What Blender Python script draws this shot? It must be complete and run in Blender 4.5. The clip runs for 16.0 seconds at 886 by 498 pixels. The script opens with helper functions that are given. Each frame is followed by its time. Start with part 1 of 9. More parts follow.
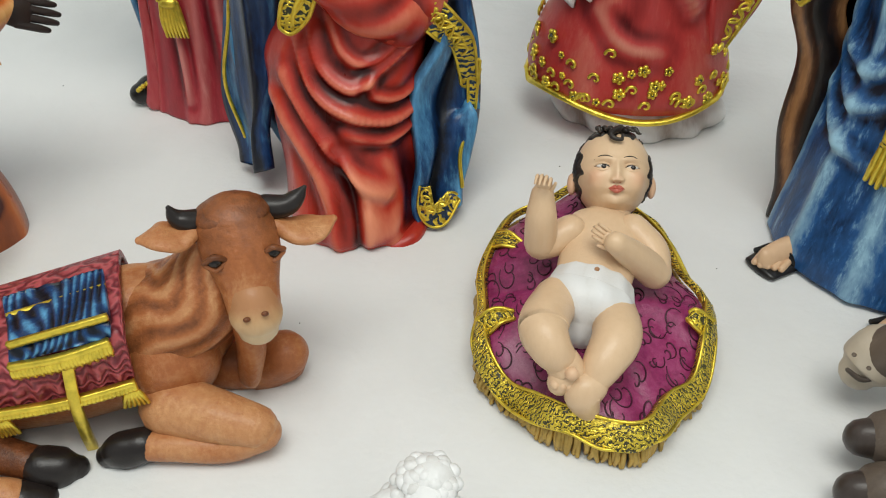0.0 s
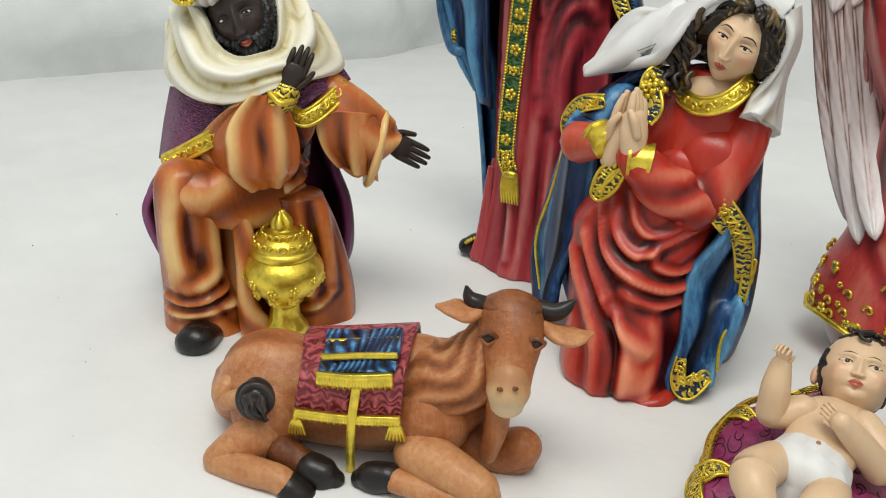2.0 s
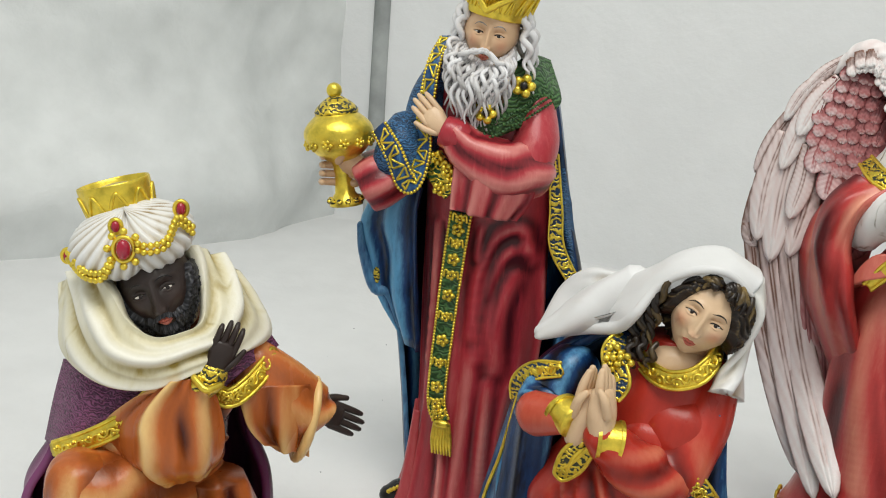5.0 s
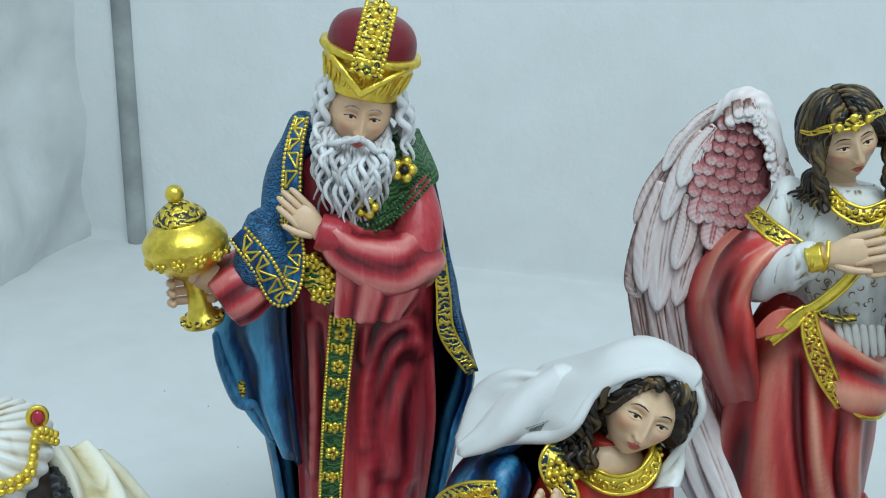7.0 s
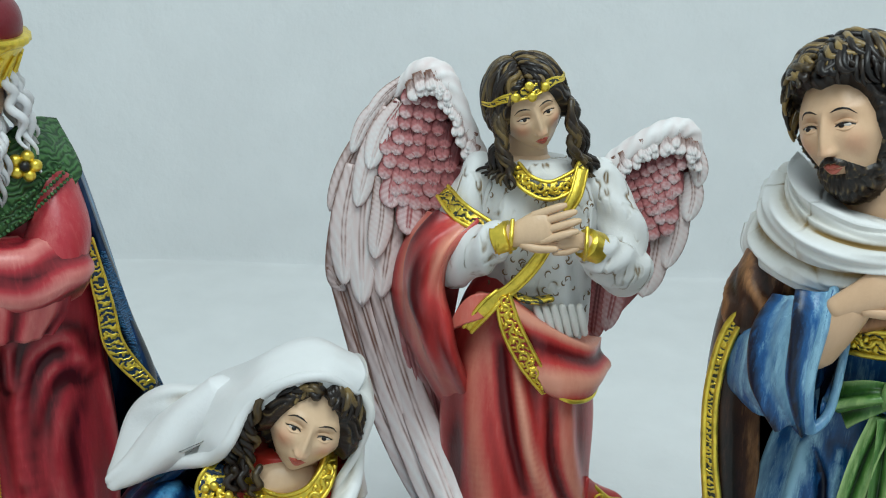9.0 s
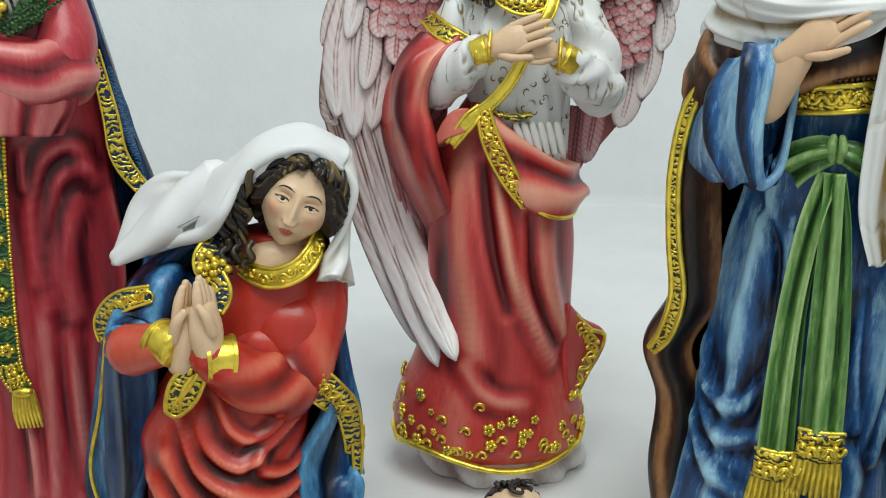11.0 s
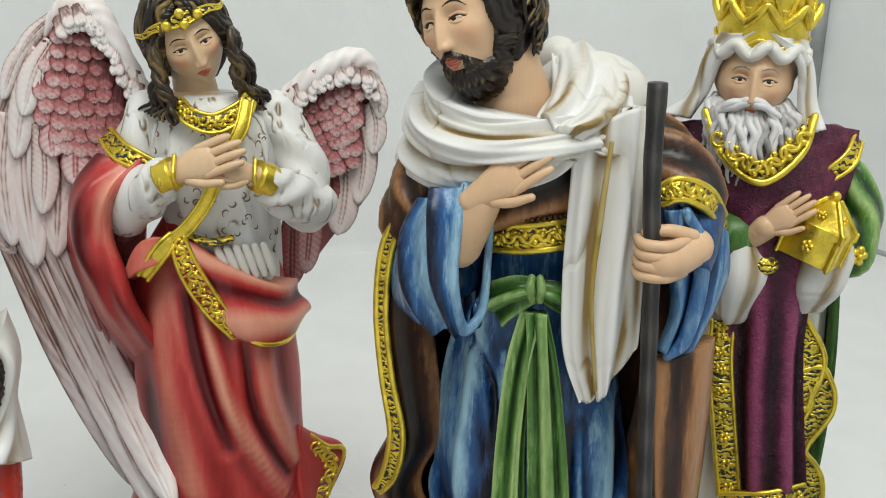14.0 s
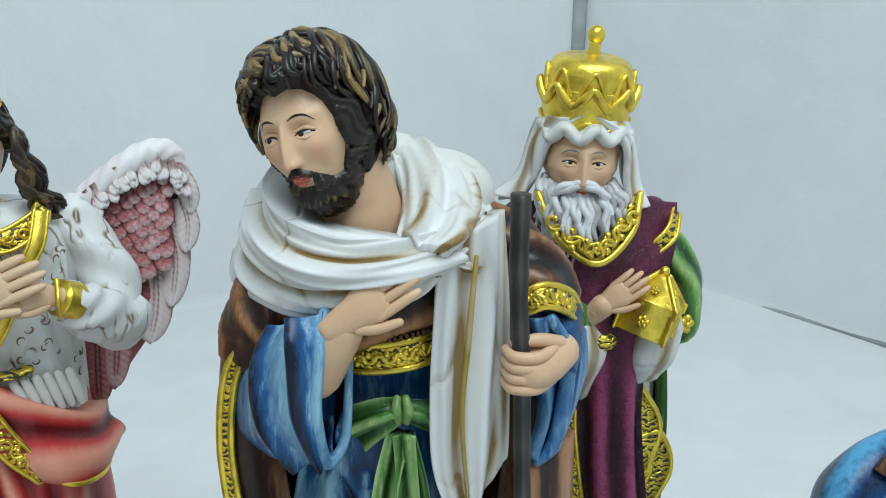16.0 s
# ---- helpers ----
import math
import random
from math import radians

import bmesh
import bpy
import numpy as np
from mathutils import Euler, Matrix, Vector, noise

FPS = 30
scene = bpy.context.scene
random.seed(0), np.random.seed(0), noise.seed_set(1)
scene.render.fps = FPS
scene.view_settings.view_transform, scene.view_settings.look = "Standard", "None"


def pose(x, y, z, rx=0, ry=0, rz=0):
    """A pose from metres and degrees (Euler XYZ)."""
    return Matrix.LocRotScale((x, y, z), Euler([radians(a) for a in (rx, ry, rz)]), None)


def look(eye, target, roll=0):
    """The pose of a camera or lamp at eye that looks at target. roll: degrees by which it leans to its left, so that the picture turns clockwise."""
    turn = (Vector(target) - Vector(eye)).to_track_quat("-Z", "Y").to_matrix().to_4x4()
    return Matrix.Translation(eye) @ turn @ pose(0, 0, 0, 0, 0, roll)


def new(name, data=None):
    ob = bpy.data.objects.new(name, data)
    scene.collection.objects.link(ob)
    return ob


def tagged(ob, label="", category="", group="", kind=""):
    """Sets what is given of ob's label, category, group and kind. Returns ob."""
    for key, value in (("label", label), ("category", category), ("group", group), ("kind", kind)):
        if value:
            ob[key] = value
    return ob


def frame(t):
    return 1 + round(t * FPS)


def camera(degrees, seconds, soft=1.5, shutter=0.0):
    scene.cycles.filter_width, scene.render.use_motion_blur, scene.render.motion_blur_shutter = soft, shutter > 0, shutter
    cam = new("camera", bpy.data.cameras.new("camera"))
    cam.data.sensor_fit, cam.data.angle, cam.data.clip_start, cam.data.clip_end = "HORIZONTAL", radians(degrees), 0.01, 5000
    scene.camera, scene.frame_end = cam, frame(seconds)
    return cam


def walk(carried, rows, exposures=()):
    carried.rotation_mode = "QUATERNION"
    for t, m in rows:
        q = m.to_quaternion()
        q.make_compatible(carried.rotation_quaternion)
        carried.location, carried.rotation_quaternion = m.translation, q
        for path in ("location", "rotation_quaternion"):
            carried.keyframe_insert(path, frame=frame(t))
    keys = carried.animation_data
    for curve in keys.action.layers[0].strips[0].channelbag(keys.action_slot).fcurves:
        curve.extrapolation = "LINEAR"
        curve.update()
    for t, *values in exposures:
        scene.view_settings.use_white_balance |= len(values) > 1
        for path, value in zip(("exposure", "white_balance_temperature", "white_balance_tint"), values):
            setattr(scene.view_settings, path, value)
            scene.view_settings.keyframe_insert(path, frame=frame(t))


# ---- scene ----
# ---- camera ----
cam = camera(51.31, 16.0, soft=1.1)
PATH = [
    (0, look((0.0632, -0.2109, 0.2489), (-0.0280, 0.1586, -0.0754), -0.76)),
    (0.5, look((0.0767, -0.2433, 0.2462), (-0.0754, 0.1276, -0.0526), 0.14)),
    (1, look((0.0778, -0.2651, 0.2394), (-0.1241, 0.1034, -0.0316), 1.33)),
    (1.5, look((0.0973, -0.2769, 0.2360), (-0.1446, 0.0896, -0.0031), 1.81)),
    (2, look((0.1062, -0.2793, 0.2368), (-0.1592, 0.0913, 0.0314), 2.68)),
    (2.5, look((0.1027, -0.2805, 0.2336), (-0.1759, 0.0974, 0.0615), 3.90)),
    (3, look((0.1031, -0.2839, 0.2242), (-0.1813, 0.1000, 0.0768), 5.15)),
    (3.5, look((0.0994, -0.2847, 0.2235), (-0.1835, 0.1047, 0.0880), 5.79)),
    (4, look((0.0830, -0.2741, 0.2396), (-0.1862, 0.1259, 0.1070), 5.94)),
    (4.5, look((0.0571, -0.2647, 0.2617), (-0.1826, 0.1541, 0.1308), 5.60)),
    (6.8, look((-0.0596, -0.2149, 0.3282), (-0.1340, 0.2520, 0.1657), 2.85)),
    (7, look((-0.0638, -0.2103, 0.3314), (-0.1245, 0.2588, 0.1692), 2.84)),
    (7.5, look((-0.0408, -0.1941, 0.3350), (-0.0785, 0.2768, 0.1714), 2.53)),
    (8, look((-0.0210, -0.1814, 0.3336), (-0.0349, 0.2905, 0.1690), 2.40)),
    (8.5, look((-0.0079, -0.1678, 0.3308), (-0.0014, 0.3039, 0.1651), 2.45)),
    (9, look((0.0105, -0.1681, 0.3253), (0.0243, 0.3031, 0.1587), 2.21)),
    (9.5, look((0.0220, -0.1820, 0.3125), (0.0335, 0.2897, 0.1470), 1.90)),
    (10, look((0.0224, -0.2002, 0.2933), (0.0274, 0.2724, 0.1302), 1.68)),
    (10.2, look((0.0191, -0.2096, 0.2827), (0.0211, 0.2637, 0.1217), 1.60)),
    (12.3, look((0.0477, -0.2187, 0.2453), (0.0769, 0.2514, 0.0776), 0.56)),
    (12.5, look((0.0493, -0.2151, 0.2435), (0.0900, 0.2546, 0.0771), 0.39)),
    (13, look((0.0575, -0.2050, 0.2481), (0.1236, 0.2623, 0.0828), 0.26)),
    (13.5, look((0.0675, -0.1883, 0.2640), (0.1515, 0.2778, 0.1038), 0.78)),
    (14, look((0.0674, -0.1741, 0.2968), (0.1763, 0.2867, 0.1361), 1.42)),
    (14.5, look((0.0705, -0.1504, 0.3188), (0.2188, 0.2996, 0.1590), 2.13)),
    (15, look((0.0456, -0.1353, 0.3199), (0.2407, 0.2984, 0.1653), 2.28)),
    (15.5, look((0.0373, -0.1324, 0.3280), (0.2657, 0.2861, 0.1773), 2.07)),
    (16, look((0.0492, -0.1362, 0.3199), (0.2798, 0.2811, 0.1692), 2.00)),
]
LIGHTNESS = [(0, 0.02, 6600, 5), (0.8, -0.05, 6600, 5), (1.6, -0.14, 6600, 6), (2.1, 0.14, 6700, 7), (3.0, 0.16, 6700, 7), (4.7, 0.1, 6750, 8), (6.8, -0.12, 5450, -4), (7.6, -0.1, 5600, -3), (8.6, -0.1, 5850, -2), (9.3, -0.08, 5800, -2), (10.0, 0.0, 6150, 2), (12.3, 0.08, 6250, 2), (13.2, 0.08, 6400, 3), (14.0, 0.0, 6600, 5), (14.5, 0.0, 6600, 5), (15.0, -0.02, 5950, -1), (15.5, -0.04, 5600, -3), (16, -0.08, 5650, -1)]
walk(cam, PATH, LIGHTNESS)

# ---- light tent: world, lamp ----
world = bpy.data.worlds.new("studio_room")
scene.world = world
world.use_nodes = True
world.node_tree.nodes["Background"].inputs[0].default_value = (0.93, 0.97, 1.0, 1)
world.node_tree.nodes["Background"].inputs[1].default_value = 0.5
lamp_data = bpy.data.lights.new("softbox", "AREA")
lamp_data.shape, lamp_data.size, lamp_data.size_y = "RECTANGLE", 0.9, 0.5
lamp_data.energy, lamp_data.color = 10.4, (1.0, 0.985, 0.96)
lamp = new("softbox", lamp_data)
lamp.matrix_world = look((0.10, -0.34, 1.22), (0.06, 0.26, 0.08))


# ---- materials ----
def node_mat(name, rough=0.5, metal=0.0, coat=0.0):
    m = bpy.data.materials.new(name)
    m.use_nodes = True
    nt = m.node_tree
    b = nt.nodes["Principled BSDF"]
    b.inputs["Roughness"].default_value, b.inputs["Metallic"].default_value = rough, metal
    b.inputs["Coat Weight"].default_value, b.inputs["Coat Roughness"].default_value = coat, 0.2
    b.inputs["Specular IOR Level"].default_value = 0.34
    return m, nt, b


def ramp(nt, fac, stops):
    r = nt.nodes.new("ShaderNodeValToRGB")
    e = r.color_ramp.elements
    while len(e) < len(stops):
        e.new(0.5)
    for el, (p, c) in zip(e, stops):
        el.position, el.color = p, (*c, 1)
    nt.links.new(fac, r.inputs[0])
    return r.outputs[0]


def noise_tex(nt, scale, detail=4, stretch=(1, 1, 1), rough=0.6):
    co = nt.nodes.new("ShaderNodeTexCoord")
    mp = nt.nodes.new("ShaderNodeMapping")
    mp.inputs["Scale"].default_value = stretch
    n = nt.nodes.new("ShaderNodeTexNoise")
    n.inputs["Scale"].default_value, n.inputs["Detail"].default_value, n.inputs["Roughness"].default_value = scale, detail, rough
    nt.links.new(co.outputs["Object"], mp.inputs[0])
    nt.links.new(mp.outputs[0], n.inputs["Vector"])
    return n.outputs["Fac"]


def maths(nt, op, a, b):
    n = nt.nodes.new("ShaderNodeMath")
    n.operation = op
    for k, v in enumerate((a, b)):
        if isinstance(v, (int, float)):
            n.inputs[k].default_value = v
        else:
            nt.links.new(v, n.inputs[k])
    return n.outputs[0]


def bump(nt, bsdf, height, dist, strength=1.0):
    n = nt.nodes.new("ShaderNodeBump")
    n.inputs["Distance"].default_value, n.inputs["Strength"].default_value = dist, strength
    nt.links.new(height, n.inputs["Height"])
    nt.links.new(n.outputs[0], bsdf.inputs["Normal"])


def paint(name, deep, mid, pale, rough=0.42, streak=0.5, grain=0.00012, stretch=(1, 1, 0.25), coat=0.12, crease=0.0, size=60, gash=0.03, wear=0.0):
    """Hand-painted resin: three brushed tones by the mesh's 'tone' (brushwork and painted-in fold shade), broken up by
    streaks and grain.
    """
    m, nt, b = node_mat(name, rough, 0, coat)
    at = nt.nodes.new("ShaderNodeAttribute")
    at.attribute_name = "tone"
    big = noise_tex(nt, 45, 3, stretch)
    fine = noise_tex(nt, 420, 4, stretch)
    f = maths(nt, "ADD", at.outputs["Fac"], maths(nt, "MULTIPLY", maths(nt, "SUBTRACT", big, 0.5), streak))
    f = maths(nt, "ADD", f, maths(nt, "MULTIPLY", maths(nt, "SUBTRACT", fine, 0.5), streak * 0.8))
    g = noise_tex(nt, 900, 5)
    h = maths(nt, "ADD", g, fine)
    if crease:
        # thin modelled creases that hold the brown wash
        n1 = noise_tex(nt, size, 2, (1, 1, 0.38), 0.45)
        n2 = noise_tex(nt, size * 0.8, 2)
        line = maths(nt, "ABSOLUTE", maths(nt, "SUBTRACT", n1, 0.5), 0)
        cut = maths(nt, "MULTIPLY", ramp(nt, line, [(0.0, (1, 1, 1)), (gash, (0, 0, 0))]), ramp(nt, n2, [(0.46, (0, 0, 0)), (0.6, (1, 1, 1))]))
        f = maths(nt, "SUBTRACT", f, maths(nt, "MULTIPLY", cut, crease))
        h = maths(nt, "SUBTRACT", maths(nt, "MULTIPLY", h, grain / 0.0008), cut)
        h = maths(nt, "ADD", h, maths(nt, "MULTIPLY", n1, 1.2))
    if wear:
        # dry-brushed flecks of the pale tone
        dry = ramp(nt, noise_tex(nt, 260, 6, (1, 1, 0.12), 0.75), [(0.52, (0, 0, 0)), (0.7, (1, 1, 1))])
        f = maths(nt, "ADD", f, maths(nt, "MULTIPLY", dry, wear))
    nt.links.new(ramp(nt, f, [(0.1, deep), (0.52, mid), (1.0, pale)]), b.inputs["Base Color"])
    bump(nt, b, h, 0.0008 if crease else grain, 0.8)
    r = maths(nt, "ADD", rough - 0.1, maths(nt, "MULTIPLY", big, 0.2))
    nt.links.new(r, b.inputs["Roughness"])
    return m


def gilt(name, scale=0.0, dark=(0.03, 0.035, 0.02), rough=0.3, base=(0.80, 0.61, 0.075), cut=0.42):
    """Gold paint; with scale, a cast scroll relief whose hollows keep a dark ground."""
    m, nt, b = node_mat(name, rough, 0.85, 0.1)
    v = noise_tex(nt, 160, 3)
    gold = ramp(nt, v, [(0.25, tuple(c * 0.62 for c in base)), (0.5, base), (0.75, tuple(min(1, c * 1.25) for c in base))])
    fine = noise_tex(nt, 900, 3)
    if scale:
        co = nt.nodes.new("ShaderNodeTexCoord")
        w = nt.nodes.new("ShaderNodeTexVoronoi")
        w.feature = "SMOOTH_F1"
        w.inputs["Scale"].default_value, w.inputs["Smoothness"].default_value = scale, 0.3
        k = nt.nodes.new("ShaderNodeTexWave")
        k.wave_type = "RINGS"
        k.inputs["Scale"].default_value, k.inputs["Distortion"].default_value, k.inputs["Detail Scale"].default_value = scale * 0.22, 9.0, 2.2
        for q in (w, k):
            nt.links.new(co.outputs["Object"], q.inputs["Vector"])
        h = maths(nt, "ADD", maths(nt, "MULTIPLY", k.outputs["Fac"], 0.55), maths(nt, "MULTIPLY", maths(nt, "SUBTRACT", 1.0, w.outputs["Distance"]), 0.45))
        mask = ramp(nt, h, [(cut, (0, 0, 0)), (cut + 0.09, (1, 1, 1))])
        mix = nt.nodes.new("ShaderNodeMix")
        mix.data_type = "RGBA"
        nt.links.new(mask, mix.inputs[0])
        mix.inputs[6].default_value = (*dark, 1)
        nt.links.new(gold, mix.inputs[7])
        nt.links.new(mix.outputs[2], b.inputs["Base Color"])
        nt.links.new(maths(nt, "MULTIPLY", mask, 0.85), b.inputs["Metallic"])
        bump(nt, b, maths(nt, "ADD", h, maths(nt, "MULTIPLY", fine, 0.1)), 0.0007, 0.9)
    else:
        nt.links.new(gold, b.inputs["Base Color"])
        bump(nt, b, maths(nt, "ADD", v, fine), 0.00025, 0.7)
    return m


def embossed(name, deep, pale, scale=210, rough=0.45, depth=0.0007):
    """Cloth cast with a raised swirl pattern, the hollows washed dark."""
    m, nt, b = node_mat(name, rough, 0, 0.1)
    co = nt.nodes.new("ShaderNodeTexCoord")
    k = nt.nodes.new("ShaderNodeTexWave")
    k.wave_type = "RINGS"
    k.inputs["Scale"].default_value, k.inputs["Distortion"].default_value, k.inputs["Detail"].default_value, k.inputs["Detail Scale"].default_value = scale * 0.25, 12, 1.5, 1.6
    nt.links.new(co.outputs["Object"], k.inputs["Vector"])
    big = noise_tex(nt, 60, 4)
    f = maths(nt, "ADD", maths(nt, "MULTIPLY", k.outputs["Fac"], 0.55), maths(nt, "MULTIPLY", big, 0.55))
    nt.links.new(ramp(nt, f, [(0.2, deep), (0.55, tuple((a + c) / 2 for a, c in zip(deep, pale))), (0.85, pale)]), b.inputs["Base Color"])
    bump(nt, b, k.outputs["Fac"], depth, 0.7)
    return m


MAT = {
    "skin": paint("painted_skin", (0.38, 0.19, 0.09), (0.69, 0.49, 0.31), (0.70, 0.33, 0.20), 0.38, 0.14),
    "skin_tan": paint("painted_tan_skin", (0.36, 0.17, 0.08), (0.66, 0.44, 0.27), (0.66, 0.32, 0.19), 0.4, 0.14),
    "skin_dark": paint("painted_dark_skin", (0.008, 0.005, 0.004), (0.026, 0.016, 0.013), (0.06, 0.035, 0.028), 0.4, 0.25),
    "white_eye": paint("eye_white", (0.4, 0.34, 0.3), (0.58, 0.53, 0.47), (0.7, 0.68, 0.64), 0.25, 0.05),
    "wash_line": paint("brown_wash_line", (0.12, 0.08, 0.04), (0.22, 0.15, 0.08), (0.4, 0.3, 0.18), 0.5, 0.4),
    "black": paint("black_paint", (0.006, 0.005, 0.005), (0.012, 0.011, 0.011), (0.05, 0.045, 0.045), 0.3, 0.4),
    "brown_eye": paint("eye_brown", (0.01, 0.006, 0.004), (0.015, 0.01, 0.008), (0.03, 0.02, 0.015), 0.2, 0.1),
    "lip": paint("painted_lip", (0.35, 0.05, 0.03), (0.5, 0.12, 0.08), (0.55, 0.2, 0.15), 0.35, 0.2),
    "hair": paint("dark_brown_hair", (0.005, 0.003, 0.0025), (0.022, 0.014, 0.009), (0.28, 0.19, 0.065), 0.34, 0.5),
    "hair_black": paint("black_hair", (0.008, 0.006, 0.006), (0.02, 0.015, 0.013), (0.06, 0.05, 0.04), 0.4, 0.5),
    "beard_white": paint("white_beard", (0.16, 0.145, 0.135), (0.60, 0.59, 0.59), (0.78, 0.78, 0.80), 0.5, 0.7),
    "beard_black": paint("curly_black_beard", (0.004, 0.004, 0.005), (0.012, 0.012, 0.014), (0.10, 0.10, 0.115), 0.4, 0.7),
    "red": paint("orange_red_robe", (0.045, 0.002, 0.002), (0.46, 0.034, 0.02), (0.78, 0.28, 0.16), 0.3, 0.2),
    "crimson": paint("crimson_robe", (0.05, 0.003, 0.006), (0.40, 0.032, 0.045), (0.66, 0.25, 0.22), 0.32, 0.25, wear=0.14),
    "coral": paint("coral_red_gown", (0.09, 0.004, 0.006), (0.48, 0.045, 0.042), (0.72, 0.32, 0.22), 0.32, 0.22, wear=0.08),
    "blue": paint("brushed_blue_robe", (0.002, 0.005, 0.02), (0.02, 0.095, 0.27), (0.31, 0.52, 0.66), 0.32, 0.75, wear=0.4),
    "navy": paint("blue_cloak", (0.0015, 0.004, 0.012), (0.008, 0.046, 0.15), (0.12, 0.36, 0.60), 0.32, 0.8, wear=0.2),
    "brown": paint("brown_cloak", (0.006, 0.0025, 0.001), (0.06, 0.022, 0.009), (0.38, 0.18, 0.07), 0.34, 0.7, wear=0.3),
    "orange": paint("orange_brown_robe", (0.055, 0.006, 0.002), (0.46, 0.115, 0.022), (0.80, 0.54, 0.22), 0.28, 0.22),
    "violet": paint("violet_lining", (0.05, 0.008, 0.035), (0.13, 0.02, 0.09), (0.22, 0.06, 0.16), 0.4, 0.3),
    "violet_knit": embossed("violet_embossed_cloak", (0.05, 0.01, 0.035), (0.27, 0.08, 0.19), 1000),
    "purple": paint("purple_cast_robe", (0.012, 0.001, 0.006), (0.085, 0.008, 0.036), (0.28, 0.05, 0.13), 0.3, 0.7, 0.0011, (1, 1, 1), wear=0.1),
    "navy_knit": embossed("blue_embossed_cloak", (0.004, 0.014, 0.04), (0.04, 0.15, 0.32), 1000),
    "cream": paint("cream_cloth", (0.34, 0.24, 0.04), (0.66, 0.61, 0.42), (0.78, 0.76, 0.66), 0.45, 0.4, crease=0.35, size=40, gash=0.03),
    "white": paint("white_cloth", (0.26, 0.17, 0.055), (0.66, 0.64, 0.59), (0.74, 0.74, 0.73), 0.42, 0.25, crease=0.3, size=30, gash=0.02),
    "cream_plain": paint("warm_white_cloth", (0.30, 0.22, 0.11), (0.75, 0.71, 0.63), (0.82, 0.81, 0.78), 0.45, 0.25),
    "white_plain": paint("plain_white_cloth", (0.42, 0.36, 0.29), (0.67, 0.67, 0.66), (0.74, 0.74, 0.74), 0.45, 0.25),
    "white_lace": paint("white_creased_blouse", (0.22, 0.15, 0.07), (0.67, 0.66, 0.63), (0.74, 0.74, 0.73), 0.45, 0.32, crease=0.75, size=120, gash=0.05),
    "green": paint("green_sash", (0.006, 0.022, 0.005), (0.07, 0.18, 0.032), (0.36, 0.5, 0.19), 0.34, 0.6, wear=0.35),
    "green_dark": embossed("green_beaded_collar", (0.01, 0.04, 0.012), (0.07, 0.17, 0.05), 480),
    "gold": gilt("gold_paint"),
    "gold_dark": gilt("gold_on_dark", 620, cut=0.36),
    "gold_braid": gilt("gold_filigree_braid", 1250, (0.05, 0.045, 0.015), cut=0.33),
    "gold_red": gilt("gold_on_red", 560, (0.25, 0.02, 0.02), cut=0.42),
    "gold_blue": gilt("gold_on_blue", 520, (0.008, 0.03, 0.07)),
    "gold_green": gilt("gold_on_green", 560, (0.02, 0.07, 0.02)),
    "gem": paint("red_gem", (0.2, 0.002, 0.012), (0.35, 0.005, 0.03), (0.5, 0.05, 0.1), 0.12, 0.1, coat=0.8),
    "maroon": paint("maroon_cap", (0.06, 0.004, 0.008), (0.15, 0.008, 0.016), (0.3, 0.06, 0.06), 0.36, 0.2),
    "feather": paint("white_pink_feathers", (0.2, 0.1, 0.07), (0.70, 0.58, 0.56), (0.80, 0.78, 0.77), 0.45, 0.4),
    "feather_red": paint("rose_feathers", (0.13, 0.028, 0.03), (0.41, 0.145, 0.145), (0.76, 0.62, 0.62), 0.42, 0.35),
    "stone": paint("white_rock_base", (0.3, 0.22, 0.17), (0.72, 0.69, 0.67), (0.82, 0.81, 0.8), 0.5, 0.5),
    "hide": paint("brown_cow_hide", (0.035, 0.009, 0.003), (0.38, 0.125, 0.04), (0.74, 0.44, 0.21), 0.4, 0.4, 0.0004, (1, 1, 1), wear=0.12),
    "hide_pale": paint("pale_muzzle", (0.42, 0.2, 0.09), (0.56, 0.34, 0.17), (0.66, 0.5, 0.31), 0.5, 0.5),
    "hoof": paint("black_hoof", (0.006, 0.005, 0.005), (0.016, 0.012, 0.011), (0.08, 0.06, 0.05), 0.35, 0.4),
    "donkey": paint("grey_brown_donkey_hide", (0.06, 0.045, 0.035), (0.14, 0.105, 0.08), (0.4, 0.32, 0.24), 0.55, 0.4, 0.0003),
    "donkey_pale": paint("pale_donkey_muzzle", (0.3, 0.24, 0.17), (0.46, 0.39, 0.30), (0.6, 0.53, 0.43), 0.5, 0.3),
    "fleece": paint("white_fleece", (0.55, 0.53, 0.5), (0.78, 0.78, 0.77), (0.84, 0.84, 0.84), 0.6, 0.4),
    "staff": paint("dark_grey_rod", (0.012, 0.012, 0.012), (0.035, 0.033, 0.032), (0.1, 0.09, 0.085), 0.5, 0.6, 0.0004, (1, 1, 0.08)),
    "cushion": paint("magenta_cushion", (0.05, 0.005, 0.022), (0.27, 0.028, 0.115), (0.46, 0.11, 0.25), 0.32, 0.75, 0.00025, (1, 1, 1), 0.25, wear=0.12),
    "cushion_line": paint("dark_tooled_line", (0.02, 0.002, 0.009), (0.05, 0.005, 0.02), (0.12, 0.02, 0.06), 0.4, 0.2),
    "fringe": gilt("gold_fringe", 0, rough=0.5, base=(0.50, 0.34, 0.10)),
    "brocade": embossed("red_brocade", (0.11, 0.008, 0.016), (0.46, 0.09, 0.10), 420, 0.38),
}


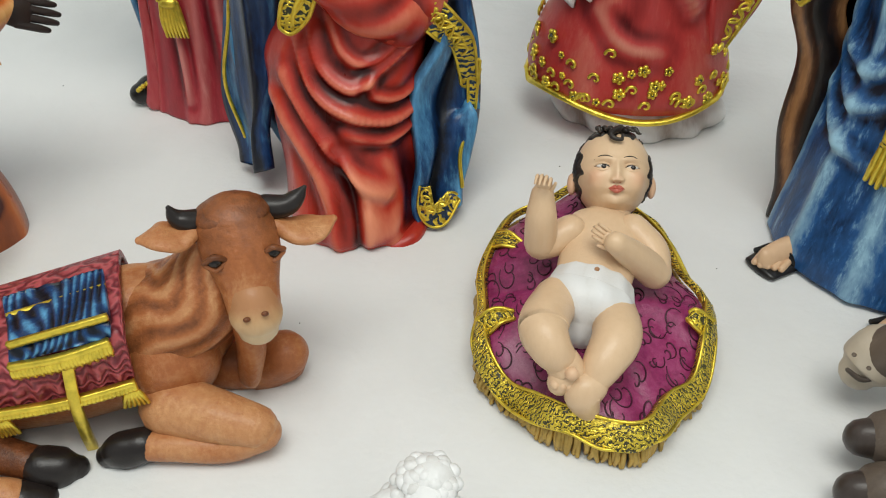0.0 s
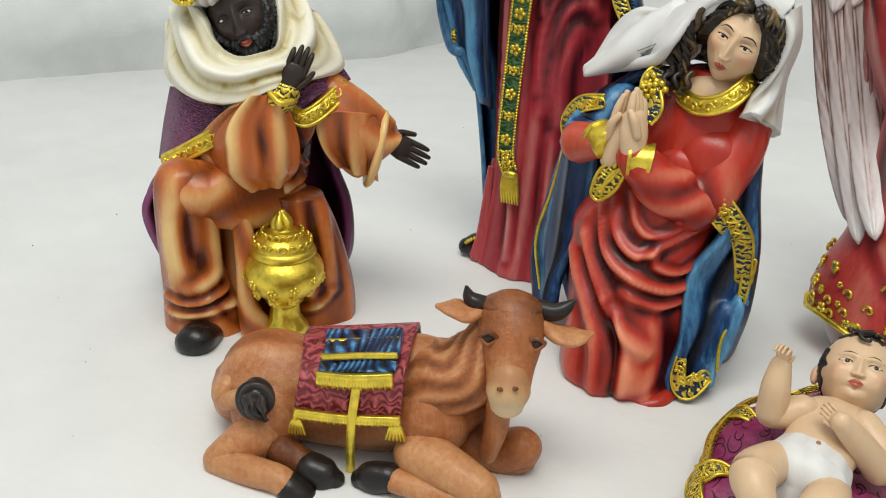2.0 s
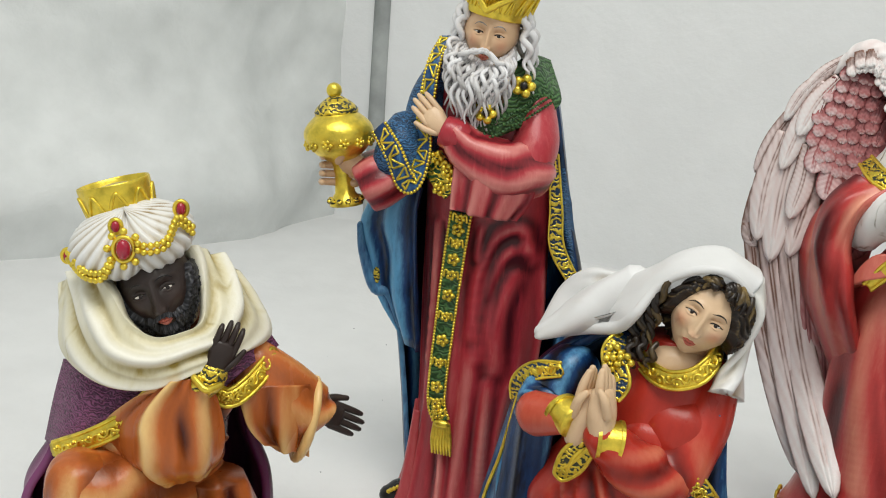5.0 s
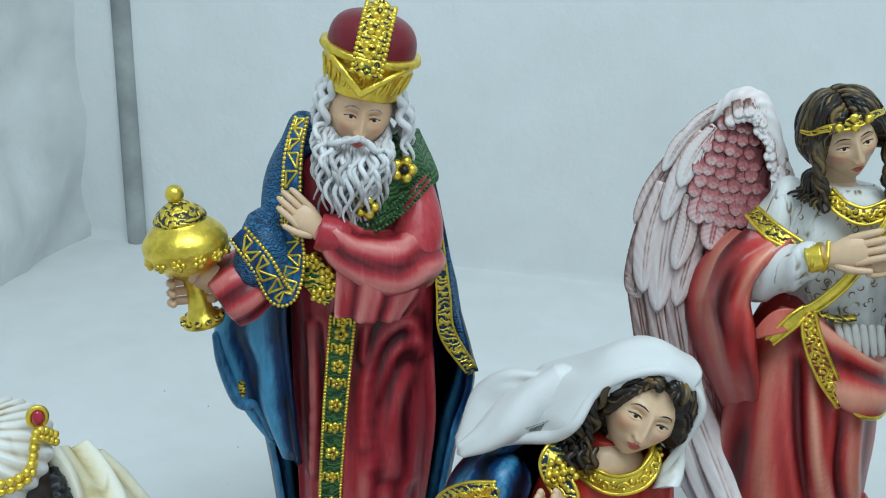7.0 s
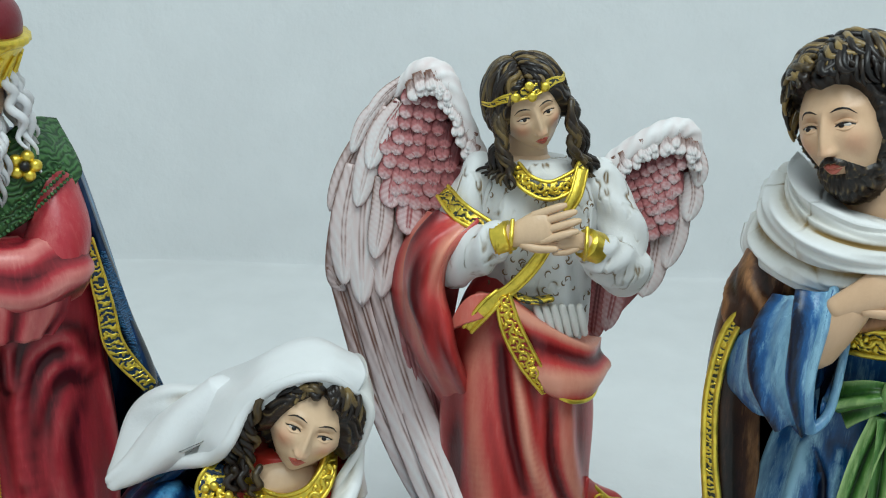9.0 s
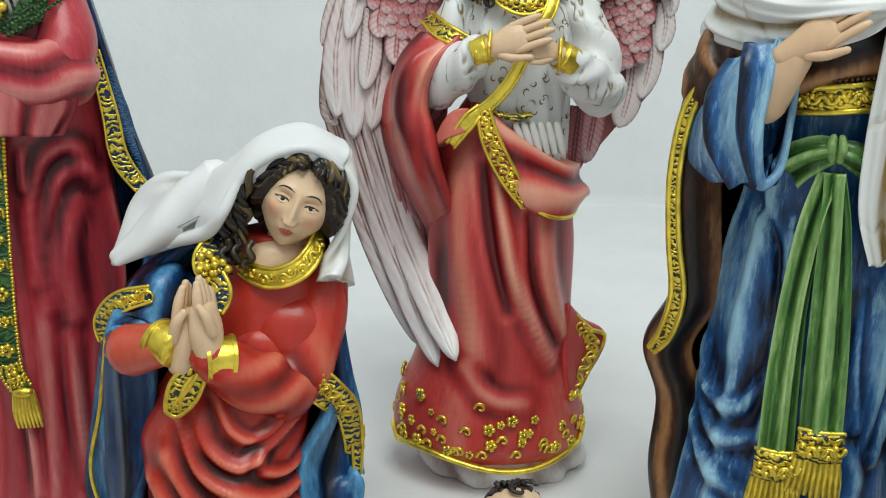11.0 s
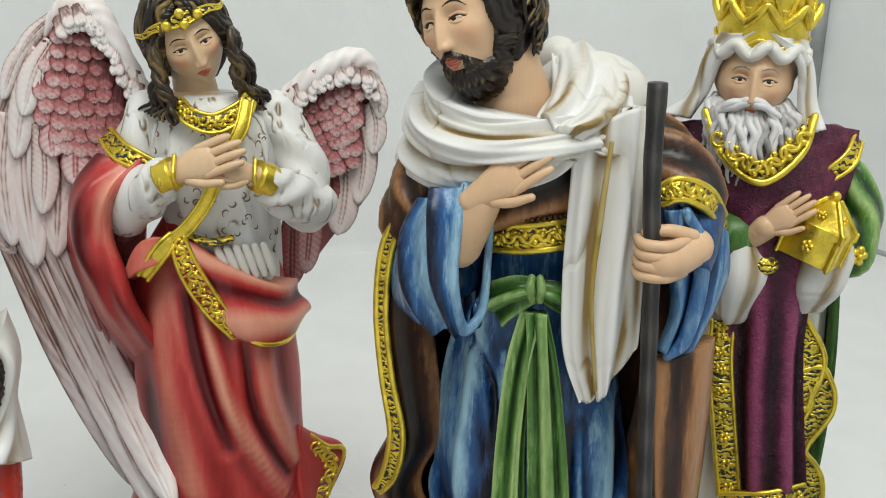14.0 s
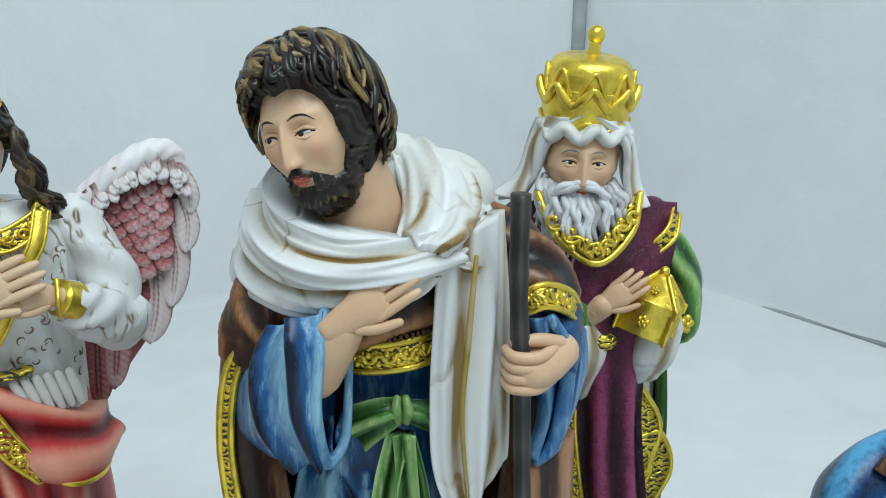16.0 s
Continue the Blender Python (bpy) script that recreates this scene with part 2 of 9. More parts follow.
# ---- modelling tools (figure space: u to the right, w to the front, z up, millimetres) ----
def spline(pts, n):
    p = np.array(pts, float)
    k = len(p)
    q = np.concatenate([(2 * p[0] - p[1])[None], p, (2 * p[-1] - p[-2])[None]])
    t = np.linspace(0, k - 1, n)
    i = np.minimum(t.astype(int), k - 2)
    f = (t - i).reshape(-1, *[1] * (p.ndim - 1))
    a, b, c, d = q[i], q[i + 1], q[i + 2], q[i + 3]
    return 0.5 * (2 * b + (c - a) * f + (2 * a - 5 * b + 4 * c - d) * f**2 + (3 * b - a - 3 * c + d) * f**3)


def unit(v):
    return v / np.maximum(np.linalg.norm(v, axis=-1, keepdims=True), 1e-9)


def turn(rx=0, ry=0, rz=0):
    """Rotation for head and limb space (x right, y front, z up), degrees."""
    return np.array(Euler([radians(a) for a in (rx, ry, rz)]).to_matrix())


def bell(d, w):
    return np.exp(-((d / w) ** 2))


def drape(seed, n, amp, lo=0, hi=360, width=(7, 15), drift=14, start=0.3):
    """Hanging folds: ridges of cloth that begin at some height and grow towards the hem. th in degrees, s from top 0 to hem 1."""
    r = random.Random(seed)
    rows = [(lo + (hi - lo) * (i + r.random() * 0.7) / n, r.uniform(*width), amp * r.uniform(0.5, 1.2), r.uniform(-drift, drift), start * r.uniform(0, 1.4)) for i in range(n)]

    def f(th, s):
        out = np.zeros(np.broadcast(th, s).shape)
        for c, w, a, dr, s0 in rows:
            d = (th - c - dr * s + 180) % 360 - 180
            out += a * bell(d, w) * np.clip((s - s0) / 0.25, 0, 1)
        return out - amp * 0.35
    return f


class Sculpt:
    def __init__(self):
        self.v, self.f, self.m, self.t, self.n, self.slots = [], [], [], [], 0, []

    def slot(self, mat):
        if mat not in self.slots:
            self.slots.append(mat)
        return self.slots.index(mat)

    def grid(self, P, mat, wrap=True, caps=(True, True), tone=0.5):
        m, n = P.shape[:2]
        base = self.n
        tone = np.broadcast_to(np.asarray(tone, float), (m, n)).reshape(-1)
        idx = base + np.arange(m * n).reshape(m, n)
        nx = np.roll(idx, -1, 1) if wrap else idx[:, 1:]
        cu = idx if wrap else idx[:, :-1]
        q = np.stack([cu[:-1], nx[:-1], nx[1:], cu[1:]], -1).reshape(-1, 4)
        if callable(mat):
            names = mat(m - 1, cu.shape[1]).reshape(-1)
            ids = np.array([self.slot(x) for x in names])
        else:
            ids = np.full(len(q), self.slot(mat))
        self.v.append(P.reshape(-1, 3)), self.t.append(tone), self.f.append(q), self.m.append(ids)
        self.n += m * n
        if wrap:
            for on, ring, row in ((caps[0], idx[0], 0), (caps[1], idx[-1], -1)):
                if on:
                    self.v.append(P[row].mean(0)[None]), self.t.append(tone.reshape(m, n)[row].mean()[None])
                    c = np.full(n, self.n)
                    self.f.append(np.stack([ring, np.roll(ring, -1), c, c], -1))
                    self.m.append(np.full(n, ids.reshape(m - 1, -1)[row, 0]))
                    self.n += 1
        return P

    def tube(self, pts, r, mat, n=14, m=None, up=(0, 1, 0), ends=(1, 1), disp=None, tone=0.5, wash_shade=0.8):
        """A limb, fold or roll along a smooth line. r: radii on the way, single or (across, towards up). ends: 1 round, 0 flat, -1 hollow."""
        m = m or max(6, 6 * len(pts))
        c = spline(pts, m)
        r = np.array(r if np.ndim(r) else [r, r], float)
        if r.ndim == 1:
            r = np.stack([r, r], -1)
        rr = np.maximum(spline(r, m) if len(r) > 1 else np.repeat(r, m, 0), 0.05)
        s = np.linspace(0, 1, m)
        tan = unit(np.gradient(c, axis=0))
        for end, first in ((ends[0], True), (ends[1], False)):
            e = 0 if first else -1
            sg = -1 if first else 1
            rad = rr[e].min()
            if end == 1:
                a = np.radians([25, 50, 72, 88])
                add_c = c[e] + sg * tan[e] * rad * np.sin(a)[:, None]
                add_r = rr[e] * np.cos(a)[:, None]
            elif end == -1:
                add_c = np.array([c[e] + sg * tan[e] * rad * 0.06, c[e] + sg * tan[e] * rad * 0.02, c[e] - sg * tan[e] * rad * 0.9])
                add_r = rr[e] * np.array([[0.93], [0.82], [0.6]])
            else:
                continue
            add_t, add_s = np.repeat(tan[[e]], len(add_c), 0), np.full(len(add_c), s[e])
            if first:
                c, rr, tan, s = np.vstack([add_c[::-1], c]), np.vstack([add_r[::-1], rr]), np.vstack([add_t, tan]), np.r_[add_s, s]
            else:
                c, rr, tan, s = np.vstack([c, add_c]), np.vstack([rr, add_r]), np.vstack([tan, add_t]), np.r_[s, add_s]
        side = unit(np.cross(tan, np.array(up, float)))
        top = np.cross(side, tan)
        th = np.linspace(0, 2 * math.pi, n, endpoint=False)
        k = np.ones((len(s), n))
        if callable(tone):
            tone = np.broadcast_to(tone(s[:, None], np.abs(np.cos(th))[None]), (len(s), n))
        if disp:
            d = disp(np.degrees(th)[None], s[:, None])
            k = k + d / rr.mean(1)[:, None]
            # Hollows darker, crests paler: fold shade put into the tone.
            tone = np.clip(0.5 + 0.5 * d / max(1e-6, np.abs(d).max()), 0, 1) * wash_shade + tone - wash_shade / 2
        P = c[:, None] + k[..., None] * (np.cos(th)[None, :, None] * (rr[:, :1] * side)[:, None] + np.sin(th)[None, :, None] * (rr[:, 1:] * top)[:, None])
        return self.grid(P, mat, tone=tone)

    def body(self, rings, mat, n=96, m=90, fold=None, square=2.0, caps=(True, True), tone=0.5, gain=0.5, ridges=(), front=True):
        """A draped form from level rings (u, w, z, half width, half depth), top or bottom first. Angle 0 is the right, 90 the front."""
        R = spline(rings, m)
        s = np.linspace(0, 1, m)[:, None]
        th = np.linspace(0, 360, n, endpoint=False)[None]
        c, d = np.cos(np.radians(th)), np.sin(np.radians(th))
        k = (np.abs(c) ** square + np.abs(d) ** square) ** (-1 / square)
        f = fold(th, s) if fold else np.zeros((m, n))
        P = np.stack([R[:, :1] + c * (k * R[:, 3:4] + f), R[:, 1:2] + d * (k * R[:, 4:5] + f), R[:, 2:3] + 0 * th], -1)
        # Tone follows the folds: dark hollows, pale crests, as shading painted in the colour.
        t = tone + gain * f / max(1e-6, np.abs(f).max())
        out = np.stack([c + 0 * s, d + 0 * s, 0 * c + 0 * s], -1)
        for pts, width, amp in ridges:
            line = spline(pts, 36)
            q = np.linalg.norm(P[:, :, None, ::2] - line[None, None, :, ::2], axis=-1)
            near = q.argmin(-1)
            fall = np.sin(np.clip((near + 3) / 42, 0, 1) * math.pi) ** 0.5 * np.clip(d * 3 + 0.3, 0, 1)
            q = q.min(-1)
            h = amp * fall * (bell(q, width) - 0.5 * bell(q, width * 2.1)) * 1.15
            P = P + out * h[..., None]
            # Crests paler, flanks deeper: each ridge's highlight and shade go into the tone.
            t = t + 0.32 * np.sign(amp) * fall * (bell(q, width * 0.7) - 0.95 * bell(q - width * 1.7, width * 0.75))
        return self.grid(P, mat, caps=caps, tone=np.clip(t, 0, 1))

    def sheet(self, rows, mat, thick=2.0, mu=40, mv=30, ripple=None, tone=0.5, rim=None, rim_r=1.0, rims="lrtb", wash_shade=0.0):
        """A cloth with thickness through rows of guide points. rim: a rolled border on the left, right, top or bottom edge."""
        A = spline([spline(r, mu) for r in rows], mv)
        du, dv = np.gradient(A, axis=1), np.gradient(A, axis=0)
        nrm = unit(np.cross(du, dv))
        s, t = np.linspace(0, 1, mv)[:, None], np.linspace(0, 1, mu)[None]
        tn = tone
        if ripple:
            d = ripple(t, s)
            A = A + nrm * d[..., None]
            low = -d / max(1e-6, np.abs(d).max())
            # Tone drops in hollows as painted shade; the deepest also take a brown wash.
            tn = np.clip(tone - 0.5 * low - wash_shade * np.clip((low - 0.36) / 0.28, 0, 1) * (0.5 + 0.5 * np.sin(8 * t + 11 * s)), -0.2, 1)
        h = thick / 2
        tn = np.broadcast_to(np.asarray(tn, float), (mv, mu))
        front, back = A + nrm * h, A - nrm * h
        edge_l, edge_r = A[:, :1], A[:, -1:]
        P = np.concatenate([edge_l, front, edge_r, back[:, ::-1]], 1)
        T = np.concatenate([tn[:, :1], tn, tn[:, -1:], tn[:, ::-1]], 1)
        self.grid(P, mat, tone=T)
        if rim:
            for side, line in (("l", A[:, 0]), ("r", A[:, -1]), ("t", A[0]), ("b", A[-1])):
                if side in rims:
                    self.tube(line[:: max(1, len(line) // 16)], rim_r, rim, n=8, m=len(line))
        return A

    def strip(self, path, width, mat, thick=1.6, face=(0, 1, 0), m=None, edge=None, edge_r=0.8, bead=0):
        """A flat band along a line, facing one way, with optional raised edges or beaded edges."""
        m = m or 10 * len(path)
        c = spline(path, m)
        wd = np.array(width if np.ndim(width) else [width, width], float)
        wd = spline(wd[:, None], m)
        tan = unit(np.gradient(c, axis=0))
        fc = np.array(face, float)
        if fc.ndim == 2:
            fc = spline(fc, m)
        side = unit(np.cross(tan, fc))
        out = unit(np.cross(side, tan))
        h = thick / 2
        prof = [(-0.5, -h), (-0.5, h * 0.6), (-0.44, h), (0, h * 1.15), (0.44, h), (0.5, h * 0.6), (0.5, -h)]
        P = np.stack([c + side * wd * a + out * b for a, b in prof], 1)
        self.grid(P, mat)
        if edge:
            for sg in (-0.5, 0.5):
                line = c + side * wd * sg + out * h * 0.7
                if bead:
                    self.beads(line, edge_r, edge, bead)
                else:
                    self.tube(line[:: max(1, m // 20)], edge_r, edge, n=8, m=m)
        return c, side, out, wd

    def beads(self, line, r, mat, gap):
        line = np.array(line)
        if len(line) < 40:
            line = spline(line, 60)
        d = np.r_[0, np.cumsum(np.linalg.norm(np.diff(line, axis=0), axis=1))]
        for x in np.arange(gap / 2, d[-1], gap):
            self.ell([np.interp(x, d, line[:, k]) for k in range(3)], (r, r, r), mat, n=8)

    def ell(self, c, r, mat, rot=None, n=20, disp=None, tone=0.5):
        a = np.linspace(0, math.pi, n + 1)[:, None]
        th = np.linspace(0, 2 * math.pi, 2 * n, endpoint=False)[None]
        D = np.stack([np.sin(a) * np.cos(th), np.sin(a) * np.sin(th), np.cos(a) + 0 * th], -1)
        P = D * np.array(r, float)
        if disp:
            k = disp(D)
            P = P + D * k[..., None]
        if rot is not None:
            P = P @ np.asarray(rot).T
        tn = tone(D) if callable(tone) else tone
        return self.grid(P + np.array(c, float), mat, caps=(False, False), tone=tn)

    def lathe(self, c, profile, mat, n=48, tilt=None, m=None, wave=None):
        p = np.array(profile, float) if not m else spline(profile, m)
        th = np.linspace(0, 2 * math.pi, n, endpoint=False)[None]
        r = p[:, :1] + (wave(np.degrees(th), np.linspace(0, 1, len(p))[:, None]) if wave else 0 * th)
        P = np.stack([r * np.cos(th), r * np.sin(th), p[:, 1:2] + 0 * th], -1)
        if tilt is not None:
            P = P @ np.asarray(tilt).T
        return self.grid(P + np.array(c, float), mat)

    def flower(self, c, r, mat, out=(0, 1, 0), heart=None):
        o = unit(np.array(out, float))
        a = unit(np.cross(o, (0, 0, 1)))
        b = np.cross(a, o)
        c = np.array(c, float)
        for k in range(5):
            g = 2 * math.pi * k / 5
            self.ell(c + (a * math.cos(g) + b * math.sin(g)) * r * 0.62, (r * 0.42,) * 3, mat, n=6)
        self.ell(c + o * r * 0.3, (r * 0.34,) * 3, heart or mat, n=6)

    def scrolls(self, path, width, mat, count, seed=0, r=0.5, out=(0, 1, 0)):
        """Raised scrollwork: curls and buds strung along a line."""
        rnd = random.Random(seed)
        c = spline(path, 60)
        tan = unit(np.gradient(c, axis=0))
        o = np.array(out, float)
        o = spline(o, 60) if o.ndim == 2 else np.repeat(o[None], 60, 0)
        side = unit(np.cross(tan, o))
        for i in range(count):
            k = int((i + 0.5) / count * 59)
            sg = 1 if i % 2 else -1
            w = width * rnd.uniform(0.36, 0.5)
            a = np.linspace(0, 1.55 * math.pi, 9)
            rad = w * (1 - a / (2.1 * math.pi))
            pts = c[k] + (tan[k] * (rad * np.cos(a))[:, None] + sg * side[k] * (rad * np.sin(a) - w * 0.3)[:, None]) + o[k] * 0.5
            self.tube(pts, [r * 1.2, r, r * 0.6], mat, n=6, m=12)
            self.ell(c[k] - sg * side[k] * w * 0.55 + o[k] * 0.5, (r * 1.7,) * 3, mat, n=5)

    def lock(self, pts, r, mat, wave=1.2, cycles=2.5, seed=0, up=(0, 1, 0), n=7, tone=0.5):
        """A strand of hair or beard that waves as it falls and tapers."""
        rnd = random.Random(seed)
        m = 22
        c = spline(pts, m)
        tan = unit(np.gradient(c, axis=0))
        side = unit(np.cross(tan, np.array(up, float)))
        s = np.linspace(0, 1, m)
        ph = rnd.uniform(0, 6.3)
        c = c + side * (wave * np.sin(2 * math.pi * cycles * s + ph) * np.minimum(1, 4 * s))[:, None]
        c = c + np.array(up) * (wave * 0.5 * np.cos(2 * math.pi * cycles * s + ph))[:, None]
        self.tube(c, [r * 0.9, r, r * 0.85, r * 0.3], mat, n=n, m=m, up=up, tone=np.clip(tone + rnd.uniform(-0.3, 0.3), 0, 1))

    def head(self, c, h, rot, skin="skin", lip="lip", brow="hair", gaze=0.0, wide=0.39, blush=0.4, infant=False, down=0.0):
        """A painted doll's head of height h; face towards the front of its own space. down: how far the lids are lowered."""
        c, R = np.array(c, float), np.asarray(rot)
        g, eye = (0.76, 1.25) if infant else (1.0, 1.0)

        def relief(D):
            x, y, z = D[..., 0], D[..., 1], D[..., 2]
            a, zn = np.abs(x), D[..., 2] / g
            fr = np.clip(y, 0, 1) ** 0.6
            run = np.clip((0.16 - zn) / 0.5, 0, 1)
            keep = np.clip((zn + 0.43) / 0.06, 0, 1) * np.clip((0.3 - zn) / 0.2, 0, 1)
            k = (0.022 + (0.05 if infant else 0.082) * run**1.25) * bell(x, 0.072 + 0.045 * run) * keep
            k = k + 0.042 * bell(a - 0.115, 0.05) * bell(zn + 0.36, 0.055)
            k = k - (0.035 if infant else 0.056) * bell(a - 0.34, 0.17) * bell(zn - 0.03, 0.1)
            k = k + 0.036 * bell(a - 0.37, 0.13) * bell(zn + 0.005, 0.065)
            k = k + 0.022 * bell(a - 0.36, 0.26) * bell(zn - 0.22, 0.08)
            k = k + 0.026 * bell(a - 0.52, 0.2) * bell(zn + 0.2, 0.16) - (0 if infant else 0.02) * bell(a - 0.45, 0.16) * bell(zn + 0.55, 0.16)
            k = k + 0.036 * bell(x, 0.24) * bell(zn + 0.58, 0.11) - 0.022 * bell(x, 0.2) * bell(zn + 0.74, 0.045)
            k = k - 0.012 * bell(x, 0.03) * bell(zn + 0.49, 0.04)
            k = k + 0.06 * bell(x, 0.22) * bell(zn + 0.9, 0.13)
            k = k + (0.07 if infant else 0.0) * bell(a - 0.5, 0.24) * bell(z + 0.35, 0.22)
            return h * k * fr - h * (0.02 if infant else 0.1) * np.clip(-z - 0.15, 0, 1) * x * x * 1.6

        rad = np.array((wide * h, 0.44 * h, 0.5 * h))
        self.relief, self.skull = relief, (c, rad, R)

        def blush_shade(D):
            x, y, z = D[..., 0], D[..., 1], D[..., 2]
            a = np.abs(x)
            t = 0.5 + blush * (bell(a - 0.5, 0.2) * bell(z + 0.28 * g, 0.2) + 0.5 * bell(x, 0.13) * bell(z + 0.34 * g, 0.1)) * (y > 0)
            # Inner sockets, lid crease and under the nose darkened: shade painted into the skin.
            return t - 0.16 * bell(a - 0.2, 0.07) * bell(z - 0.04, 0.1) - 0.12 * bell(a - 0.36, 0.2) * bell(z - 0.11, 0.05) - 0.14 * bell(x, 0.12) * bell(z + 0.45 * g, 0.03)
        self.ell(c, rad, skin, R, n=110, disp=relief, tone=blush_shade)

        def at(x, z, lift=0.0):
            y = math.sqrt(max(0.02, 1 - x * x - z * z))
            D = np.array([[[x, y, z]]])
            return c + R @ ((D * rad + D * relief(D)[..., None])[0, 0] + np.array((0, lift * h, 0)))
        lid = 0.036 - 0.016 * down
        for sx in (-1, 1):
            ge = sx * 0.36
            self.ell(at(ge, 0.0, -0.011), (0.054 * h * eye, 0.0145 * h, 0.017 * h * eye), "white_eye", R, n=10)
            self.ell(at(ge + gaze, -0.006 - 0.012 * down, 0.0), (0.022 * h * eye, 0.0105 * h, 0.0185 * h * eye), "brown_eye", R, n=10)
            self.tube([at(ge - sx * 0.155, -0.012, 0.0), at(ge - sx * 0.06, lid * 0.8 * eye, 0.008), at(ge + sx * 0.06, lid * 0.85 * eye, 0.008), at(ge + sx * 0.185, -0.004, 0.0)], [0.004 * h, 0.0085 * h, 0.0095 * h, 0.005 * h], "brown_eye", n=6, m=18)
            self.tube([at(ge - sx * 0.15, 0.04, 0.0), at(ge - sx * 0.03, 0.03 + lid * eye, 0.004), at(ge + sx * 0.08, 0.03 + lid * eye, 0.004), at(ge + sx * 0.2, 0.02, 0.0)], [0.009 * h, 0.018 * h, 0.018 * h, 0.01 * h], skin, n=8, m=18, tone=0.42)
            self.tube([at(ge - sx * 0.13, -0.05 * eye, -0.004), at(ge + sx * 0.03, -0.068 * eye, -0.002), at(ge + sx * 0.17, -0.035 * eye, -0.004)], [0.006 * h, 0.012 * h, 0.006 * h], skin, n=8, m=14, tone=0.55)
            self.tube([at(sx * 0.14, 0.195, -0.002), at(sx * 0.28, 0.232, -0.002), at(sx * 0.43, 0.222, -0.002), at(sx * 0.57, 0.145, -0.002)], [0.004 * h, 0.009 * h, 0.0075 * h, 0.003 * h], brow, n=6, m=20, tone=0.2)
            self.ell(at(sx * 0.08, -0.425 * g, -0.006), (0.015 * h, 0.008 * h, 0.008 * h), lip, R, n=6, tone=0.1)
        fat = 1.25 if infant else 1.0
        self.tube([at(-0.185, -0.585 * g, -0.006), at(-0.06, -0.552 * g, -0.002), at(0, -0.566 * g, -0.002), at(0.06, -0.552 * g, -0.002), at(0.185, -0.585 * g, -0.006)], [0.006 * h, 0.019 * h * fat, 0.016 * h * fat, 0.019 * h * fat, 0.006 * h], lip, n=8, m=26, tone=0.45)
        self.tube([at(-0.15, -0.607 * g, -0.006), at(0, -0.638 * g, 0.001), at(0.15, -0.607 * g, -0.006)], [0.008 * h, 0.024 * h * fat, 0.008 * h], lip, n=8, m=20, tone=0.65)
        self.tube([at(-0.19, -0.59 * g, 0.001), at(-0.06, -0.588 * g, 0.008), at(0.06, -0.588 * g, 0.008), at(0.19, -0.59 * g, 0.001)], [0.002 * h, 0.0042 * h, 0.0042 * h, 0.002 * h], lip, n=6, m=18, tone=0.0)
        return at

    def growth(self, mask, mat, rise, curl=(38, 30, 0.5), tone=0.4, n=72, flow=None, parting=0.0):
        """Short hair or beard as a cast layer on the last head where mask(x, y, z) is near 1. flow(x, y, z): the strands' own coordinate."""
        c, rad, R = self.skull
        fx, fz, amp = curl

        def strand(D):
            x, y, z = D[..., 0], D[..., 1], D[..., 2]
            if flow:
                q = flow(x, y, z)
                return 0.62 * np.sin(q) + 0.38 * np.sin(2.3 * q + 1.3 + 2 * np.sin(0.37 * q))
            return np.sin(fx * x + 3 * np.sin(fz * z) + 9 * y) * np.sin(fz * z + 2 * np.sin(fx * x))

        def lift(D):
            x, y, z = D[..., 0], D[..., 1], D[..., 2]
            m = np.clip(mask(x, y, z), 0, 1)
            up = rise(x, y, z) if callable(rise) else rise
            return self.relief(D) - 1.2 + m * (1.2 + up + amp * strand(D) - parting * bell(x, 0.05) * (z > 0.3))

        def strand_tone(D):
            # Tone rises on strand ridges and falls in the grooves between.
            return np.clip(tone + 0.4 * strand(D), 0, 1)
        self.ell(c, rad, mat, R, n=n, disp=lift, tone=strand_tone)

    def comb(self, mat, part, ends, n, lift, r, seed, wave=0.05, front=0.72, back=-0.8, light=0.0, crown=0.0):
        """Strands laid on the last head, from a parting on the crown out to a line of ends (directions for one side, mirrored)."""
        c, rad, R = self.skull
        rnd = random.Random(seed)
        for sg in (-1, 1):
            tips = spline([(sg * x, y, z) for x, y, z in ends], n)
            for k in range(n):
                g = k / (n - 1)
                for j in range(2):
                    y0 = front + (back - front) * min(1, max(0, g + rnd.uniform(-0.04, 0.04)))
                    a = unit(np.array((part + sg * 0.05, y0, math.sqrt(max(0.05, 1 - y0 * y0)))))
                    b = unit(tips[k] + np.array((rnd.uniform(-0.06, 0.06), rnd.uniform(-0.06, 0.06), rnd.uniform(-0.1, 0.05))))
                    q = np.linspace(0, 0.92 + 0.08 * rnd.random() - 0.3 * j * rnd.random(), 15)[:, None]
                    D = unit(a * (1 - q) + b * q)
                    side = unit(np.cross(D, b - a))
                    ph = rnd.uniform(0, 6.3)
                    D = unit(D + side * wave * np.sin(9 * q + ph) * np.minimum(1, 3 * q))
                    h = lift + crown * np.clip(D[:, 2:], 0, 1) ** 2 + 0.9 * j + 0.5 * np.sin(11 * q + ph) + 1.5 * np.sin(np.clip(q, 0, 1) * math.pi)
                    P = c + (D * rad + D * h) @ R.T
                    self.tube(P, [r * 0.7, r, r, r * 0.45], mat, n=7, m=26, up=tuple(R @ D[7]), tone=np.clip(0.48 + light * 0.6 + rnd.uniform(-0.4 - light, 0.36 + light), 0, 1))

    def hand(self, wrist, palm_to, out, size, skin, curl=0.25, spread=0.16, thumb=1):
        """A hand from the wrist along palm_to; out: the way the back of the hand faces."""
        w = np.array(wrist, float)
        d = unit(np.array(palm_to, float))
        o = np.array(out, float)
        sd = unit(np.cross(d, o))
        o = np.cross(sd, d)
        L = size
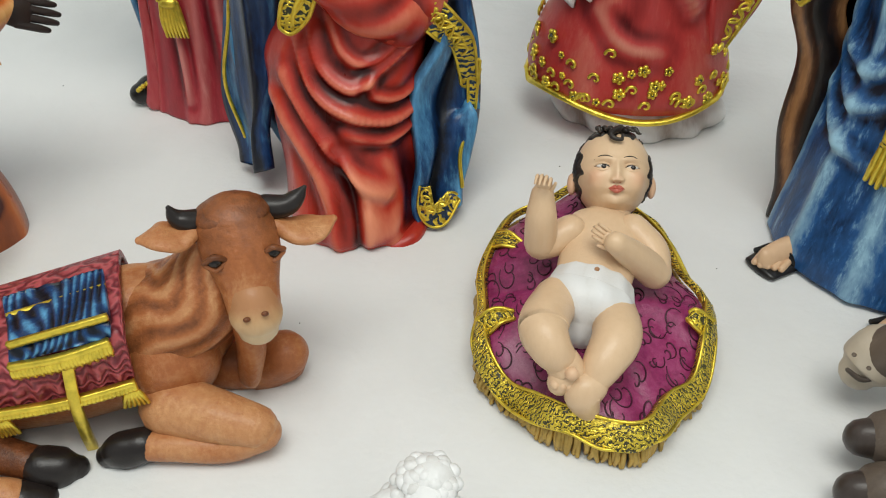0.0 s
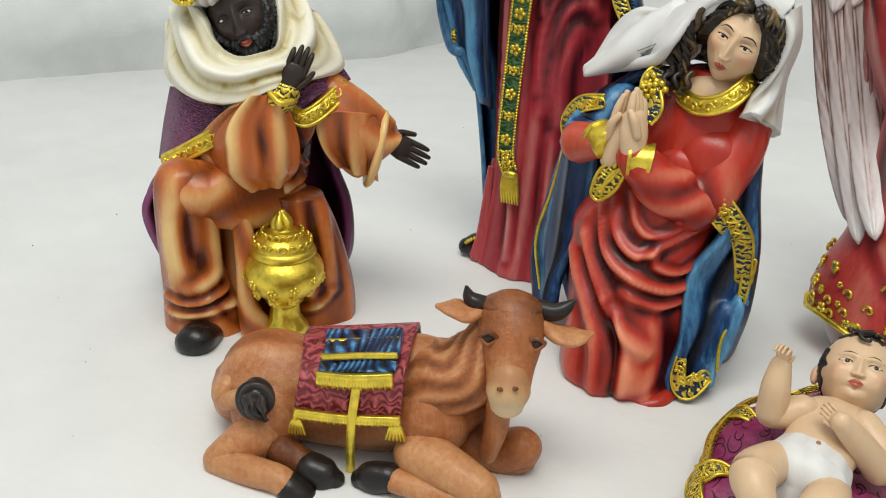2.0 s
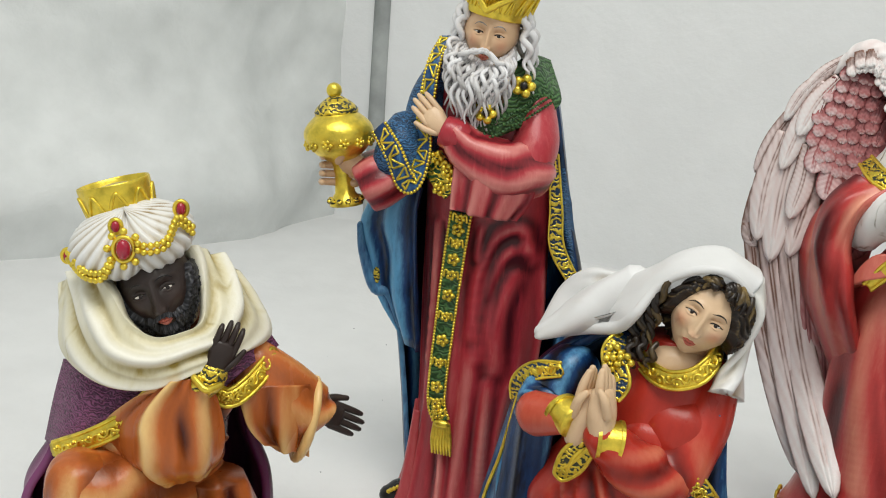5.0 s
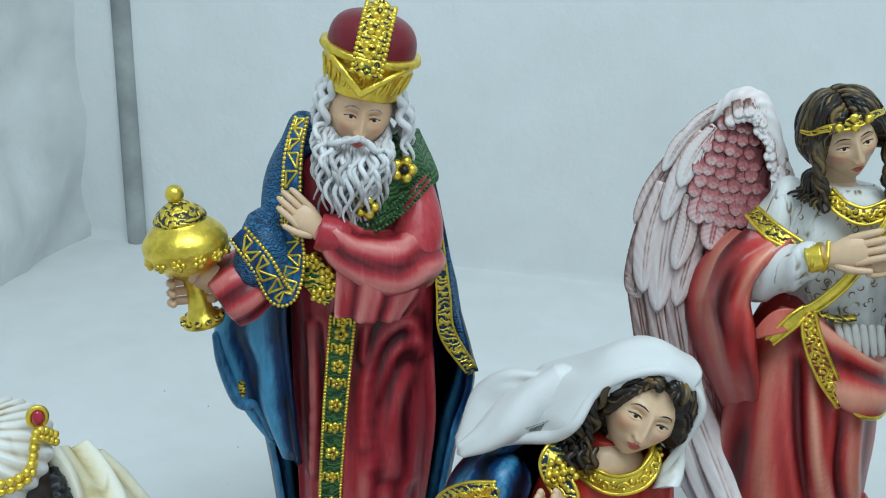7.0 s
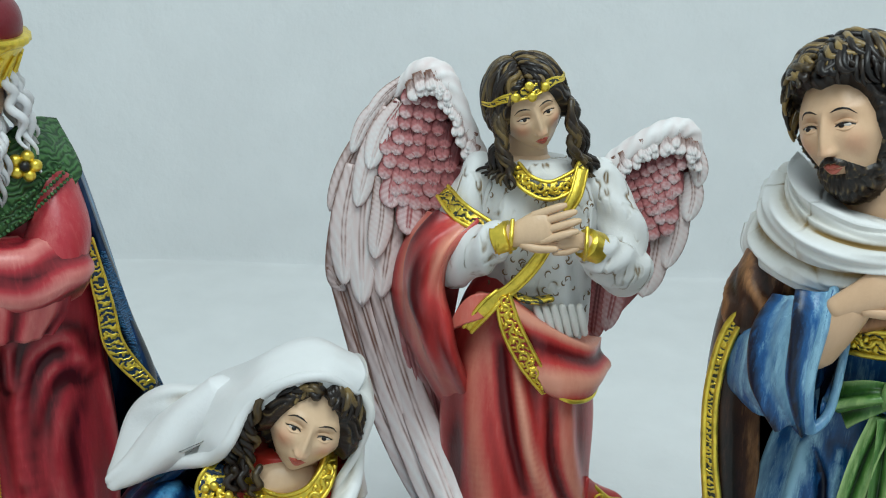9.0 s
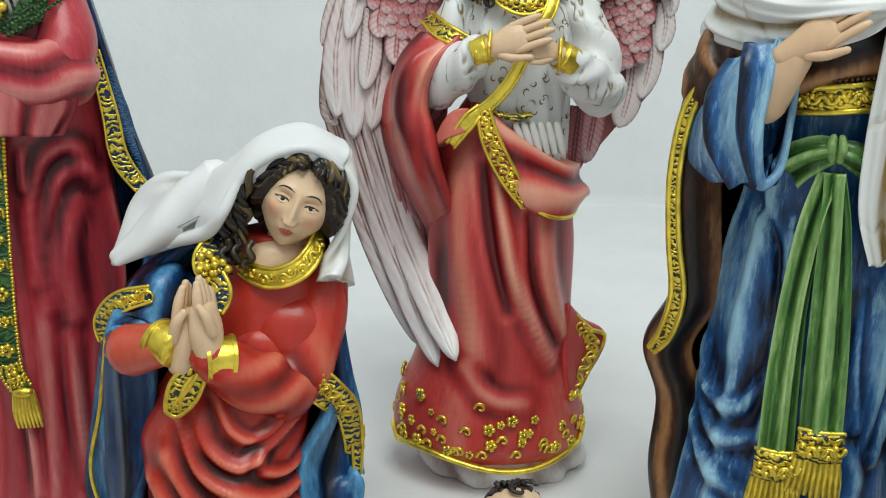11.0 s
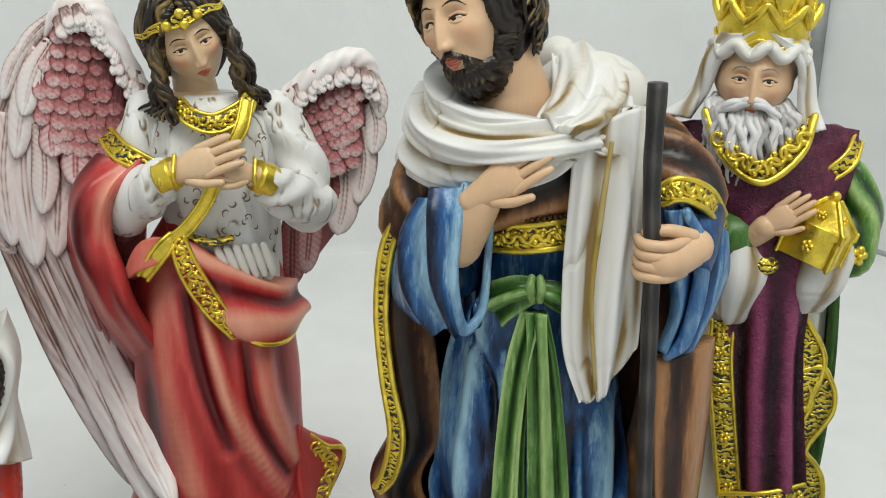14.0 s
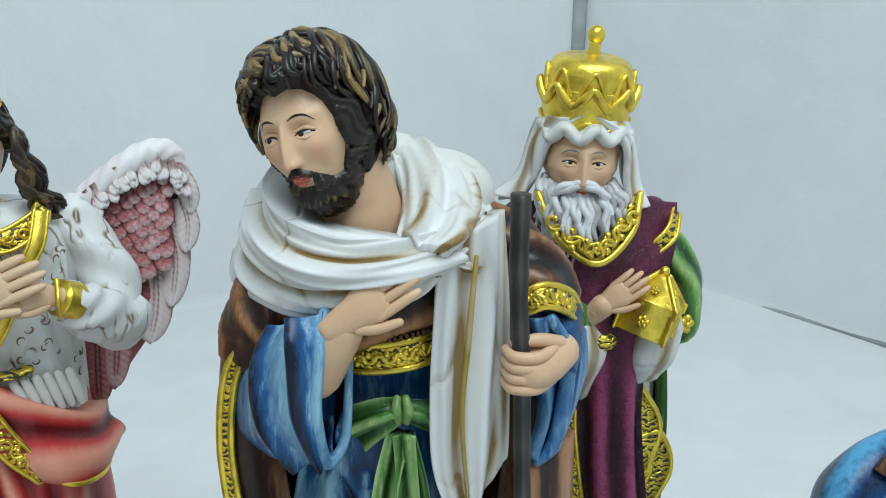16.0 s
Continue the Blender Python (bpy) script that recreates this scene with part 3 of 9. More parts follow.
        self.tube([w - d * L * 0.15, w + d * L * 0.15, w + d * L * 0.4, w + d * L * 0.56], [(L * 0.15, L * 0.12), (L * 0.2, L * 0.12), (L * 0.25, L * 0.11), (L * 0.22, L * 0.08)], skin, n=14, up=o)
        for k in range(4):
            x = (k - 1.5) * 0.13
            ln = (0.44, 0.52, 0.5, 0.38)[k] * L
            b = w + d * L * 0.52 + sd * x * L
            e = unit(d + sd * x * spread * 3)
            self.tube([b - d * L * 0.1, b + e * ln * 0.45, b + e * ln * 0.8 - o * curl * ln * 0.35, b + e * ln * (1.0 - curl * 0.3) - o * curl * ln * 0.9], [L * 0.066, L * 0.064, L * 0.058, L * 0.045], skin, n=8, up=o)
        b = w + d * L * 0.2 + thumb * sd * L * 0.17
        self.tube([b - d * L * 0.06, b + (d * 0.6 + thumb * sd * 0.55) * L * 0.22, b + (d * 0.95 + thumb * sd * 0.5) * L * 0.4], [L * 0.075, L * 0.07, L * 0.05], skin, n=8, up=o)

    def make(self, name, place, yaw, scale=0.001):
        v = np.vstack(self.v) * scale
        v[:, 1] *= -1
        f = np.vstack(self.f)
        tri = f[:, 2] == f[:, 3]
        me = bpy.data.meshes.new(name)
        faces = [tuple(q[:3]) if k else tuple(q) for q, k in zip(f.tolist(), tri)]
        me.from_pydata(v.tolist(), [], faces)
        me.polygons.foreach_set("material_index", np.concatenate(self.m).astype(np.int32))
        me.polygons.foreach_set("use_smooth", np.ones(len(faces), bool))
        a = me.attributes.new("tone", "FLOAT", "POINT")
        a.data.foreach_set("value", np.concatenate(self.t).astype(np.float32))
        for s in self.slots:
            me.materials.append(MAT[s])
        me.update()
        bm = bmesh.new()
        bm.from_mesh(me)
        bmesh.ops.recalc_face_normals(bm, faces=bm.faces)
        bm.to_mesh(me)
        bm.free()
        ob = new(name, me)
        ob.matrix_world = pose(*place, 0, 0, yaw)
        return ob

# ---- the tent's cloth: floor sheet, back, sides ----
def cloth_mat(name, base, dark, rough=0.75, stain=0.25):
    m, nt, b = node_mat(name, rough)
    big, mid, weave = noise_tex(nt, 3.0, 4), noise_tex(nt, 24, 5), noise_tex(nt, 1500, 2)
    f = maths(nt, "ADD", maths(nt, "MULTIPLY", big, 0.7), maths(nt, "MULTIPLY", mid, 0.3))
    nt.links.new(ramp(nt, f, [(0.3, dark), (0.62, base)]), b.inputs["Base Color"])
    bump(nt, b, maths(nt, "ADD", maths(nt, "MULTIPLY", mid, 3.0), maths(nt, "MULTIPLY", weave, 0.08)), 0.002, 0.35)
    return m


WHITE_CLOTH = cloth_mat("white_vinyl_cloth", (0.76, 0.765, 0.76), (0.68, 0.685, 0.68))
BACK_CLOTH = cloth_mat("white_backdrop_cloth", (0.74, 0.75, 0.75), (0.68, 0.69, 0.69))
GREY_CLOTH = cloth_mat("crumpled_silver_white_lining", (0.72, 0.74, 0.73), (0.52, 0.54, 0.53), 0.42)
MAT["seam"] = cloth_mat("grey_seam_shade_cloth", (0.42, 0.44, 0.43), (0.10, 0.11, 0.11))


def surface(name, fn, nu, nv, mat, label, thick=0.004):
    """A thick sheet from a function of (a, b) in 0..1 to metres."""
    a, b = np.meshgrid(np.linspace(0, 1, nu), np.linspace(0, 1, nv))
    P = np.stack(fn(a, b), -1)
    nrm = unit(np.cross(np.gradient(P, axis=1), np.gradient(P, axis=0)))
    V = np.concatenate([P.reshape(-1, 3), (P - nrm * thick).reshape(-1, 3)])
    i = np.arange(nu * nv).reshape(nv, nu)
    q = np.stack([i[:-1, :-1], i[:-1, 1:], i[1:, 1:], i[1:, :-1]], -1).reshape(-1, 4)
    rim = np.concatenate([i[0], i[1:, -1], i[-1, -2::-1], i[-2:0:-1, 0]])
    side = np.stack([rim, np.roll(rim, -1), np.roll(rim, -1) + nu * nv, rim + nu * nv], -1)
    me = bpy.data.meshes.new(name)
    me.from_pydata(V.tolist(), [], np.vstack([q, q[:, ::-1] + nu * nv, side]).tolist())
    me.polygons.foreach_set("use_smooth", np.ones(len(me.polygons), bool))
    me.materials.append(mat)
    me.update()
    return tagged(new(name, me), label, "backdrop", kind="structure")


def wrinkle(x, y, seed, amp, size):
    out = np.zeros_like(x)
    for idx in np.ndindex(x.shape):
        out[idx] = noise.noise(Vector((x[idx] / size + seed, y[idx] / size, seed * 1.7)))
    return amp * out


def floor_fn(a, b):
    x, y = -1.3 + 2.6 * a, -1.0 + 1.70 * b
    z = wrinkle(x, y, 3.1, 0.004, 0.35) * np.clip((y - 0.3) / 0.2, 0, 1)
    return x, y, z - 0.0005


def back_fn(a, b):
    x = -0.85 + 1.75 * a
    y = 0.69 + 0.03 * b + 0.03 * (1 - b) ** 6 * 0 + 0 * a
    z = -0.01 + 1.1 * b
    return x, y + wrinkle(x, z, 7.7, 0.012, 0.4) * np.clip(b * 6, 0, 1), z


def left_fn(a, b):
    y = -0.5 + 1.22 * a
    z = -0.01 + 1.1 * b
    x = np.interp(y, [-0.5, 0.1, 0.3, 0.53, 0.72], [-0.95, -0.80, -0.70, -0.585, -0.525])
    puff = 0.05 * np.sin(np.clip(b * 1.1, 0, 1) * math.pi) - 0.03 * bell(b - 0.07, 0.05) * np.clip((0.70 - y) * 5, 0, 1)
    crease = 0.022 * np.abs(wrinkle(y + 0.3 * z, z, 4.4, 1.0, 0.16)) + 0.010 * np.abs(wrinkle(y, z - 0.4 * y, 9.1, 1.0, 0.06))
    return x - puff + wrinkle(y, z, 5.2, 0.045, 0.22) - crease, y, z


def right_fn(a, b):
    y = 0.72 - 1.3 * a
    z = -0.01 + 1.1 * b
    return 0.668 + 0.11 * np.clip(a * 2.6, 0, 1) ** 0.8 + 0.06 * a + wrinkle(y, z, 2.2, 0.012, 0.4), y, z


surface("floor", floor_fn, 90, 70, WHITE_CLOTH, "smooth white cloth laid flat as a tent floor")
surface("wall_back", back_fn, 80, 60, BACK_CLOTH, "plain white cloth backdrop hanging behind the figures")
surface("wall_left", left_fn, 150, 120, GREY_CLOTH, "crumpled silvery white side wall of the photo tent")
surface("wall_right", right_fn, 80, 60, BACK_CLOTH, "plain white cloth side wall of the photo tent")


def piping(name, pts, r, label):
    s = Sculpt()
    s.slots.append("seam")
    s.tube([(1000 * x, -1000 * y, 1000 * z) for x, y, z in pts], 1000 * r, "seam", n=10, m=30)
    return tagged(s.make(name, (0, 0, 0), 0), label, "trim", kind="structure")


piping("trim_left", [(-0.514, 0.684, -0.004), (-0.517, 0.688, 0.12), (-0.523, 0.696, 0.4), (-0.534, 0.704, 1.05)], 0.010, "grey roll along the tent's corner seam, standing for its shade")
# Grey cords laid where crease and corner only look darker: shade given as objects.
piping("trim_right_floor", [(0.672, 0.67, 0.001), (0.727, 0.54, 0.001), (0.748, 0.44, 0.001), (0.772, 0.34, 0.001), (0.81, 0.1, 0.001)], 0.0035, "grey cord standing for the shaded crease of side wall and floor")
piping("trim_right", [(0.674, 0.694, 0.0), (0.67, 0.698, 0.2), (0.666, 0.706, 0.7), (0.676, 0.714, 1.05)], 0.008, "grey roll along the tent's corner seam, standing for its shade")



def dust_specks():
    """Loose grains lying on the white cloth."""
    s = Sculpt()
    rnd = random.Random(31)
    for k in range(70):
        r = rnd.uniform(0.2, 0.55)
        s.ell((rnd.uniform(-420, 420), rnd.uniform(-380, 160), r * 0.5 - 0.2), (r, r * rnd.uniform(0.6, 1), r * 0.6), "black", n=4, tone=rnd.uniform(0.3, 1))
    return tagged(s.make("dust_specks", (0, 0, 0), 0), "tiny dark dust specks scattered over white cloth", "dust", kind="stuff")


dust_specks()



# ---- standing king ----
def standing_king():
    s = Sculpt()
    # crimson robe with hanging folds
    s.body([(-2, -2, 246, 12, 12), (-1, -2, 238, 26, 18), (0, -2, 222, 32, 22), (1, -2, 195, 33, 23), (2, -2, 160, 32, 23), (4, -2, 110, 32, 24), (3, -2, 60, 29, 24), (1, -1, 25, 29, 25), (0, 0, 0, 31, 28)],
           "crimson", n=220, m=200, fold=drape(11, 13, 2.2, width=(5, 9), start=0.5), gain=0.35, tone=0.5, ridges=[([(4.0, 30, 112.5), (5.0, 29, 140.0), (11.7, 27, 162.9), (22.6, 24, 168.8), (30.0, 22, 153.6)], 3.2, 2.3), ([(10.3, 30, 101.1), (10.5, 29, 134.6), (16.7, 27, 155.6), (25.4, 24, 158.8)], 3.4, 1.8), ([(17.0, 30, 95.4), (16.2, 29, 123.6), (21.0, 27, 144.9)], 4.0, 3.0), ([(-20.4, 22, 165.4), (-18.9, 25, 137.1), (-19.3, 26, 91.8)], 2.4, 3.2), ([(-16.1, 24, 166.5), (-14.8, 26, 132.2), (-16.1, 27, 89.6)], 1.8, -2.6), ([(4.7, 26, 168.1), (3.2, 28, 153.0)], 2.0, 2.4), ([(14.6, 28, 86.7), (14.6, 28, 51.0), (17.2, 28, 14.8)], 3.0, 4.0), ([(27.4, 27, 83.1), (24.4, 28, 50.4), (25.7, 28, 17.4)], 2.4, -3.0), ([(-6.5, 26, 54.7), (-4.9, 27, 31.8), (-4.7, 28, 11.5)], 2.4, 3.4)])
    for k in range(6):
        g = radians(150 + 34 * k)
        s.tube([(32 * math.cos(g), 29 * math.sin(g), 3), (29 * math.cos(g), 27 * math.sin(g), 20), (27 * math.cos(g), 24 * math.sin(g), 60)], [(5, 4), (4, 3), (2, 1)], "crimson", n=10, tone=0.6)
    # shoe
    s.tube([(-24, 4, 7), (-31, 8, 7), (-36, 11, 6)], [7, 7.5, 5.5], "black", n=14)
    s.beads([(-36, 14, 9), (-33, 15, 12), (-29, 13, 14)], 1.3, "gold", 2.2)
    # blue cloak round the back
    rows = []
    for z, ul, wl, ur, wr, dp in ((244, -20, 6, 20, 2, -14), (236, -28, 8, 28, 0, -24), (205, -38, 4, 36, 2, -32), (172, -52, 4, 43, 0, -35), (138, -56, 2, 52, 4, -37), (108, -44, 0, 47, 2, -37), (66, -37, -2, 42, 0, -35), (25, -33, -6, 36, -4, -33), (4, -30, -8, 33, -6, -32)):
        rows.append([(ul, wl, z), (ul * 0.95, (wl + dp) / 2, z), (ul * 0.5, dp, z), (ur * 0.5, dp, z), (ur * 0.95, (wr + dp) / 2, z), (ur, wr, z)])
    s.sheet(rows, "navy", 3.0, 80, 70, ripple=lambda t, q: 1.6 * np.sin(t * 30 + 3 * q) * np.clip(q * 2, 0, 1), tone=0.4)
    s.strip([(33.8, 8, 206.9), (37.6, 6, 179.8), (40.4, 6, 160.6), (53.0, 6, 141.3)], [4, 6, 7, 5], "gold_blue", face=(0.3, 1, 0), edge="gold", edge_r=0.6)
    s.sheet([[(37.8, 2, 199.9), (42.7, -2, 182.5)], [(40.4, 4, 179.2), (47.5, -4, 159.5)], [(48.4, 2, 150.7), (55.4, -4, 136.5)]], "navy_knit", 3, 10, 14)
    s.tube([(-61.7, 12, 158.4), (-59.0, 12, 144.6), (-52.0, 10, 126.2), (-45.1, 8, 123.1), (-38.1, 6, 105.9)], [(2, 3), (3, 4), (4, 5), (3, 4), (2, 3)], "navy", tone=0.7)
    s.sheet([[(-54.7, 4, 180.2), (-43.7, 12, 181.0), (-29.4, 17, 183.6)], [(-62.5, 8, 159.4), (-48.3, 16, 163.5), (-30.5, 18, 170.6)], [(-58.8, 8, 142.7), (-43.5, 16, 147.2), (-29.2, 18, 148.9)], [(-52.4, 8, 125.1), (-41.8, 12, 122.5), (-27.5, 18, 126.3)], [(-39.0, 4, 104.8), (-33.3, 8, 99.7), (-25.8, 14, 94.5)]], "navy", 3, 16, 20, ripple=lambda t, q: 1.8 * np.sin(t * 12), tone=0.65)
    s.ell((-51.1, 13, 132.7), (2, 1.5, 5), "gold_dark", n=8)
    # knitted shoulder cape and its arm
    s.tube([(-24.7, 0, 251.7), (-29.9, 2, 237.0), (-31.7, 8, 223.9), (-32.3, 16, 206.7)], [(6, 8), (8, 10), (9, 11), (10, 11)], "navy_knit", n=36, m=40, disp=lambda th, q: 0.7 * np.sin(np.radians(th * 3) + 9 * q))
    s.tube([(-35.7, 22, 211.1), (-36.2, 27, 205.5), (-37.6, 29, 198.9), (-39.8, 28, 193.5)], [(12, 10), (13, 11), (13, 11), (12, 9)], "navy_knit", n=28, ends=(1, -1), up=(0.6, 0.6, 0.3))
    c, sd2, out, wd = s.strip([(-23.6, 12, 257.4), (-26.0, 21, 244.2), (-26.2, 28, 220.0), (-24.6, 34, 202.0), (-29.2, 38, 189.9), (-36.4, 40, 203.5), (-46.8, 34, 213.8)], [5, 7, 8, 9, 10, 9.5, 8], "navy", face=[(-0.3, 1, 0.2)] * 4 + [(-0.1, 1, 0.1), (-0.4, 1, 0.3), (-0.5, 1, 0.4)], thick=2.4, edge="gold", edge_r=0.85, bead=1.8, m=120)
    for k in range(19):
        i = 2 + 6 * k
        a, b, d = c[i] - sd2[i] * wd[i] * 0.3, c[i] + sd2[i] * wd[i] * 0.32, c[min(119, i + 5)] + sd2[i] * wd[i] * (0.3 if k % 2 else -0.3)
        s.tube([a + out[i] * 1.4, (a + b) / 2 + out[i] * 1.5, b + out[i] * 1.4, (b + d) / 2 + out[i] * 1.5, d + out[i] * 1.4, (a + d) / 2 + out[i] * 1.5, a + out[i] * 1.4], 0.55, "gold", n=6, m=26)
    # red under-sleeve with its open end, hand and goblet
    s.tube([(-44.4, 22, 189.9), (-50.4, 26, 186.0), (-55.4, 28, 182.7)], [(13, 17), (14, 18), (13, 16)], "crimson", n=26, ends=(1, -1), up=(0.3, 1, 0.1), disp=lambda th, q: 1.2 * np.sin(np.radians(th * 6)))
    s.tube([(-52.8, 28, 189.2), (-58.3, 30, 192.2), (-63.4, 31, 194.3)], [7, 6, 6.5], "skin_tan")
    for k in range(4):
        a = np.array((-67.0, 36, 192.0)) + (0, 0, -4.2 * k + 5)
        s.tube([a + (9, -4, 0), a + (-1, -3, -0.5), a + (-7, 0, -0.5), a + (-5.5, 4, 0)], [1.9, 1.9, 1.8, 1.5], "skin_tan", n=10, m=24)
    s.tube([(-60.2, 36, 201.7), (-62.8, 40, 200.5), (-64.5, 40, 196.0)], [2.6, 2.6, 2], "skin_tan", n=8)
    low, top = np.array((-62.4, 32, 173.1)), np.array((-72.5, 32, 231.5))
    ax = unit(top - low)
    sd = unit(np.cross((0, 1, 0), ax))
    T = np.stack([sd, np.cross(ax, sd), ax], 1)
    H = np.linalg.norm(top - low) / 66
    s.lathe(low, [(9.2 * H, 0), (9.4 * H, 2 * H), (8 * H, 4 * H), (5.6 * H, 7 * H), (4.6 * H, 16 * H), (5.2 * H, 22 * H), (6 * H, 24 * H), (8 * H, 25.5 * H)], "gold", tilt=T)
    s.lathe(low, [(6 * H, 24 * H), (12 * H, 28 * H), (16.6 * H, 33 * H), (18.8 * H, 38 * H), (18.6 * H, 42 * H), (16 * H, 46 * H), (11.5 * H, 50 * H), (10.5 * H, 52 * H)], "gold", m=40, tilt=T)
    s.lathe(low, [(11.6 * H, 50 * H), (11.8 * H, 52 * H), (9.5 * H, 55 * H), (5.5 * H, 58 * H), (3 * H, 59.5 * H)], "gold_dark", m=20, tilt=T)
    s.ell(low + ax * 62.5 * H, (4.2 * H,) * 3, "gold", n=12)
    for k in range(12):
        g = k * math.pi / 6
        s.flower(low + T @ np.array((17.6 * H * math.cos(g), 17.6 * H * math.sin(g), 35 * H)), 3.0, "gold", T @ np.array((math.cos(g), math.sin(g), 0)))
        s.ell(low + T @ np.array((9 * H * math.cos(g), 9 * H * math.sin(g), 3 * H)), (1.5, 1.5, 1.5), "gold_dark", n=6)
    # red arm across the chest, hanging sleeve, hand on the heart
    s.tube([(22.8, 4, 227.0), (24.8, 12, 210.3), (19.5, 20, 196.1)], [(9, 12), (11.5, 14), (12, 13)], "crimson", n=26, tone=0.55)
    s.tube([(24.1, 18, 199.4), (12.4, 28, 199.8), (-1.6, 33, 207.1), (-8.6, 34, 214.4)], [(13, 13), (15, 13), (11, 10), (8, 8)], "crimson", n=26, disp=lambda th, q: 0.9 * np.sin(np.radians(th * 5) + 4 * q), tone=0.55)
    s.sheet([[(-7.1, 33, 212.9), (6.5, 34, 209.0), (25.3, 24, 201.6)], [(-7.0, 36, 196.8), (9.4, 38, 195.8), (28.3, 24, 188.9)], [(-7.4, 34, 180.4), (7.5, 36, 178.6), (21.0, 24, 176.8)]], "crimson", 5, 40, 24, ripple=lambda t, q: (1.0 * np.sin(t * 17 + 1.5 * q) + 0.5 * np.sin(t * 37 + 2 * q)) * (0.4 + 0.6 * q), tone=0.58)
    s.tube([(-8.6, 34, 214.4), (-11.5, 35, 215.3), (-14.3, 35, 216.1)], [8.5, 8, 7.5], "crimson", ends=(1, -1))
    s.hand((-13.3, 35, 215.2), np.array((-28.1, 34, 228.9)) - np.array((-13.3, 35, 215.2)), (0.25, 1, 0.3), 22, "skin", 0.15, 0.04, 1)
    # green beaded yoke with brooches, belt flowers
    s.sheet([[(6.8, 14, 244.7), (16.2, 2, 251.1), (22.9, -8, 249.5)], [(5.3, 24, 232.6), (18.4, 16, 239.7), (31.6, 0, 232.8)], [(-5.6, 30, 219.3), (3.8, 29, 213.4), (31.4, 6, 227.2)]], "green_dark", 4, 24, 20)
    s.strip([(11.5, 18, 248.2), (7.7, 27, 235.9), (-2.1, 32, 226.1)], 3.2, "gold", face=(0.3, 1, 0.2), bead=1.2, edge="gold", edge_r=0.6)
    for k in range(3):
        s.beads(spline([np.array((31.5, 9, 233.0)) + (-1.2 * k, 2, 2.4 * k), np.array((17.4, 26, 221.7)) + (-1.2 * k, 2, 2.4 * k), np.array((3.9, 31, 213.3)) + (-1.2 * k, 1, 2.4 * k)], 50), 0.75, "green_dark", 1.7)
    for c, r in (((18.3, 22, 239.4), 5.6), ((4.1, 33, 226.2), 5.0)):
        s.flower(c, r, "gold", (0.2, 1, 0.2), "black")
    s.strip([(-21.2, 30, 201.4), (-14.2, 33, 194.1), (-7.5, 34, 188.5)], 13, "gold_green", face=(0, 1, 0))
    for c in ((-17.8, 33, 202.6), (-11.3, 35, 197.5), (-15.0, 34, 188.2), (-8.8, 36, 191.7)):
        s.flower(c, 3.6, "gold", (0, 1, 0), "gold_dark")
    # green and gold stole down the front
    c, sd2, out, wd = s.strip([(-5.2, 25, 176.0), (-6.8, 25, 153.2), (-8.8, 24, 119.0), (-10.0, 24, 77.3), (-5.7, 26, 64.7)], [10.2, 10, 9.5, 9, 8.5], "green_dark", thick=2.4, edge="gold", edge_r=0.85, bead=1.7, m=90)
    for k in range(13):
        i = 3 + int(k * 84 / 12.5)
        s.flower(c[i] + out[i] * 1.3, 3.4 if k % 2 else 2.8, "gold", (0, 1, 0), "gold_dark")
        if k % 2 == 0:
            for sg in (-1, 1):
                s.tube([c[i] + out[i] * 1.5, c[i] + sd2[i] * 3 * sg + out[i] * 1.7 + (0, 0, 2.4), c[i] + sd2[i] * 3.6 * sg + out[i] * 1.5 + (0, 0, -1)], 0.6, "gold", n=6)
    tas = np.array((-5.2, 27, 63.6))
    s.ell(tas, (4.5, 2.6, 2.5), "gold", n=10)
    for k in range(7):
        x = (k - 3) * 1.25
        s.tube([tas + (x, 0, 0), tas + (x * 1.25 + 0.5, 0.8, -9), tas + (x * 1.3 + 1, 0, -17)], [1.1, 1.2, 0.7], "gold", n=6)
    # head, white hair and beard
    hc, R = np.array((-0.3, 18, 262.5)), turn(-3, 9, -9)
    s.tube([hc + (0, -10, -30), hc + (0, -4, -12)], [12, 10], "skin")
    s.head(hc, 35, R, "skin_tan", brow="beard_white", wide=0.37, down=0.6)
    s.ell(hc + (-1, 4, -24), (14.5, 9, 17), "wash_line", n=24, tone=0.35)
    for k in range(30):
        a = -1.3 + 2.6 * k / 29
        st = hc + R @ np.array((12.6 * math.sin(a), 11.5 * math.cos(a) + 1.5, -3.0 - 10.5 * math.cos(a)))
        for j in range(2):
            ln = 17 + 11 * math.cos(a) + 5 * (k % 3) - 8 * j
            en = st + np.array((-2.5 + 2.2 * math.sin(a) * (1 - j * 0.4), 3 + 5 * j - 2 * math.cos(a), -ln * 0.92))
            s.lock([st - (0, 2, -1), (st + en) / 2 + (2 * math.sin(a), 4 + 2 * j, 2), en], 1.15, "beard_white", 1.5, 1.9, k * 3 + j, tone=0.66)
    for sg in (-1, 1):
        b = hc + R @ np.array((sg * 0.8, 17.6, -8.0))
        for j in range(3):
            s.lock([b + (0, 0.3 * j, 0.5 * j), b + R @ np.array((sg * (4.5 + j), -0.8, -1.2 - 0.8 * j)), b + R @ np.array((sg * (8 + 1.5 * j), -4, -7 + 1.5 * j)), b + R @ np.array((sg * (9 + 1.5 * j), -5, -14 + 2 * j))], 1.2, "beard_white", 0.6, 1.2, 7 + j, tone=0.7)
        for k in range(14):
            a = radians(62 + 11 * k) * sg
            p0 = hc + R @ np.array((15.0 * math.sin(a), 14 * math.cos(a), 10 + 2 * (k % 2)))
            s.lock([p0, p0 + (3.0 * math.sin(a), 0, -11), p0 + (4.6 * math.sin(a), -1, -24 - 5 * (k % 3))], 1.7, "beard_white", 1.8, 2.2, k, tone=0.62)
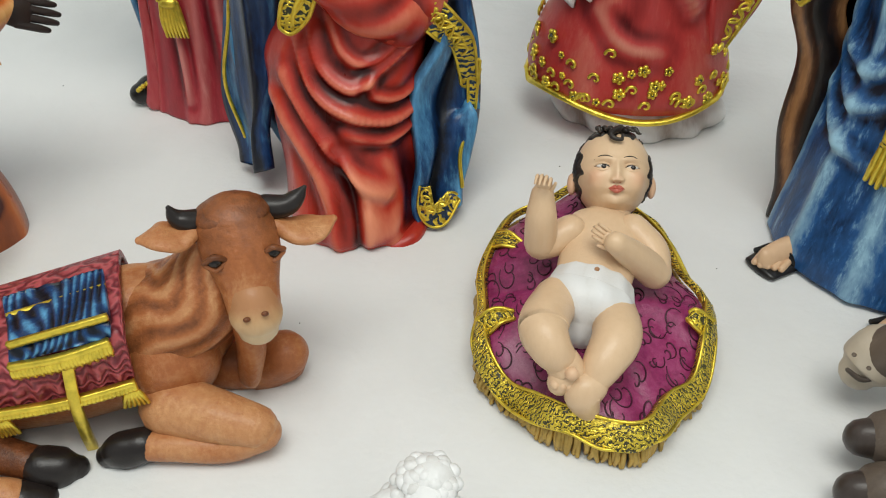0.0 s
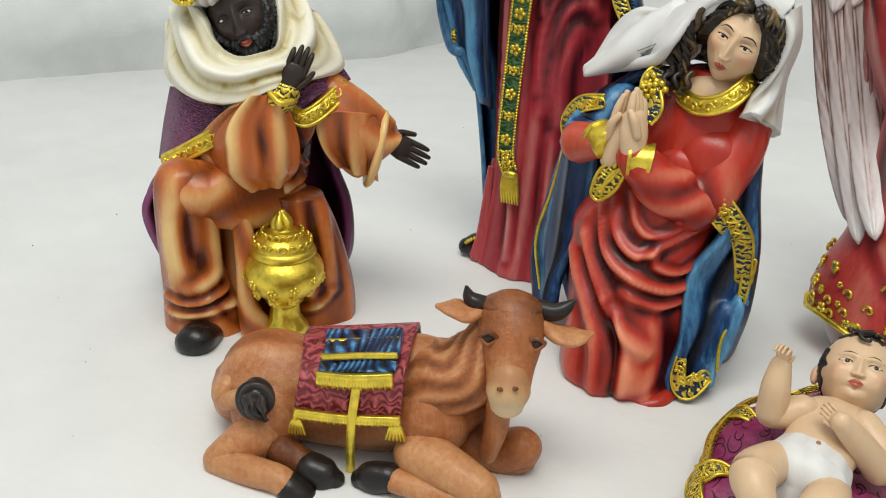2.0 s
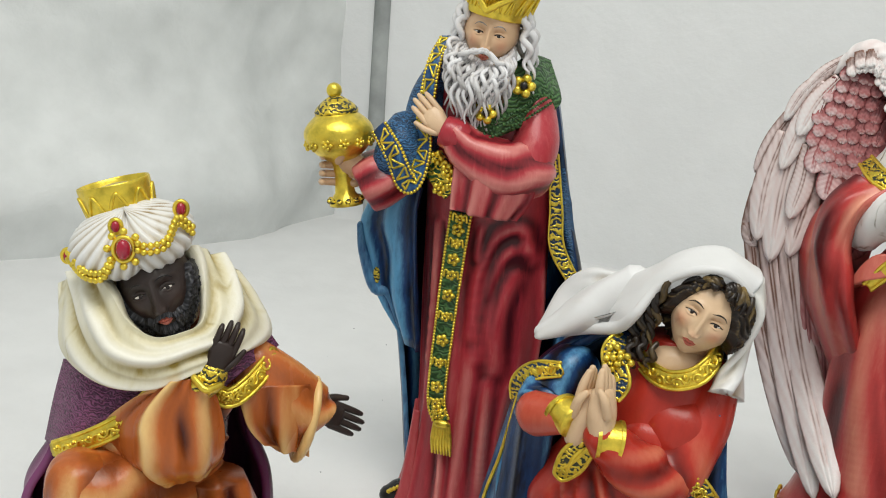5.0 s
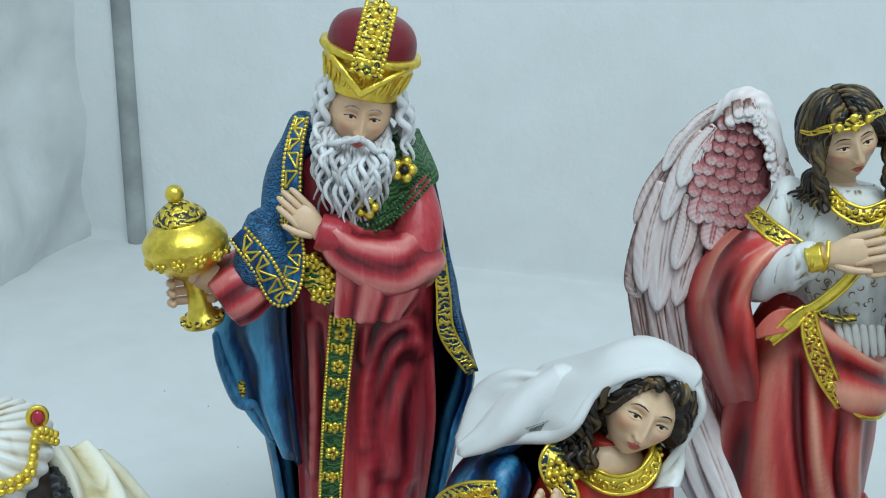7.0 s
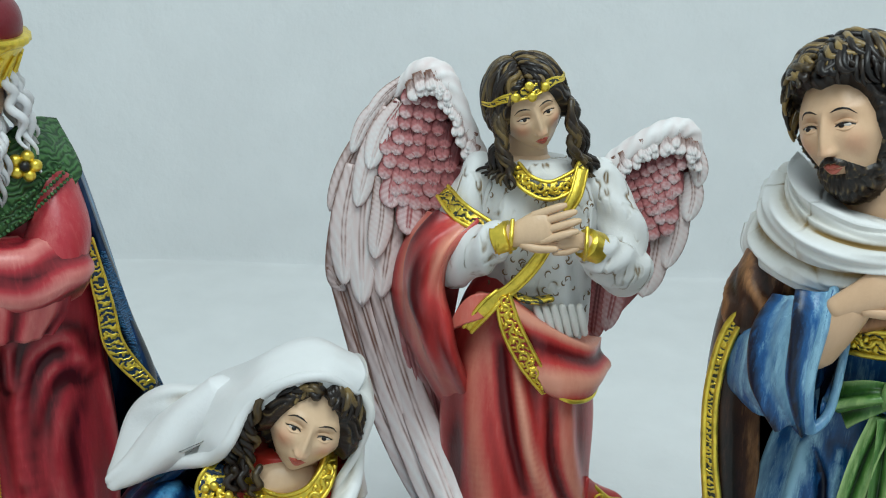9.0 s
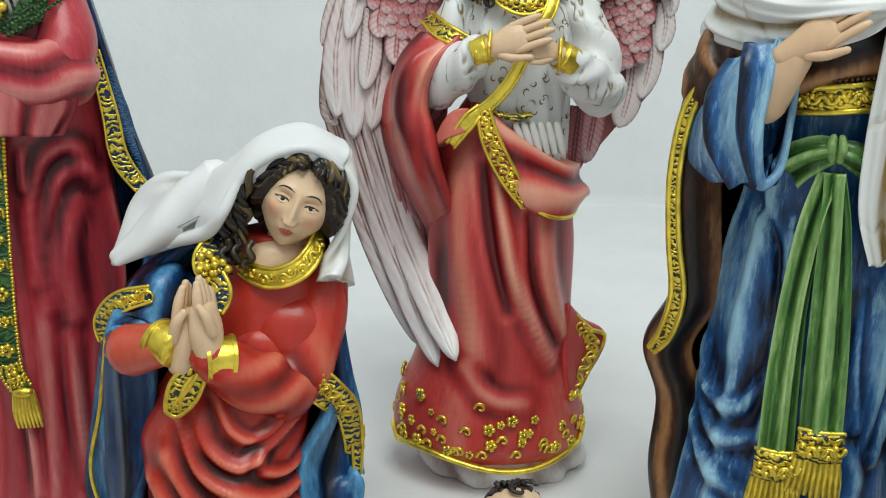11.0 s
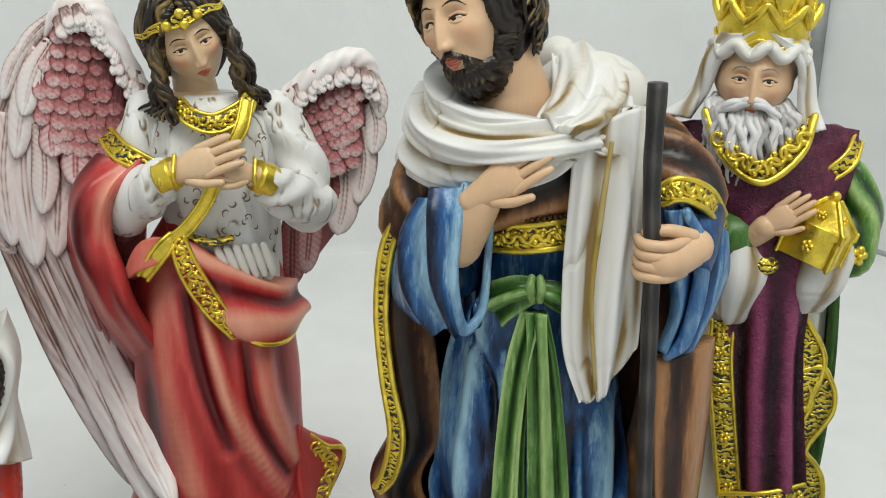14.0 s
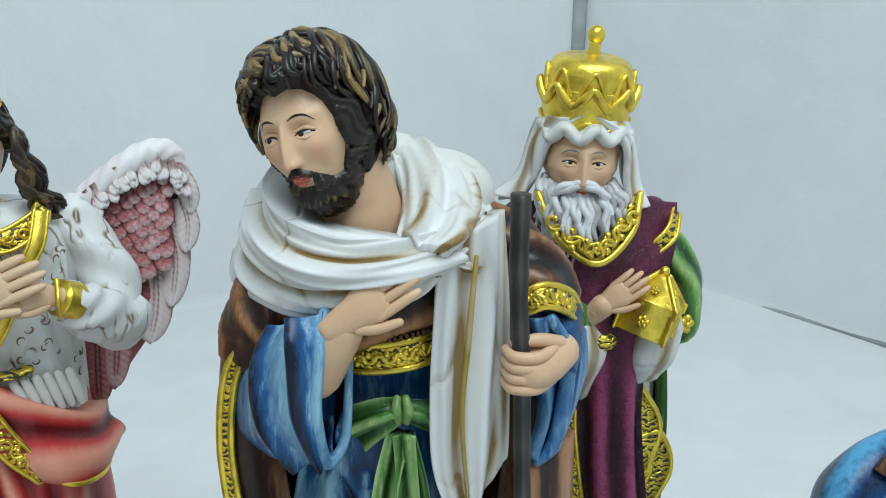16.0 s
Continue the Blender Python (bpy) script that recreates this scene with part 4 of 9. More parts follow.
    # red cap with its gold crown band
    cc, CT = hc + R @ np.array((0, -1.0, 9.2)), 0.91 * turn(-7, 11, 0)
    s.lathe(cc, [(16.5, 8), (18.6, 14), (19.3, 20), (18, 26), (14, 30.5), (7, 33), (0.5, 33.5)], "maroon", m=30, tilt=CT)
    s.lathe(cc, [(15.5, -1), (16.8, -1), (17.4, 2), (18.6, 9), (20.6, 15), (21.4, 17), (20.4, 17.4), (18, 12)], "gold", m=36, n=72, tilt=CT)
    s.lathe(cc, [(20.6, 14.4), (22.2, 16), (22.0, 18), (20.4, 18.4)], "gold", n=72, tilt=CT, wave=lambda th, q: 0.4 * np.sin(np.radians(th * 30)))
    for k in range(20):
        g = k * math.pi / 10
        o = np.array((math.cos(g), math.sin(g), 0))
        b1, b2, b3 = o * 17.6 + (0, 0, 3), o * 19.6 + (0, 0, 11), np.array((math.cos(g + 0.16), math.sin(g + 0.16), 0)) * 17.8 + (0, 0, 3)
        s.tube([cc + CT @ b1, cc + CT @ b2, cc + CT @ b3], 0.6, "gold", n=6)
    arch = [cc + CT @ np.array((0.5, 21.2 * math.cos(q), 10 + 25.2 * math.sin(q))) for q in np.linspace(0.05, 2.9, 9)]
    nrm = [CT @ np.array((0, math.cos(q), math.sin(q))) for q in np.linspace(0.05, 2.9, 9)]
    s.strip(arch, [11] * 9, "gold_dark", face=nrm, thick=2.5, edge="gold", edge_r=1.0, bead=2.0)
    for k in range(5):
        i = k * 0.35 + 0.15
        s.flower(cc + CT @ np.array((0.5, 22.4 * math.cos(i), 10 + 26.5 * math.sin(i))), 3.8, "gold", CT @ np.array((0, math.cos(i), math.sin(i))), "gold_dark")
    s.ell(cc + CT @ np.array((0.5, 22.4, 14)), (2.2, 1.6, 2.2), "green_dark", n=8)
    for sg in (-1, 1):
        s.tube([cc + CT @ np.array((sg * a, math.sqrt(max(0, 20.5**2 - a * a)) + 1.2, z)) for a, z in ((0, 3), (5, 7.5), (11, 12), (18, 16))], [1.6, 1.5, 1.3, 1.0], "gold", n=8)
    return tagged(s.make("king_statue", (-0.1500, 0.1680, 0), 10), "painted resin standing king, crimson robe, blue cloak, holding golden goblet", "statue", "nativity figures")


standing_king()



# ---- kneeling woman ----
def kneeling_woman():
    s = Sculpt()
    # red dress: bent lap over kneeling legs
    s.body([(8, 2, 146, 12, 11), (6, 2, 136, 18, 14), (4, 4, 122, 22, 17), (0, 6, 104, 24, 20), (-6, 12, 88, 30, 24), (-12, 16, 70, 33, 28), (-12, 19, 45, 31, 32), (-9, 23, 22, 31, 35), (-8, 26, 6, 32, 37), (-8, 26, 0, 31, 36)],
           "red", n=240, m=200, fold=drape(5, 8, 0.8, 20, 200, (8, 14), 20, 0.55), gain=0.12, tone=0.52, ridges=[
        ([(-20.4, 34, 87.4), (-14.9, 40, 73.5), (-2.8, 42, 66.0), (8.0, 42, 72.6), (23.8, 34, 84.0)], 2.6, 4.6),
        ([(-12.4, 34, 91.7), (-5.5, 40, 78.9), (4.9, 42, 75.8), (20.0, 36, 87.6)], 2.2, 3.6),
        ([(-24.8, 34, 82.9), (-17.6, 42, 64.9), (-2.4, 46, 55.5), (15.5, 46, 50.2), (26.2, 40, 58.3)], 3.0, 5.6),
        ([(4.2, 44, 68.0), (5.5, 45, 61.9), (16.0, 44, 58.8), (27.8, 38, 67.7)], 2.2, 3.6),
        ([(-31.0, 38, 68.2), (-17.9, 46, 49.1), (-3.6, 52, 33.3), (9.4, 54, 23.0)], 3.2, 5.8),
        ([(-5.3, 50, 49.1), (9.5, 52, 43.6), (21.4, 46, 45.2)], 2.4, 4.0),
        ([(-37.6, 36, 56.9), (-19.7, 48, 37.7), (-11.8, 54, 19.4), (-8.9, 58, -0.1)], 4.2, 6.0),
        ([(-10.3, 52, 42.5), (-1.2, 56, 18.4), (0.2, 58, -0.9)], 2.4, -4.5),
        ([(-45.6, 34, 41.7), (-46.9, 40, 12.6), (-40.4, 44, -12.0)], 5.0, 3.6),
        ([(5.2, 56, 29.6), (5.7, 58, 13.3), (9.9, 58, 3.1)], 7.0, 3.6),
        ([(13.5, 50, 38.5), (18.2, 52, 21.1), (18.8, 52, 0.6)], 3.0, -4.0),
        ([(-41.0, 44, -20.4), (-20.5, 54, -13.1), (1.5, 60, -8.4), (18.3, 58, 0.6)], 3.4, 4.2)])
    s.tube([(-39.5, 45, -8.6), (-17.1, 52, -5.2), (3.0, 54, -6.3), (17.2, 50, -1.4), (21.6, 40, 0.3)], [(3, 4), (4, 5), (5, 6), (4, 5), (3, 4)], "red", tone=0.45)
    # blue cloak: back, left fall, right fall
    rows = []
    for z, ul, wl, ur, wr, dp in ((140, -26, 4, 26, -4, -18), (118, -50, 10, 29, -2, -26), (90, -56, 14, 32, 2, -32), (60, -60, 16, 37, 4, -36), (30, -52, 12, 38, 6, -38), (8, -46, 6, 35, 8, -38), (1, -44, 4, 33, 8, -38)):
        rows.append([(ul, wl, z), (ul * 0.95, (wl + dp) / 2, z), (ul * 0.5, dp, z), (ur * 0.5, dp, z), (ur * 0.95, (wr + dp) / 2, z), (ur, wr, z)])
    s.sheet(rows, "navy", 3.5, 80, 60, ripple=lambda t, q: 1.5 * np.sin(t * 26 + 2 * q), tone=0.4)
    s.sheet([[(-39.9, 14, 125.2), (-49.8, 14, 117.5), (-58.1, 6, 104.1)], [(-36.4, 22, 94.1), (-48.5, 20, 90.6), (-63.9, 8, 71.6)], [(-40.2, 24, 64.7), (-50.0, 22, 52.2), (-69.4, 8, 38.6)], [(-47.5, 26, 35.8), (-52.9, 22, 26.3), (-64.5, 10, 14.7)], [(-45.9, 30, 15.1), (-55.7, 22, 8.6), (-63.9, 10, 5.7)]],
            "navy", 4, 24, 40, ripple=lambda t, q: 2.4 * np.sin(t * 8 + 3 * q) * q + 0.5 * np.sin(t * 21 + 5 * q), tone=0.36)
    s.tube([(-55.5, 12, 108.8), (-60.2, 14, 77.3), (-66.6, 14, 47.8), (-61.9, 14, 20.4)], 0.9, "gold", n=8, m=40)
    s.strip([(-35.5, 22, 127.5), (-47.1, 20, 123.4), (-55.2, 14, 113.6), (-56.7, 10, 102.3)], [6, 8, 8, 5], "gold_blue", face=(-0.2, 1, 0.5), edge="gold", edge_r=0.7)
    s.scrolls([(-35.2, 23, 127.8), (-46.7, 21, 123.7), (-54.8, 15, 113.9)], 8, "gold", 8, 2)
    s.sheet([[(26.6, 14, 121.3), (31.4, 6, 115.7)], [(21.2, 20, 98.5), (35.7, 6, 86.3)], [(26.4, 22, 79.9), (38.6, 8, 66.9)], [(15.4, 26, 55.7), (39.5, 8, 40.4)], [(18.9, 34, 26.9), (40.0, 14, 41.0)], [(16.9, 40, 7.5), (36.1, 20, 15.8)], [(21.5, 40, -2.8), (37.2, 28, 3.4)]], "navy", 5, 24, 60, ripple=lambda t, q: 2.6 * np.sin(t * 7 + 2 * q) + 0.8 * np.sin(t * 17 + 5 * q), tone=0.38)
    s.strip([(26.0, 24, 101.2), (22.8, 25, 94.1), (30.1, 24, 85.5), (36.6, 18, 74.7), (38.9, 12, 53.4), (40.2, 12, 63.8), (40.0, 14, 43.7)], [4, 12, 12, 9, 6, 5, 3], "gold_blue", face=(0.2, 1, 0.1), edge="gold", edge_r=0.7, m=70)
    s.scrolls([(25.0, 26, 99.8), (25.6, 27, 93.2), (32.3, 25, 84.7), (37.3, 20, 73.3)], 10, "gold", 12, 4)
    s.tube([(40.8, 15, 41.6), (36.6, 24, 27.4), (38.0, 29, 13.4)], 0.9, "gold", n=8)
    s.strip([(24.1, 42, 21.6), (24.8, 43, 10.6), (29.4, 42, 5.8), (35.5, 34, 12.4)], [4, 7, 8, 6], "gold_blue", face=(0, 1, 0.4), edge="gold", edge_r=0.6)
    s.scrolls([(24.4, 44, 20.2), (27.5, 45, 12.5), (34.9, 38, 15.3)], 8, "gold", 8, 6)
    # sleeves, crossed to the folded palms
    s.tube([(28.0, 0, 129.7), (24.8, 10, 110.7), (17.7, 20, 95.0), (11.2, 26, 88.5)], [(9, 10), (11.5, 11.5), (12.5, 12), (11, 11)], "red", n=40, m=50, disp=lambda th, q: 0.9 * np.sin(np.radians(th * 2) + 11 * q) * bell(q - 0.75, 0.3), tone=0.5, wash_shade=0.6)
    s.tube([(13.4, 25, 88.8), (3.4, 32, 95.8), (-7.7, 38, 106.1), (-11.5, 40, 110.1)], [(12, 12), (12, 11.5), (9.5, 9.5), (8, 8)], "red", n=40, m=50, disp=lambda th, q: 0.8 * np.sin(np.radians(th * 3) + 13 * q) * bell(q - 0.25, 0.35), tone=0.5, wash_shade=0.6)
    s.tube([(-33.4, 8, 122.6), (-41.9, 18, 111.1), (-42.8, 27, 108.4)], [(12, 12), (11.5, 11.5), (9.5, 8.5)], "navy", n=30, m=30, tone=0.45, disp=lambda th, q: 0.8 * np.sin(np.radians(th * 4) + 6 * q))
    s.tube([(-42.1, 30, 108.6), (-30.4, 36, 113.2)], [(10, 9), (8, 8)], "red", n=20, tone=0.6)
    s.tube([(-4.4, 38, 109.2), (-13.7, 41, 109.8)], [(7.8, 8.2), (7.4, 7.8)], "gold", n=28, ends=(0, 0))
    for a, b in (((-4.4, 38, 109.2), (-5.8, 38.5, 109.4)), ((-12.3, 40.6, 109.8), (-13.7, 41, 109.8))):
        s.tube([a, b], [(8.4, 8.8), (8.3, 8.6)], "gold", n=28, ends=(0, 0))
    s.tube([(-29.9, 36, 115.4), (-23.5, 40, 113.8)], [(7.3, 7.7), (7.3, 7.3)], "gold", n=28, ends=(0, 0))
    s.tube([(-30.7, 35.5, 115.7), (-29.5, 36.5, 115.4)], [(8, 8.4), (8, 8.3)], "gold", n=28, ends=(0, 0))
    s.tube([(-24.2, 39.5, 114.0), (-23.1, 40.3, 113.7)], [(7.8, 8), (7.6, 7.8)], "gold", n=28, ends=(0, 0))
    s.strip([(-15.9, 40, 107.7), (-23.5, 42, 101.0), (-26.0, 42, 90.3), (-19.9, 42, 95.2), (-14.7, 42, 104.5)], [4, 5, 5, 5, 3], "gold_dark", face=(0, 1, 0), edge="gold", edge_r=0.9)
    for sg, base, tip in ((-1, (-22.3, 38, 109.7), (-18.8, 36, 137.3)), (1, (-12.2, 42, 114.3), (-14.5, 39, 140.0))):
        base, tip = np.array(base), np.array(tip)
        d = unit(tip - base)
        L = np.linalg.norm(tip - base)
        s.tube([base - d * 3, base + d * L * 0.25, base + d * L * 0.55], [(5, 5), (6.5, 5), (5.5, 4)], "skin", n=14, up=(sg, 1, 0))
        for k in range(4):
            o = np.array((sg * 0.6 + 0.9 * (k - 1.5), 1.5 * (1.5 - k), 0))
            s.tube([base + d * L * 0.45 + o * 1.3, base + d * L * 0.75 + o * 1.2, tip + o * 0.8 - d * (1.5, 0, 1.5, 4)[k]], [2.1, 2.0, 1.4], "skin", n=8)
        s.tube([base + d * L * 0.3 + (sg * 3, 4, 0), base + d * L * 0.55 + (sg * 2, 6, 0), base + d * L * 0.68 + (0, 6, 0)], [2.3, 2.1, 1.5], "skin", n=8)
    # bust, neck, collar, brooch ribbon
    s.ell((13.8, 12, 106.8), (19, 14, 17), "red", n=30, tone=0.46)
    s.ell((3.4, 18, 103.0), (13, 10, 11), "red", n=26, tone=0.5)
    s.tube([(8.5, 4, 128), (13.0, 5, 141.0), (17.0, 6, 152.0)], [(11, 9), (8.5, 8), (8.5, 8.5)], "skin", n=24)
    s.ell((9.8, 11, 136.3), (13.5, 8, 9), "skin", n=24)
    c, sd, out, wd = s.strip([(-7.4, 7, 138.7), (-0.8, 15, 134.6), (8.6, 21, 133.0), (18.7, 22, 136.7), (24.1, 17, 142.5), (25.7, 9, 147.3)], [5.5, 6.5, 7, 7, 6.5, 5.5], "gold", face=[(-1, 0.7, 0.2), (-0.6, 1, 0.2), (0, 1, 0.3), (0.2, 1, 0.3), (0.6, 1, 0.2), (1, 0.6, 0.2)], thick=2.6, edge="gold", edge_r=0.9, m=60)
    s.scrolls(c[::6] + out[::6] * 1.5, 6, "gold", 14, 3, 0.6)
    s.strip([(-11.5, 14, 145.4), (-14.4, 22, 139.7), (-9.0, 30, 131.8), (-10.3, 34, 124.6)], [7, 10, 9, 5], "gold_blue", face=(-0.2, 1, 0), edge="gold", edge_r=0.8)
    for q in ((-13.6, 25, 141.6), (-8.7, 27, 139.1), (-14.3, 27, 137.4)):
        s.flower(q, 4, "gold", (0, 1, 0), "gold_dark")
    # head: tilted, with parted waved hair
    hc, R = np.array((19.0, 9, 161.4)), turn(6, 22, 2)
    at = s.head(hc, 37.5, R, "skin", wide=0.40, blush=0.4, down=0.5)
    s.growth(lambda x, y, z: np.maximum((z - np.interp(np.abs(x), [0, 0.25, 0.5, 0.7, 0.86, 1], [0.68, 0.62, 0.42, 0.08, -0.5, -0.9])) / 0.05 + 0.5, (-0.1 - y) / 0.06), "hair", lambda x, y, z: 1.8 + 3.0 * np.clip(np.abs(x) * 1.3 - 0.2, 0, 1), (38, 30, 0.7), 0.36, 100, lambda x, y, z: 32 * (y * 0.9 + 0.34 * np.sin(5.0 * z + 2.2 * np.abs(x)) + 0.08 * np.sin(11 * z + 6 * y) + 0.25 * np.abs(x)), 1.0)
    s.comb("hair", 0.0, [(0.34, 0.8, 0.56), (0.68, 0.62, 0.34), (0.9, 0.36, 0.0), (0.95, 0.0, -0.35), (0.85, -0.4, -0.5)], 20, 1.8, 1.35, 8, 0.07)
    rnd = random.Random(77)
    for path_a, path_b, n2 in ((((3.3, 20, 174.7), (-0.1, 20, 164.2), (-0.1, 19, 155.4), (-1.7, 18, 144.7)), ((-5.5, 15, 166.1), (-8.6, 16, 156.9), (-8.3, 16, 148.0), (-8.0, 16, 139.8)), 9), (((29.4, 20, 174.9), (34.4, 19, 167.5), (33.2, 18, 158.7), (30.0, 18, 151.4)), ((33.0, 14, 173.6), (36.6, 13, 165.8), (36.6, 13, 157.4), (33.0, 14, 149.9)), 7)):
        for k in range(n2):
            g = k / (n2 - 1)
            s.lock([np.array(a) * (1 - g) + np.array(b) * g + (0, rnd.uniform(-1, 1), 0) for a, b in zip(path_a, path_b)], 1.55, "hair", 1.5, 2.6, 800 + k, tone=0.36)
    for k in range(9):
        p0 = np.array((-0.5, 17, 144.8)) + (rnd.uniform(-7, 3), rnd.uniform(-3, 3), rnd.uniform(-1, 3))
        s.lock([p0, p0 + (-1.5, 2, -6), p0 + (rnd.uniform(-3, 1), 1, -10)], 1.5, "hair", 1.5, 1.6, 860 + k, tone=0.36)
    # white veil blown to one side
    s.sheet([
        [(35.0, 17, 174.6), (23.9, 21, 182.5), (10.1, 21, 179.8), (-1.2, 19, 170.5), (-8.0, 22, 158.6), (-15.6, 16, 149.2), (-30.2, 10, 143.5), (-50.3, 10, 135.7)],
        [(37.5, 14, 178.8), (24.1, 14, 186.4), (7.0, 14, 182.3), (-4.7, 16, 172.6), (-15.7, 12, 160.7), (-26.4, 6, 152.9), (-36.0, 4, 148.1), (-51.8, 8, 136.2)],
        [(34.7, 4, 180.7), (20.6, 4, 186.7), (3.8, 4, 181.1), (-8.6, 6, 171.7), (-18.2, 2, 168.2), (-31.5, 0, 165.8), (-45.3, -6, 153.6), (-51.6, 4, 137.4)],
        [(33.3, -16, 168.0), (18.4, -16, 174.5), (0.2, -16, 168.8), (-16.1, -22, 160.0), (-23.6, -16, 157.9), (-34.0, -14, 156.2), (-43.4, -12, 147.7), (-51.5, 0, 135.7)],
        [(32.9, -26, 147.1), (19.8, -30, 143.9), (-1.4, -30, 142.4), (-16.5, -22, 146.0), (-24.6, -16, 147.4), (-36.6, -14, 146.0), (-44.7, -10, 142.1), (-49.9, 0, 134.9)],
    ], "white_plain", 3.0, 110, 80, ripple=lambda t, q: (0.9 * np.sin(t * 15 + 5 * q) + 0.6 * np.sin(q * 9 + 3 * t)) * np.clip(t * 2.4 - 0.8, 0, 1) * np.clip(2.5 * (1 - t), 0.1, 1) + 0.35 * np.sin(t * 21 + 7 * q) - 1.6 * bell(q - 0.42 - 0.25 * (t - 0.6), 0.035) * bell(t - 0.66, 0.1) - 1.3 * bell(q - 0.25 - 0.2 * (t - 0.7), 0.03) * bell(t - 0.72, 0.12), tone=0.68)
    s.tube([(35.0, 17, 174.6), (23.9, 21, 182.5), (10.1, 21, 179.8), (-1.2, 19, 170.5), (-8.0, 22, 158.6), (-15.6, 16, 149.2), (-30.2, 10, 143.5), (-50.3, 10, 135.7)], [1.5, 1.8, 1.9, 2.0, 2.3, 2.8, 2.6, 1.6], "white_plain", n=14, m=110, tone=0.7)
    s.sheet([[(35.0, 17, 174.6), (37.4, 10, 178.4), (35.7, -8, 175.5), (32.1, -24, 168.3)], [(39.3, 18, 166.4), (39.9, 8, 165.4), (37.9, -8, 160.8), (34.4, -24, 154.3)], [(34.9, 16, 150.8), (36.4, 8, 149.9), (35.5, -8, 146.2), (32.7, -22, 139.5)], [(28.3, 18, 138.5), (34.4, 14, 139.2), (36.0, 0, 135.9), (33.6, -16, 128.6)], [(25.0, 18, 130.4), (32.2, 20, 132.9), (37.3, 8, 126.0), (35.2, -10, 116.6)]],
            "white", 3.0, 40, 60, ripple=lambda t, q: (1.3 * np.sin(t * 11 + 5 * q) + 0.6 * np.sin(t * 23)) * q, tone=0.66)
    s.tube([(-10.7, 2, 160.2), (-22.4, 4, 155.5), (-32.0, 8, 148.9), (-39.9, 10, 143.2), (-48.5, 11, 138.0)], [(14, 10), (11.5, 9), (9, 8), (6, 6), (3.2, 3.2)], "white_plain", n=40, m=70, tone=0.7, disp=lambda th, q: 1.1 * np.sin(np.radians(th * 3) + 5 * q) * (1 - 0.5 * q), wash_shade=0.25)
    # Dark strand laid on the veil, standing in for a crease's shaded slit.
    s.tube([(-24.8, 2, 166.1), (-20.5, 3, 164.8), (-15.9, 2, 164.4)], [0.4, 0.9, 0.3], "hair", n=6)
    return tagged(s.make("kneeling_woman_statue", (-0.0450, 0.1250, 0), 5), "painted resin kneeling woman praying, red dress, blue cloak, white veil", "statue", "nativity figures")


kneeling_woman()



